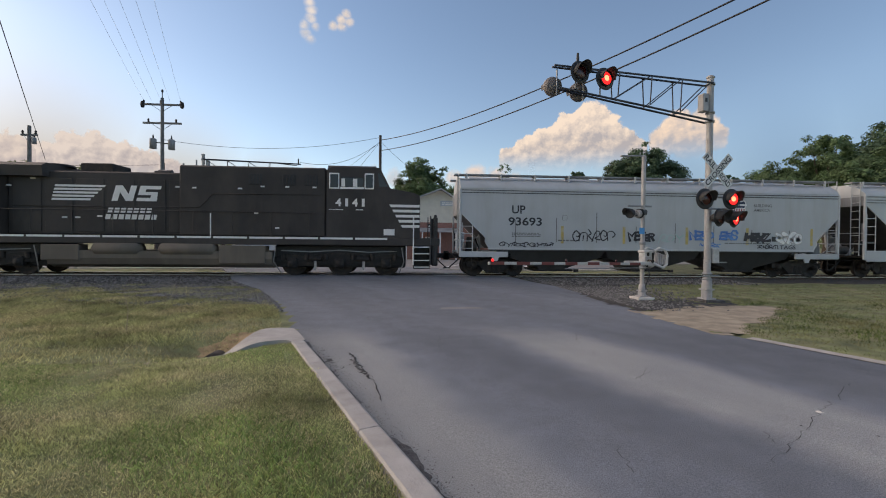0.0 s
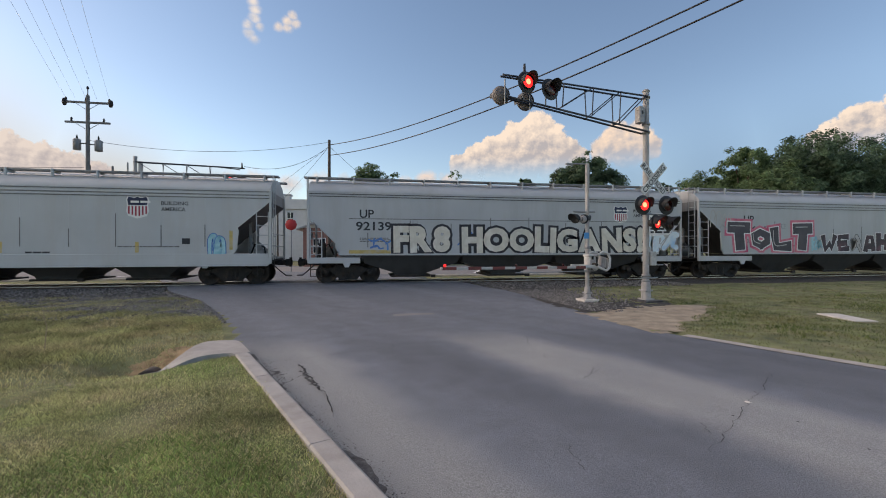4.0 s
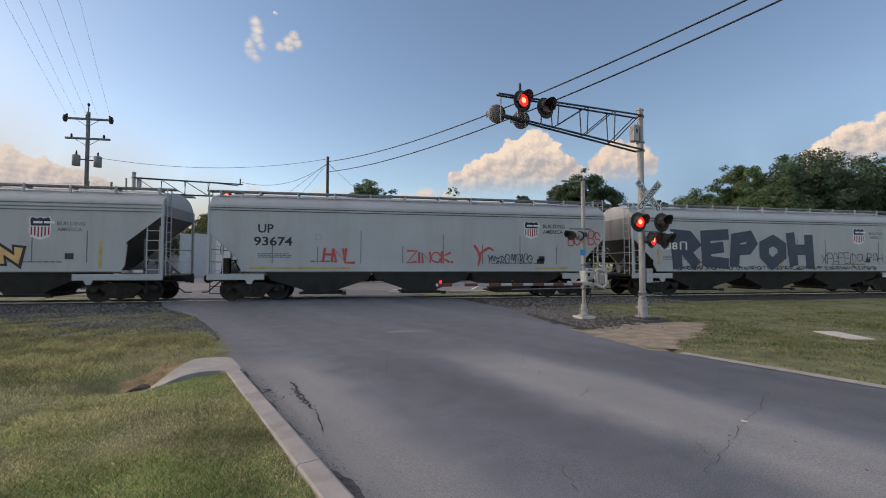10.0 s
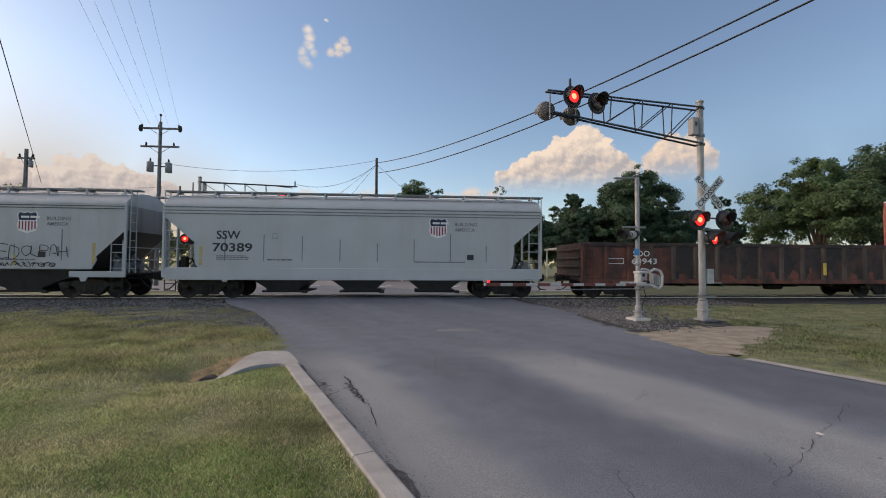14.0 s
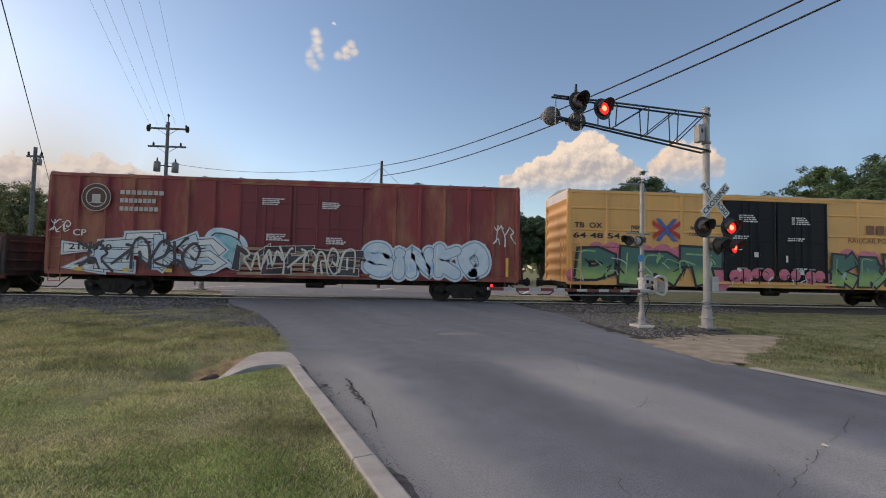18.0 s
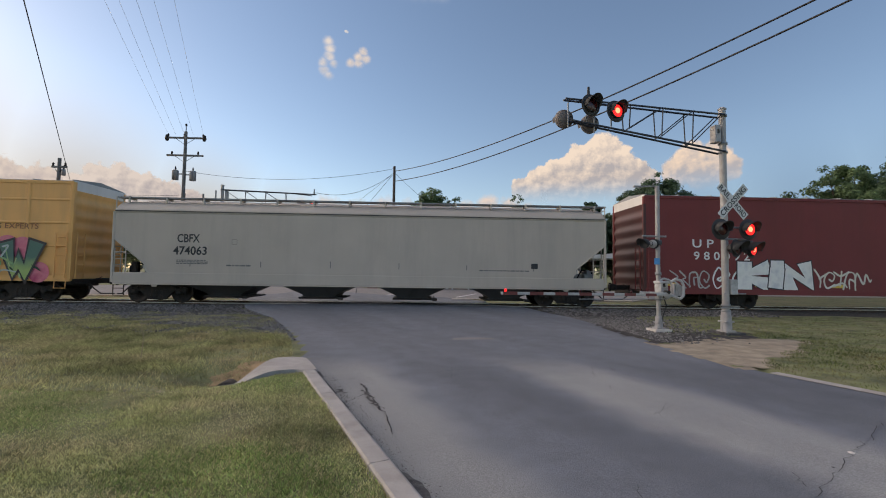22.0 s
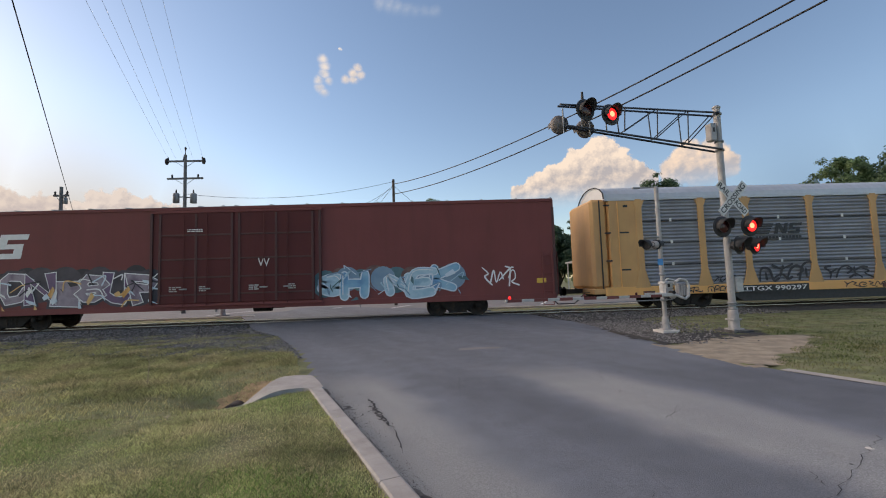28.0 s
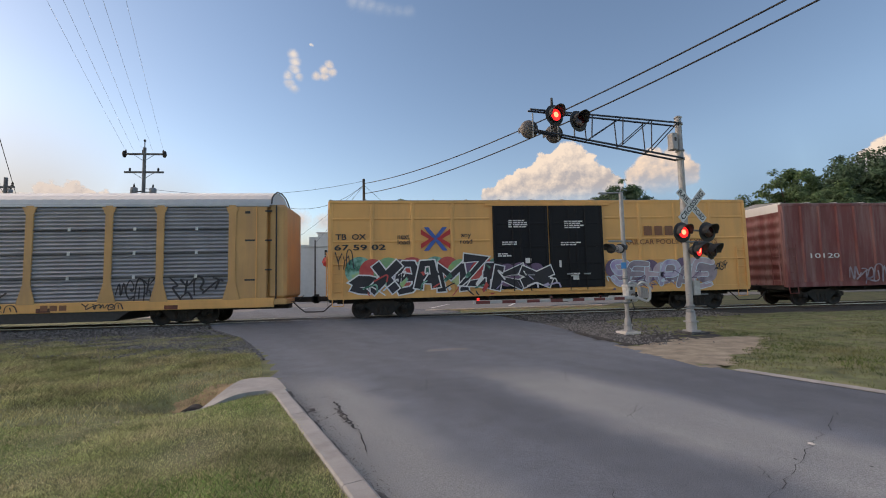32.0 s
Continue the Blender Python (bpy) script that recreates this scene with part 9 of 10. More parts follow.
def wire(a, b, sag, r, label="black overhead wire", n=28, paint="wire"):
    a, b = Vector(a), Vector(b)
    pts = []
    for i in range(n + 1):
        s = i / n
        p = a.lerp(b, s)
        p.z -= sag * 4 * s * (1 - s)
        pts.append(p)
    tagged(part("overhead_wire", Mesh().path(pts, r, 6), M[paint]), label, "wire", "overhead wires")


PA, PB, PC = (-16.9, 30.8), (-2.3, 31.9), (-24.7, 30.0)
utility_pole(PA, 11.2, 0.14, M["greywood"], "tall grey wooden power pole with two crossarms and transformers", [(10.75, 1.25, 0, (-1.2, -0.1, 1.2)), (9.5, 1.25, 0, (-0.9, 0.9))],
             [(-0.6, 7.75, 0.21, 0.66), (0.6, 7.7, 0.21, 0.66)], cap=True)
part_big = thing("line_switch", "dark cutouts hanging at the ends of a pole crossarm", "insulator", (PA[0], PA[1], 0))
for x in (-1.28, 1.28):
    part("cutout", Mesh().lathe([(0.0, 0.0), (0.09, 0.04), (0.14, 0.22), (0.1, 0.44), (0.0, 0.48)], (x, 0, 10.5), "z", 10), M["grime"], part_big)
utility_pole(PB, 9.35, 0.13, M["wood"], "dark slim wooden pole beside the side street")
utility_pole(PC, 8.9, 0.14, M["greywood"], "grey wooden pole with a lamp bracket", [(8.3, 0.5, 0, (-0.4, 0.4))], [(0.3, 7.7, 0.12, 0.4)])
utility_pole((-20.8, 37.0), 7.9, 0.2, M["wood"], "short dark leaning pole stump", lean=4)
utility_pole((-26.2, 52.0), 10.4, 0.14, M["greywood"], "distant grey power pole with crossarms", [(9.0, 1.2, 0, (-1, 1)), (8.0, 1.2, 0, (-1, 1))], [(0.4, 6.6, 0.25, 0.7)])
utility_pole((-15.0, 31.5), 7.2, 0.07, M["galv"], "slim grey signal cable post")
utility_pole((10.12, 6.34), 10.5, 0.125, M["redwood"], "near red-brown wooden pole standing in the grass")
utility_pole((-8.0, 44.0), 6.1, 0.09, M["wood"], "thin dark post before the white building")
utility_pole((-10.6, 46.0), 6.6, 0.09, M["wood"], "thin dark post before the white building")


# ---- buildings beyond the track ----
M["brick"] = mat("red_brick_wall", (0.3, 0.15, 0.12), 0.9, 0, 0.2, 9, 0.3, 20, (0.22, 0.1, 0.08), 1.0, 0.5)
M["mortar"] = mat("mortar", (0.34, 0.27, 0.23), 0.95, 0, 0.1, 6, 0.2, 40)
M["tinroof"] = mat("grey_metal_roof", (0.36, 0.37, 0.38), 0.5, 0.3, 0.1, 2, 0.03, 30, (0.25, 0.23, 0.21), 0.7, 0.4)
M["whitewall"] = mat("white_plaster", (0.68, 0.67, 0.65), 0.9, 0, 0.05, 2, 0.1, 30, (0.5, 0.48, 0.45), 0.5, 0.4, 0.2)
M["cream"] = mat("cream_siding", (0.62, 0.58, 0.5), 0.8, 0, 0.06, 2, 0.05, 20)
M["greywall"] = mat("grey_blue_wall", (0.42, 0.46, 0.5), 0.85, 0, 0.06, 2, 0.05, 20)


def window(parent, x, y, z, w, h, material=None):
    f = part("window", Mesh().box(x - w / 2 - 0.06, y - 0.05, z - 0.06, x + w / 2 + 0.06, y + 0.02, z + h + 0.06, 0.01), material or M["white"], parent, "white framed window")
    part("pane", Mesh().box(x - w / 2, y - 0.056, z, x + w / 2, y - 0.04, z + h), M["glass"], f)
    part("glazing_bar", Mesh().box(x - 0.025, y - 0.066, z, x + 0.025, y - 0.05, z + h), material or M["white"], f)
    part("glazing_bar", Mesh().box(x - w / 2, y - 0.066, z + h * 0.48, x + w / 2, y - 0.05, z + h * 0.53), material or M["white"], f)


def brick_building():
    """Long low brick house, its cream gable end towards the right."""
    root = thing("brick_building", "low red brick building with a grey metal roof and cream gable", "building", (-5.2, 40.5, 0))
    W, D, hw, hp = 12.6, 9.0, 3.45, 6.4
    part("wall", Mesh().box(0, 0, -0.1, W, D, hw), M["brick"], root, "red brick wall")
    # the gable faces the track
    g = Mesh().prism([(0, hw), (W, hw), (W * 0.66, hp), (W * 0.6, hp)], 0.04, D - 0.04, "y")
    part("gable", g, M["cream"], root, "cream board gable")
    for s in (0, 1):
        a, b = ((-0.5, hw - 0.2), (W * 0.63, hp + 0.1)) if s == 0 else ((W + 0.5, hw - 0.25), (W * 0.63, hp + 0.1))
        m = Mesh().prism([a, b, (b[0], b[1] + 0.12), (a[0], a[1] + 0.12)], -0.6, D + 0.6, "y")
        part("roof_slope", m, M["tinroof"], root, "grey sheet-metal roof slope")
    for x in (1.4, 3.4, 9.6):
        window(root, x, 0, 1.2, 1.0, 1.3)
    d = part("door", Mesh().box(6.5, -0.05, 0, 7.5, 0.03, 2.1, 0.01), M["white"], root, "white panelled door")
    part("door_pane", Mesh().box(6.65, -0.06, 1.1, 7.35, -0.045, 1.9), M["glass"], d)
    part("awning", Mesh().prism([(-1.6, 2.5), (0.0, 2.85), (0.0, 2.95), (-1.6, 2.6)], 4.6, 9.4, "x"), M["tinroof"], root, "small porch roof")
    for x in (4.75, 6.2, 7.8, 9.25):
        part("porch_post", Mesh().box(x - 0.06, -1.55, 0, x + 0.06, -1.43, 2.52, 0.01), M["white"], root)
    part("wall_sign", Mesh().box(7.9, -0.04, 5.0, 9.9, 0.03, 5.5, 0.01), M["greywall"], root, "pale blue-grey sign board on the gable")
    bars(root, 8.05, -0.05, 5.1, 1.6, 0.3, 2, M["whitelet"], 9)
    part("number_plate", Mesh().box(6.7, -0.06, 2.95, 7.35, -0.02, 3.3), M["black"], root)
    bars(root, 6.8, -0.066, 3.05, 0.4, 0.16, 1, M["whitelet"], 2)
    return root


def white_building():
    root = thing("white_building", "far white flat-roofed building with a stepped parapet", "building", (-17.5, 58, 0))
    part("wall", Mesh().box(0, 0, -0.1, 11.0, 10, 6.6), M["whitewall"], root)
    part("parapet", Mesh().box(-0.1, -0.15, 6.6, 11.1, 0.15, 6.9, 0.02).box(6.2, -0.2, 6.6, 11.15, 10, 7.9, 0.03), M["whitewall"], root)
    part("lower_wing", Mesh().box(-4.5, 1, -0.1, 0, 9, 5.4), M["greywall"], root, "pale blue-grey lower wing")
    part("chimney", Mesh().box(7.2, 0.4, 7.9, 8.4, 1.6, 8.5, 0.03).box(7.05, 0.25, 8.4, 8.55, 1.75, 8.6, 0.02), M["whitewall"], root)
    for x in (1.5, 4.5, 8.5):
        window(root, x, 0, 4.6, 0.7, 1.6)
    root2 = thing("white_building", "far pale house with a low roof", "building", (-30, 75, 0))
    part("wall", Mesh().box(0, 0, -0.1, 9, 8, 4.6), M["whitewall"], root2)
    part("roof", Mesh().prism([(-0.4, 4.5), (9.4, 4.5), (4.5, 6.6)], -0.4, 8.4, "y"), M["tinroof"], root2)


def carport(x, y, w, label):
    root = thing("carport", label, "shelter", (x, y, 0))
    part("roof", Mesh().prism([(0, 3.3), (w, 3.3), (w, 3.5), (w * 0.5, 3.9), (0, 3.5)], 0, 5, "y"), M["white_end"], root, "pale sheet roof")
    for px in (0.2, w * 0.5, w - 0.2):
        for py in (0.3, 4.7):
            part("post", Mesh().box(px - 0.06, py - 0.06, 0, px + 0.06, py + 0.06, 3.35), M["white"], root)


brick_building()
white_building()
carport(16.5, 46, 9, "pale sheet-roofed shelter before the trees")
carport(34.5, 48, 10, "pale sheet-roofed shelter beside the dark trees")

root = thing("stop_sign", "red eight-sided stop sign seen beyond the track", "road sign", (-4.7, 30.6, 0))
part("post", Mesh().tube((0, 0, -0.1), (0, 0, 3.0), 0.03, 8), M["galv"], root)
part("plate", Mesh().lathe([(0.0, -0.06), (0.39, -0.06), (0.39, -0.045), (0.0, -0.045)], (0, 0, 3.2), "y", 8), M["red"], root, "red octagonal plate")
root = thing("street_sign", "small blue sign on a slim pole", "sign", (-2.3, 31.79, 0))
part("plate", Mesh().box(0.1, -0.04, 3.3, 1.1, -0.01, 3.9, 0.01), M["signblue"], root, "blue panel")
bars(root, 0.2, -0.05, 3.45, 0.7, 0.3, 2, M["whitelet"], 21)
part("bracket", Mesh().tube((0, 0, 3.6), (0.2, -0.02, 3.6), 0.02, 6), M["galv"], root)

# ---- trees ----
M["bark"] = mat("bark", (0.1, 0.075, 0.055), 0.95, 0, 0.3, 6, 0.6, 14)
M["leaf"] = mat("oak_leaves", (0.085, 0.138, 0.08), 0.6, 0, 0.45, 0.45, 0, 1, island=0.3, spec=0.3, sub=0.35)
M["leaf2"] = mat("lighter_leaves", (0.11, 0.17, 0.078), 0.6, 0, 0.45, 0.45, 0, 1, island=0.3, spec=0.3, sub=0.35)
# far leaves paled: distance haze and back light are mixed into the colour
M["farleaf"] = mat("haze_tinted_leaves", (0.2, 0.225, 0.12), 0.7, 0, 0.25, 2, 0, 1, island=0.35, spec=0.2, sub=0.45)


def tree(x, y, h, w, label, seed, leaf="leaf", count=5200, size=0.34, bare=0.32, open_=1.0):
    count, size = int(count * 5.2), size * 0.47
    rnd = random.Random(seed)
    root = thing("tree", label, "tree", (x, y, 0))
    tr = Mesh()
    th = h * bare
    lean = (rnd.uniform(-0.3, 0.3), rnd.uniform(-0.3, 0.3))
    r0 = 0.028 * h + 0.05
    tr.path([(0, 0, -0.2), (lean[0] * 0.4, lean[1] * 0.4, th * 0.5), (lean[0], lean[1], th), (lean[0] * 1.4, lean[1] * 1.4, h * 0.62), (lean[0] * 1.3, lean[1], h * 0.86)], [r0 * 1.25, r0, r0 * 0.82, r0 * 0.45, 0.03], 9)
    part("trunk", tr, M["bark"], root, "rough brown trunk")
    blobs = []
    n = max(9, int(w * 2.2))
    for i in range(n):
        a = i * 2.4 + rnd.uniform(-0.4, 0.4)
        q = math.sqrt((i + 0.5) / n)
        zz = th + (h - th) * (0.25 + 0.62 * rnd.random() * (1 - 0.55 * q * q) + 0.1 * (1 - q))
        br = w * rnd.uniform(0.13, 0.24)
        c = Vector((math.cos(a) * q * (w / 2 - br * 0.6), math.sin(a) * q * (w / 2 - br * 0.6), min(zz, h - br * 0.95)))
        blobs.append((c, br))
    blobs.append((Vector((rnd.uniform(-0.1, 0.1) * w, 0, h - w * 0.19)), w * 0.19))
    for c, br in blobs[: 9]:
        st = Vector((lean[0], lean[1], th * rnd.uniform(0.85, 1.25)))
        mid = st.lerp(c, 0.55) + Vector((0, 0, 0.05 * h))
        part("limb", Mesh().path([st, mid, c], [r0 * 0.45, r0 * 0.26, 0.03], 6), M["bark"], root)
    # sprays of leaves clustered on the boughs
    sprays = []
    for c, br in blobs:
        for _ in range(max(7, int(16 * br * br / (0.03 * w * w)))):
            d = Vector((rnd.gauss(0, 1), rnd.gauss(0, 1), rnd.gauss(0.15, 0.8))).normalized()
            p = c + d * br * rnd.uniform(0.62, 1.0)
            if p.z < th * 0.75:
                continue
            sprays.append((p, d, min(1.1, br * rnd.uniform(0.22, 0.46)) * open_))
    v, f = [], []
    tot = sum(q * q for _, _, q in sprays)
    for c, out, br in sprays:
        flat = rnd.uniform(0.5, 0.8)
        for _ in range(int(count * br * br / tot)):
            d = Vector((rnd.gauss(0, 1), rnd.gauss(0, 1), rnd.gauss(0.2, 1))).normalized()
            p = c + Vector((d.x, d.y, d.z * flat)) * br * rnd.random() ** 0.4
            nrm = (d + out * 0.5 + Vector((rnd.gauss(0, 0.45), rnd.gauss(0, 0.45), rnd.gauss(0.5, 0.4)))).normalized()
            u = nrm.orthogonal().normalized()
            ang = rnd.uniform(0, 6.28)
            t = nrm.cross(u)
            u, t = u * math.cos(ang) + t * math.sin(ang), t * math.cos(ang) - u * math.sin(ang)
            s = size * rnd.uniform(0.5, 1.1)
            i0 = len(v)
            v += [p + u * s, p + t * s * 0.62 + nrm * s * 0.18, p - u * s, p - t * s * 0.62 + nrm * s * 0.18]
            f.append((i0, i0 + 1, i0 + 2, i0 + 3))
    part("crown", Mesh().add(v, f), M[leaf], root, "dense crown of small leaves")
    return root


tree(1.2, 50, 11.6, 7.5, "round green tree behind the brick building", 1, "leaf2", 5000, 0.3)
tree(6.5, 66, 10.5, 8, "thin pale-green tree behind the brick building", 2, "leaf2", 2600, 0.3)
tree(10.6, 50.5, 10.9, 3.6, "slender sparse young tree with visible branches", 3, "leaf2", 700, 0.22, 0.4)
tree(14.5, 56, 9.0, 8, "dark bushy tree beside the slender one", 4, "leaf", 5000, 0.32, 0.15)
tree(20.4, 52, 10.4, 4.2, "small dark oak at the edge of the grove", 5, "leaf", 2500, 0.34, 0.12)
tree(27.8, 51, 14.2, 11.0, "broad dark oak with a domed crown", 6, "leaf", 9500, 0.36, 0.14)
tree(35.0, 55, 10.4, 6.5, "dark oak beside the domed one", 7, "leaf", 5000, 0.34, 0.15)
tree(42.0, 54, 11.0, 5.0, "dark oak in the gap of the grove", 8, "leaf", 3000, 0.36, 0.15)
for i, (x, y, h, w) in enumerate(((16.8, 55, 8.6, 8.0), (20.8, 55, 9.6, 8.5), (24.6, 56, 9.9, 8.5), (31.5, 56, 9.9, 9.0), (36.8, 56, 9.0, 7.5))):
    tree(x, y, h, w, "bushy dark tree filling the grove", 50 + i, "leaf", 5600, 0.38, 0.04)
tree(40, 39, 12.4, 11, "broad oak with lighter edge leaves", 9, "leaf2", 8500, 0.34, 0.12)
tree(49, 41, 14.6, 13, "tall broad dark oak beside the line", 10, "leaf", 10000, 0.36, 0.1)
tree(59, 41, 15.2, 13, "tall broad dark oak beside the line", 11, "leaf", 9000, 0.36, 0.1)
tree(70, 43, 15.5, 14, "tall broad oak far along the line", 12, "leaf", 7000, 0.4, 0.1)
tree(84, 50, 16, 16, "tall broad oak far along the line", 13, "leaf", 6000, 0.45, 0.1)
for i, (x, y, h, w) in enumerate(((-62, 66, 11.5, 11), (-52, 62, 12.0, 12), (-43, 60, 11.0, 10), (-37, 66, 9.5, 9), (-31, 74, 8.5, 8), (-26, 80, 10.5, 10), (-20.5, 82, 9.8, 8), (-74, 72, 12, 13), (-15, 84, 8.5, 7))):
    tree(x, y, h, w, "distant grey-green tree with haze in its leaf colour", 30 + i, "farleaf", 3600, 0.42, 0.12)


def far_wood():
    """A low line of far trees on the horizon."""
    rnd = random.Random(5)
    v, f = [], []
    for i in range(15000):
        x = rnd.uniform(-260, 320)
        y = 130 + rnd.uniform(0, 30)
        top = 8 + 4 * noise.noise(Vector((x * 0.045, 0, 3))) + 2 * noise.noise(Vector((x * 0.16, 1, 3)))
        p = Vector((x, y, top * rnd.random() ** 0.5))
        s = rnd.uniform(0.4, 1.0)
        a = rnd.uniform(0, 3.14)
        u, t = Vector((math.cos(a), 0.3, math.sin(a))) * s, Vector((-math.sin(a), 0.2, math.cos(a))) * s * 0.7
        k = len(v)
        v += [p + u, p + t, p - u, p - t]
        f.append((k, k + 1, k + 2, k + 3))
    tagged(part("far_woods", Mesh().add(v, f), M["farleaf"]), "low line of distant trees with haze in their colour", "trees", kind="stuff")


far_wood()


# ---- grass ----
def blades(name, label, boxes, n, h, w, cols, seed, keep, patch=0.8):
    rnd = random.Random(seed)
    v, f = [], []
    tries = 0
    while len(f) < n and tries < n * 6:
        tries += 1
        x0, x1, y0, y1 = boxes[rnd.randrange(len(boxes))]
        x, y = rnd.uniform(x0, x1), rnd.uniform(y0, y1)
        g = keep(x, y)
        if rnd.random() > g:
            continue
        z = ground_z(x, y) - 0.01
        hh = h * rnd.uniform(0.4, 1.2) * (0.5 + 0.5 * g) * (1 + 0.6 * noise.noise(Vector((x * 1.3, y * 1.3, 0))))
        a = rnd.uniform(0, 6.28)
        ux, uy = math.cos(a) * w, math.sin(a) * w
        bx, by = rnd.gauss(0, 0.45) * hh, rnd.gauss(0, 0.45) * hh
        k = len(v)
        v += [(x - ux, y - uy, z), (x + ux, y + uy, z), (x + bx * 0.4 + ux * 0.6, y + by * 0.4 + uy * 0.6, z + hh * 0.6), (x + bx, y + by, z + hh)]
        f.append((k, k + 1, k + 2, k + 3))
    m = mat(name + "_colour", cols[0], 0.7, 0, 0.5, 1.1, 0, 1, cols[1], patch, 0.85, island=0.5, spec=0.25, sub=0.4, lo=0.44)
    tagged(part(name, Mesh().add(v, f), m), label, "grass", kind="stuff")


def lawn(x, y):
    left = kerb_x(y) - x
    if left < 0.17 + 0.05 * noise.noise(Vector((x * 3, y * 3, 5))):
        return 0
    if (x < -1.82 and y > 6.52) or (x < -2.45 and y > 5.62 + 0.28 * max(0, x + 3.4)):
        return 0.0
    return 1.0 if y < 7.0 else 0.0


def rough(x, y):
    left = road_left(y) - x
    if left < 0.15 or y > 16.8:
        return 0
    if y < 5.55 or (y < 7.75 and x > -2.9):
        return 0
    q = 0.75 + 0.7 * noise.noise(Vector((x * 0.45, y * 0.6, 2)))
    if y > 10.5:
        q *= max(0.0, 1 - (y - 10.5) / 9.5) * (0.7 + min(0.3, max(0, left - 0.3) / 5))
    return max(0, min(1, q)) if (x + 3.0) ** 2 + (y - 6.75) ** 2 > 0.12 else 0


def right_side(x, y):
    if x < road_right(y) + 0.25 or y > 16.6:
        return 0
    wob = 0.5 * noise.noise(Vector((x, y, 1)))
    if y < 10.8 and x < 6.0 + max(0.0, y - 7.3) * 1.1 + wob or 10.7 < y < 12.6 and x < (8.8 if y < 11.6 else 6.3) + wob or (10.4 < x < 11.3 and 7.3 < y < 8.8):
        return 0
    q = 0.7 + 0.6 * noise.noise(Vector((x * 0.4, y * 0.6, 7)))
    return max(0, min(1, q)) * (0.3 if y > 12.6 and x < 6.4 + (y - 12.6) * 0.7 else 1)


blades("lawn_grass", "short mown green and straw grass of the lawn", [(-3.0, 0.3, 1.0, 4.5), (-6.5, -0.5, 2.5, 7.4), (-6.5, -0.5, 2.5, 7.4)], 130000, 0.034, 0.0036, ((0.43, 0.45, 0.215), (0.74, 0.63, 0.41)), 3, lawn, 1.7)
blades("lawn_tufts", "coarser green and straw tufts of the lawn", [(-7.5, -0.5, 3.2, 7.0)], 52000, 0.042, 0.0045, ((0.4, 0.43, 0.2), (0.72, 0.62, 0.4)), 9, lawn, 1.3)


def lush(x, y):
    return lawn(x, y) * max(0.0, min(1.0, 2.2 * noise.noise(Vector((x * 0.55, y * 0.75, 21))) + 0.15))


blades("lush_grass", "deeper green patches of longer lawn grass", [(-7.5, 0.3, 1.0, 7.0)], 42000, 0.05, 0.0045, ((0.25, 0.335, 0.12), (0.38, 0.42, 0.2)), 13, lush, 1.4)
blades("rough_grass", "long dry straw and green weeds along the ditch", [(-12, -2, 5.2, 11), (-22, -2, 7, 16), (-12, -2.4, 9, 15)], 150000, 0.085, 0.005, ((0.34, 0.345, 0.165), (0.58, 0.49, 0.29)), 4, rough)


def weeds(x, y):
    return 0 if x > road_left(y) - 0.1 else max(0.0, min(1.0, 0.5 + 1.6 * noise.noise(Vector((x * 0.7, y * 0.9, 12))))) * max(0.1, 1 - max(0, y - 14.5) / 2.2)


blades("gravel_weeds", "green and straw weeds growing through the gravel", [(-14, -3.5, 10.5, 16.6)], 42000, 0.075, 0.009, ((0.25, 0.265, 0.13), (0.43, 0.37, 0.22)), 6, weeds, 1.1)
blades("verge_grass", "short dry grass right of the road", [(6, 18, 4, 12), (6, 30, 6, 16.6)], 60000, 0.06, 0.006, ((0.125, 0.165, 0.052), (0.28, 0.24, 0.12)), 5, right_side)

root = thing("weed_stalk", "tall thin dry weed stalk in the rough grass", "weed", (-5.0, 8.0, -0.05))
part("stem", Mesh().path([(0, 0, 0), (0.03, 0, 0.4), (-0.06, 0, 0.85)], [0.008, 0.006, 0.003], 5), M["dirt"], root)
for z, s in ((0.35, 1), (0.5, -1), (0.65, 1)):
    part("twig", Mesh().path([(0.02, 0, z), (0.02 + s * 0.1, 0.02, z + 0.1)], 0.004, 4), M["dirt"], root)


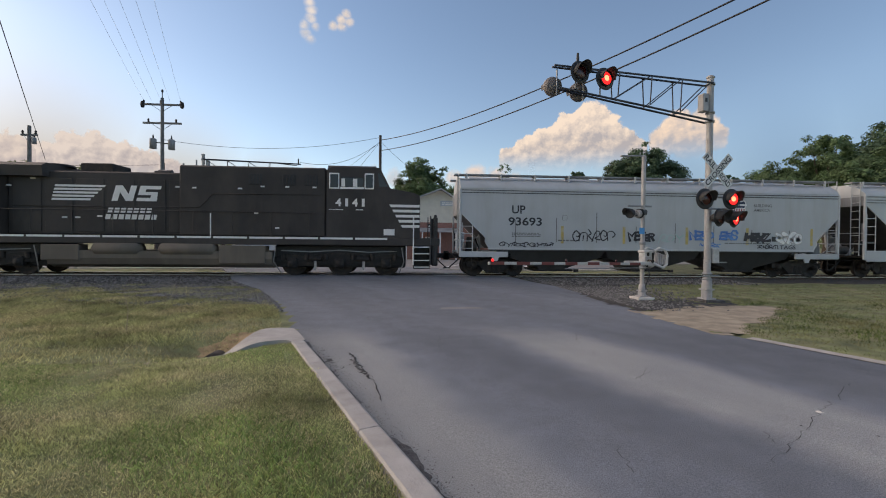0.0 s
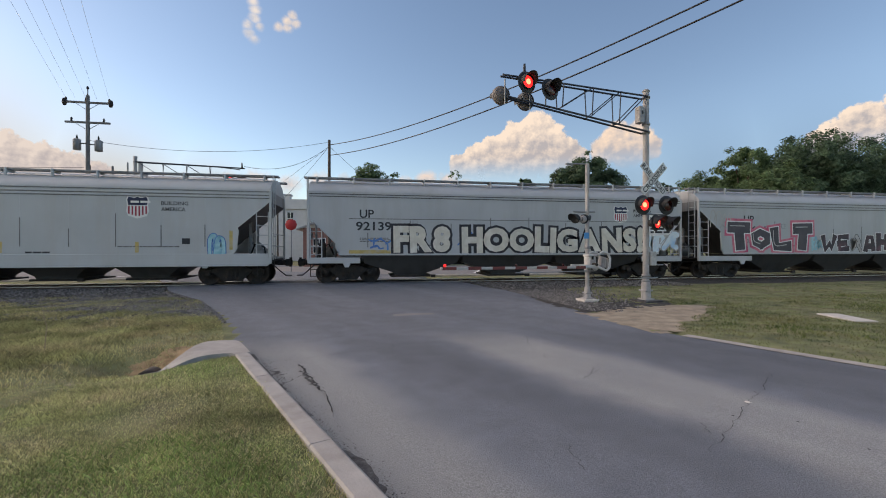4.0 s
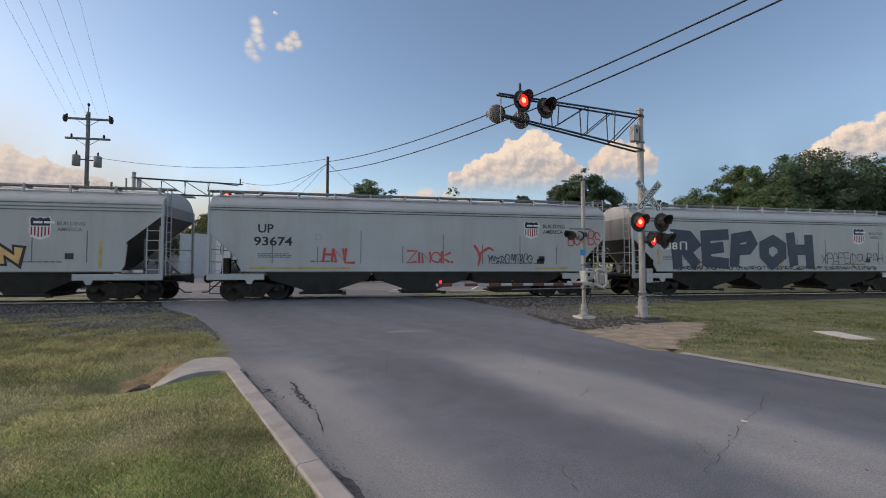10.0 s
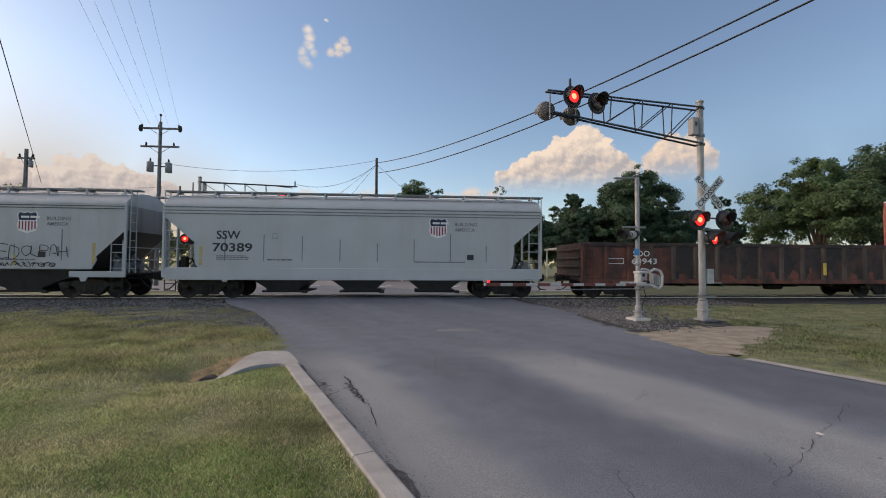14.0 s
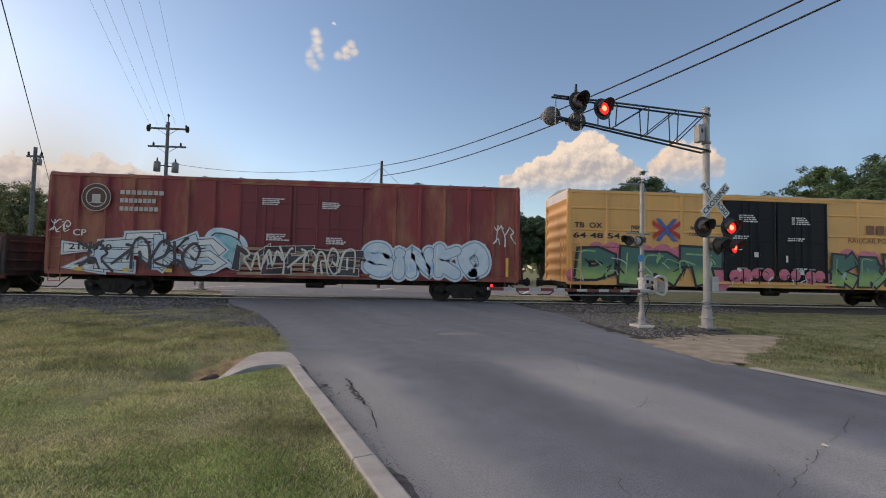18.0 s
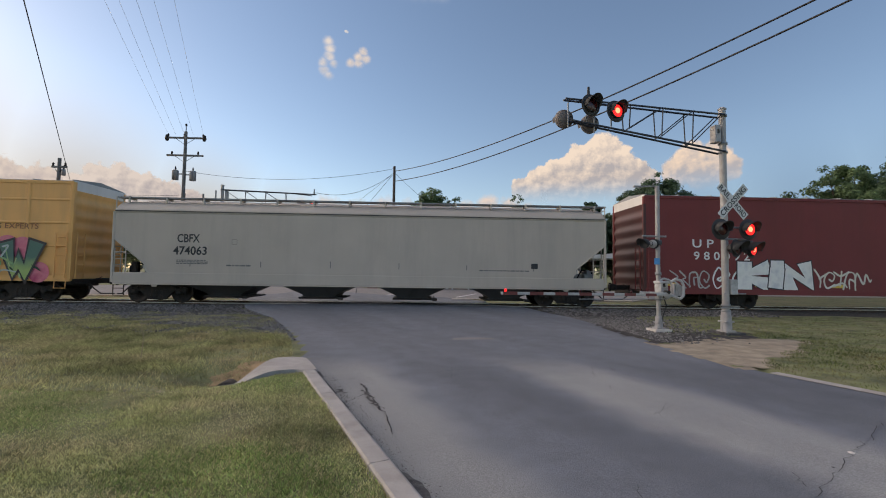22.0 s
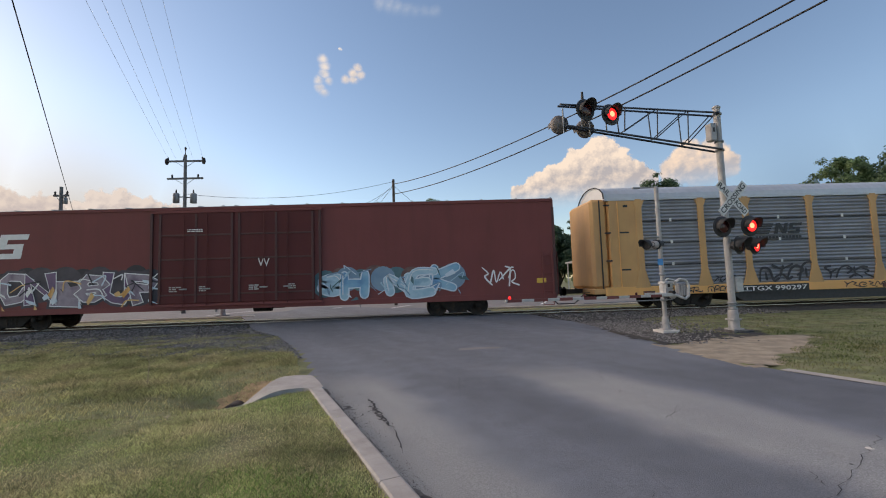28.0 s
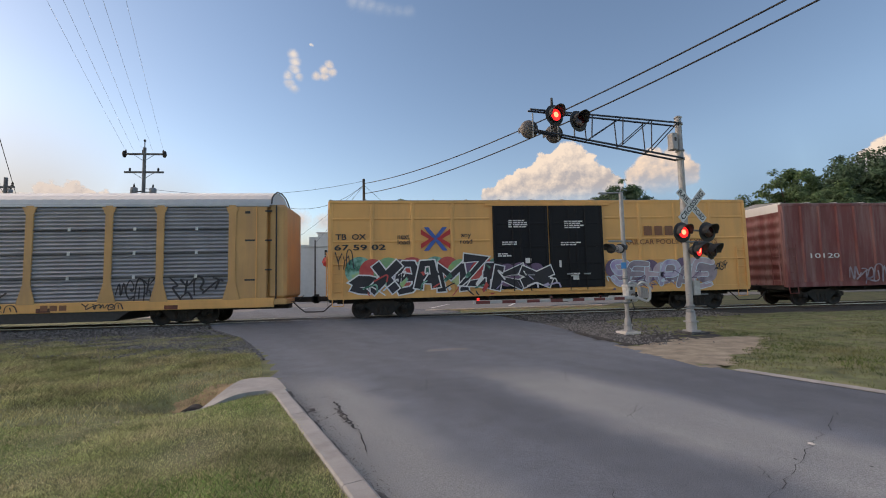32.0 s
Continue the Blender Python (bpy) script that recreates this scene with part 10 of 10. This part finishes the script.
# ---- clouds: a far backdrop ----
def cloud(label, yaw, pitch, h, seed, lobes, top, low, rag=1.1, grain=2.6, edge=0.16, thick=1.0, R=2600.0):
    """One cloud as a far sheet with a ragged edge; lobes are (x, z, radius) in units of its height h."""
    c = Vector((-math.sin(radians(yaw)), math.cos(radians(yaw)), math.tan(radians(pitch)))) * R
    m = bpy.data.materials.new("cloud")
    m.use_nodes = True
    n, li = m.node_tree.nodes, m.node_tree.links
    n.remove(n["Principled BSDF"])
    tc = n.new("ShaderNodeTexCoord")
    mp = n.new("ShaderNodeMapping")
    mp.inputs["Scale"].default_value = (1.0 / h, 1.0 / h, 1.0 / h)
    li.new(tc.outputs["Object"], mp.inputs["Vector"])
    off = n.new("ShaderNodeMapping")
    off.inputs["Location"].default_value = (seed * 3.7, seed * 1.3, seed * 2.1)
    li.new(mp.outputs[0], off.inputs["Vector"])
    big, fine = n.new("ShaderNodeTexNoise"), n.new("ShaderNodeTexNoise")
    for q, s, det in ((big, grain, 9), (fine, grain * 1.7, 7)):
        q.inputs["Scale"].default_value, q.inputs["Detail"].default_value, q.inputs["Roughness"].default_value = s, det, 0.6
        li.new(off.outputs[0], q.inputs["Vector"])

    def mth(op, a, b=None):
        q = n.new("ShaderNodeMath")
        q.operation = op
        for i, s in enumerate((a, b)):
            if s is None:
                continue
            if isinstance(s, (int, float)):
                q.inputs[i].default_value = s
            else:
                li.new(s, q.inputs[i])
        return q.outputs[0]

    body, shade = None, None
    for x, z, r in lobes:
        ds = n.new("ShaderNodeVectorMath")
        ds.operation = "DISTANCE"
        li.new(mp.outputs[0], ds.inputs[0])
        ds.inputs[1].default_value = (x, 0, z)
        b = mth("SUBTRACT", 1.0, mth("DIVIDE", ds.outputs["Value"], r))
        body = b if body is None else mth("MAXIMUM", body, b)
    sep = n.new("ShaderNodeSeparateXYZ")
    li.new(mp.outputs[0], sep.inputs[0])
    dens = mth("ADD", body, mth("MULTIPLY", mth("SUBTRACT", big.outputs["Fac"], 0.5), rag))
    al = n.new("ShaderNodeMapRange")
    al.interpolation_type = "SMOOTHSTEP"
    al.inputs[1].default_value, al.inputs[2].default_value = 0.12, 0.12 + edge
    li.new(dens, al.inputs[0])
    base = n.new("ShaderNodeMapRange")
    base.interpolation_type = "SMOOTHSTEP"
    base.inputs[1].default_value, base.inputs[2].default_value = -0.62, 0.25
    li.new(sep.outputs[2], base.inputs[0])
    alpha = mth("MULTIPLY", mth("MULTIPLY", al.outputs[0], base.outputs[0]), thick)
    # billows: bright where the cloud thins towards the low sun on the left
    lit = n.new("ShaderNodeMapping")
    lit.inputs["Location"].default_value = (-0.1, 0.0, 0.11)
    li.new(off.outputs[0], lit.inputs["Vector"])
    aside = n.new("ShaderNodeTexNoise")
    aside.inputs["Scale"].default_value, aside.inputs["Detail"].default_value, aside.inputs["Roughness"].default_value = grain, 9, 0.6
    li.new(lit.outputs[0], aside.inputs["Vector"])
    relief = mth("MULTIPLY", mth("SUBTRACT", big.outputs["Fac"], aside.outputs["Fac"]), 1.5)
    tone = mth("ADD", mth("ADD", mth("MULTIPLY", sep.outputs[2], 0.3), mth("MULTIPLY", sep.outputs[0], -0.07)), mth("ADD", mth("ADD", mth("MULTIPLY", fine.outputs["Fac"], 0.3), relief), mth("ADD", mth("MULTIPLY", body, -0.2), 0.27)))
    cr = n.new("ShaderNodeValToRGB")
    cr.color_ramp.elements[0].position, cr.color_ramp.elements[1].position = 0.16, 0.66
    cr.color_ramp.elements[0].color, cr.color_ramp.elements[1].color = (*low, 1), (*top, 1)
    li.new(tone, cr.inputs[0])
    em, tr, mx = n.new("ShaderNodeEmission"), n.new("ShaderNodeBsdfTransparent"), n.new("ShaderNodeMixShader")
    em.inputs[1].default_value = CLOUD_GLOW
    li.new(cr.outputs[0], em.inputs[0])
    li.new(alpha, mx.inputs[0])
    li.new(tr.outputs[0], mx.inputs[1])
    li.new(em.outputs[0], mx.inputs[2])
    li.new(mx.outputs[0], n["Material Output"].inputs["Surface"])
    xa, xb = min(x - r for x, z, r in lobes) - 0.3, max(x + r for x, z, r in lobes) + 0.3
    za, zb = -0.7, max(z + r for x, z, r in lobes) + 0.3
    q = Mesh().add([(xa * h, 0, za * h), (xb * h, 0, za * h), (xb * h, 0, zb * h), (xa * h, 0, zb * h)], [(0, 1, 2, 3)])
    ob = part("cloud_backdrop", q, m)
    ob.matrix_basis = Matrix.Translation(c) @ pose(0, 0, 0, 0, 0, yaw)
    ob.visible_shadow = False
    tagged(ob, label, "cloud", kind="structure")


CLOUD_GLOW = 0.69
WARM, WARM_LOW = (1.0, 0.88, 0.76), (0.5, 0.5, 0.54)
cloud("peach-lit heap cloud on the horizon", -19.6, 11.2, 210, 1.0,
      [(-1.35, -0.1, 0.5), (-0.9, 0.1, 0.6), (-0.35, 0.25, 0.7), (0.15, 0.5, 0.72), (0.75, 0.75, 0.75), (1.0, 0.2, 0.85), (0.3, 0.0, 0.8), (-0.6, -0.15, 0.7), (1.5, 0.0, 0.7)], WARM, WARM_LOW, 1.0, 2.1, 0.1)
cloud("smaller peach-lit heap cloud", -33.8, 11.6, 190, 2.3,
      [(-0.6, 0.1, 0.55), (-0.25, 0.45, 0.6), (0.2, 0.45, 0.55), (0.5, 0.05, 0.5), (0.0, 0.0, 0.65)], (0.98, 0.82, 0.68), (0.52, 0.53, 0.58), 0.9, 1.9, 0.2)
cloud("small ragged white cloud high up", 13.15, 23.9, 150, 3.1, [(0.02, 1.4, 0.32), (0.1, 1.1, 0.33), (0.08, 0.8, 0.33), (-0.14, 0.5, 0.32), (0.24, 0.5, 0.26), (-0.1, 0.2, 0.32), (0.06, 0.0, 0.3)], (1.0, 0.92, 0.82), (0.66, 0.69, 0.74), 0.75, 2.2, 0.85, 0.8)
cloud("small ragged cream cloud high up", 9.25, 25.2, 110, 4.2, [(0.3, 0.88, 0.4), (0.05, 0.55, 0.5), (-0.38, 0.22, 0.42), (0.42, 0.5, 0.4), (0.02, 0.25, 0.42)], (1.0, 0.88, 0.75), (0.7, 0.69, 0.7), 0.75, 2.0, 0.8, 0.85)
cloud("tiny wisp above the ragged clouds", 10.9, 28.8, 30, 5.4, [(0.0, 0.2, 0.5), (0.3, 0.1, 0.4)], (0.9, 0.88, 0.86), (0.7, 0.75, 0.82), 1.0, 1.5, 0.6)
cloud("thin high wisp", 1.5, 33.2, 110, 6.4, [(-1.6, 0.45, 0.7), (-1.1, 0.35, 0.75), (-0.6, 0.2, 0.8), (-0.1, 0.1, 0.8), (0.4, 0.0, 0.8), (0.9, -0.05, 0.75), (1.4, -0.1, 0.7)], (0.72, 0.78, 0.86), (0.55, 0.66, 0.8), 1.2, 0.8, 1.3, 0.45)
cloud("low grey-pink cloud bank", 33.0, 7.4, 145, 7.7, [(-2.2, -0.1, 0.6), (-1.6, 0.1, 0.75), (-1.0, 0.35, 0.8), (-0.4, 0.4, 0.85), (0.2, 0.25, 0.8), (0.8, 0.1, 0.8), (1.5, 0.0, 0.7), (0.0, -0.2, 0.9), (-1.0, -0.2, 0.9)], (0.82, 0.76, 0.72), (0.52, 0.5, 0.53), 1.3, 2.0, 0.12)
cloud("low grey-pink cloud bank further left", 45.0, 6.0, 165, 8.1, [(-2.4, -0.1, 0.7), (-1.7, 0.15, 0.8), (-1.0, 0.35, 0.85), (-0.3, 0.4, 0.9), (0.4, 0.4, 0.9), (1.1, 0.3, 0.85), (1.8, 0.1, 0.8), (0.0, -0.2, 1.0), (-1.2, -0.2, 1.0)], (0.8, 0.73, 0.68), (0.52, 0.49, 0.52), 1.3, 2.0, 0.12)
cloud("peach cloud edge behind the tall oaks", -55.8, 10.6, 190, 9.2, [(-0.8, 0.0, 0.6), (-0.2, 0.3, 0.6), (0.5, 0.35, 0.7), (1.2, 0.1, 0.7)], WARM, WARM_LOW)
cloud("faint pink cloud low behind the poles", 9.0, 7.6, 130, 10.5, [(-2.4, 0.0, 0.7), (-1.2, 0.2, 0.8), (0.0, 0.1, 0.8), (1.2, 0.3, 0.8), (2.4, 0.1, 0.8), (3.4, 0.0, 0.6)], (0.86, 0.78, 0.74), (0.6, 0.64, 0.7), 1.0, 1.8, 0.8)
cloud("faint pink cloud low beside the heap cloud", -9.5, 8.0, 130, 11.5, [(-1.4, 0.1, 0.6), (-0.4, 0.3, 0.7), (0.6, 0.2, 0.7), (1.4, 0.0, 0.6)], (0.88, 0.78, 0.72), (0.62, 0.65, 0.7), 1.0, 1.8, 0.7)
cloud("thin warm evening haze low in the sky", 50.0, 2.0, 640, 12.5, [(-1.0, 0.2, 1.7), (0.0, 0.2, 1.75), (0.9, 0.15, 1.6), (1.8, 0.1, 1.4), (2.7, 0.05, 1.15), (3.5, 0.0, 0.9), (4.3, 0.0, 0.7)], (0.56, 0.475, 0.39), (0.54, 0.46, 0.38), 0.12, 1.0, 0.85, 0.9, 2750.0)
# added bluish sheet that tones down the bright low sky on the right
cloud("added dull blue sheet dimming the low sky over the oaks", -48.0, 3.0, 520, 13.5, [(-2.2, 0.0, 0.9), (-1.4, 0.1, 1.2), (-0.5, 0.15, 1.4), (0.4, 0.2, 1.5), (1.3, 0.2, 1.6), (2.2, 0.2, 1.6)], (0.13, 0.25, 0.47), (0.12, 0.24, 0.46), 0.12, 1.0, 0.9, 0.68, 2750.0)

wire((PB[0], PB[1], 9.0), (10.12, 6.34, 8.1), 0.8, 0.024, "thick black overhead cable across the road")
wire((PB[0], PB[1], 8.25), (10.12, 6.34, 7.75), 0.8, 0.024, "thick black overhead cable across the road")
for z, e in ((9.2, (PA[0], PA[1], 8.4)), (8.9, (-6.87, 27.3, 6.45))):
    wire((PB[0], PB[1], z), e, 0.7, 0.012, "thin black wire between two poles")
for e in ((-7.9, 44.0, 5.9), (-10.5, 46.0, 6.3)):
    wire((PB[0], PB[1], 8.9), e, 0.1, 0.012, "thin black service wire to a post")
wire((PB[0], PB[1], 8.9), (3.0, 42.0, 6.3), 0.2, 0.012, "thin black service wire to the brick building")
for dx in (-1.2, -0.7, -0.1, 0.5, 1.2):
    wire((PA[0] + dx, PA[1], 11.0), (PA[0] + dx + 15.4, PA[1] - 35.5, 11.5), 0.3, 0.0055, "thin grey power line overhead", 28, "wiregrey")
wire((-20.6, 37.0, 7.7), (-46.0, 37.5, 7.9), 0.3, 0.012, "thin black wire along the far side")
wire((-26.9, 34, 7.4), (-6.4, 5.8, 8.5), 0.0, 0.016, "single black wire sloping overhead")


# ---- what moves ----
RUN = (0.00, 9.94, 19.88, 29.77, 39.63, 49.50, 59.38, 69.26, 79.15, 89.09, 99.15, 109.28, 119.45, 129.56, 139.63, 149.67, 159.68, 169.65, 179.58, 189.49, 199.45, 209.43, 219.36, 229.22, 239.11, 249.02, 258.92, 268.81, 278.71, 288.67, 298.60, 308.47, 318.27)


def motions():
    # the train rolls left at an even 10 metres a second
    for ob, x in CARS:
        walk(ob, [(float(t), pose(x - d, TRACK_Y, RAIL_Z)) for t, d in enumerate(RUN)])
    steps = [k * 2 / FPS for k in range(481)]
    dist = np.interp(steps, range(33), RUN)
    for ob, r in SPIN:
        base = ob.matrix_basis.translation.copy()
        walk(ob, [(t, pose(base.x, base.y, base.z, 0, -math.degrees(d / r) % 360.0, 0)) for t, d in zip(steps, dist)])
    # each flasher's lens drum shows its lit or its dark side in turn
    period, first = 1.224, 0.06
    for ob, phase in FLASH:
        base = ob.matrix_basis.translation.copy()
        rows, turn = [], None
        k = -1
        marks = []
        t = first - period
        while t < 33:
            marks += [(t, 0), (t + period / 2, 1)]
            t += period / 2 * 2
        state = [m for m in marks if m[0] <= 0][-1][1]
        ang = 0.0 if state == phase else 180.0
        rows.append((0.0, pose(base.x, base.y, base.z, 0, 0, ang)))
        for t, s in marks:
            if not 0.04 < t < 31.89:
                continue
            for i in range(4):
                rows.append(((round(t * FPS) + i) / FPS, pose(base.x, base.y, base.z, 0, 0, ang + 60 * i)))
            ang += 180.0
        rows.append((32.0, pose(base.x, base.y, base.z, 0, 0, ang)))
        walk(ob, rows)


motions()
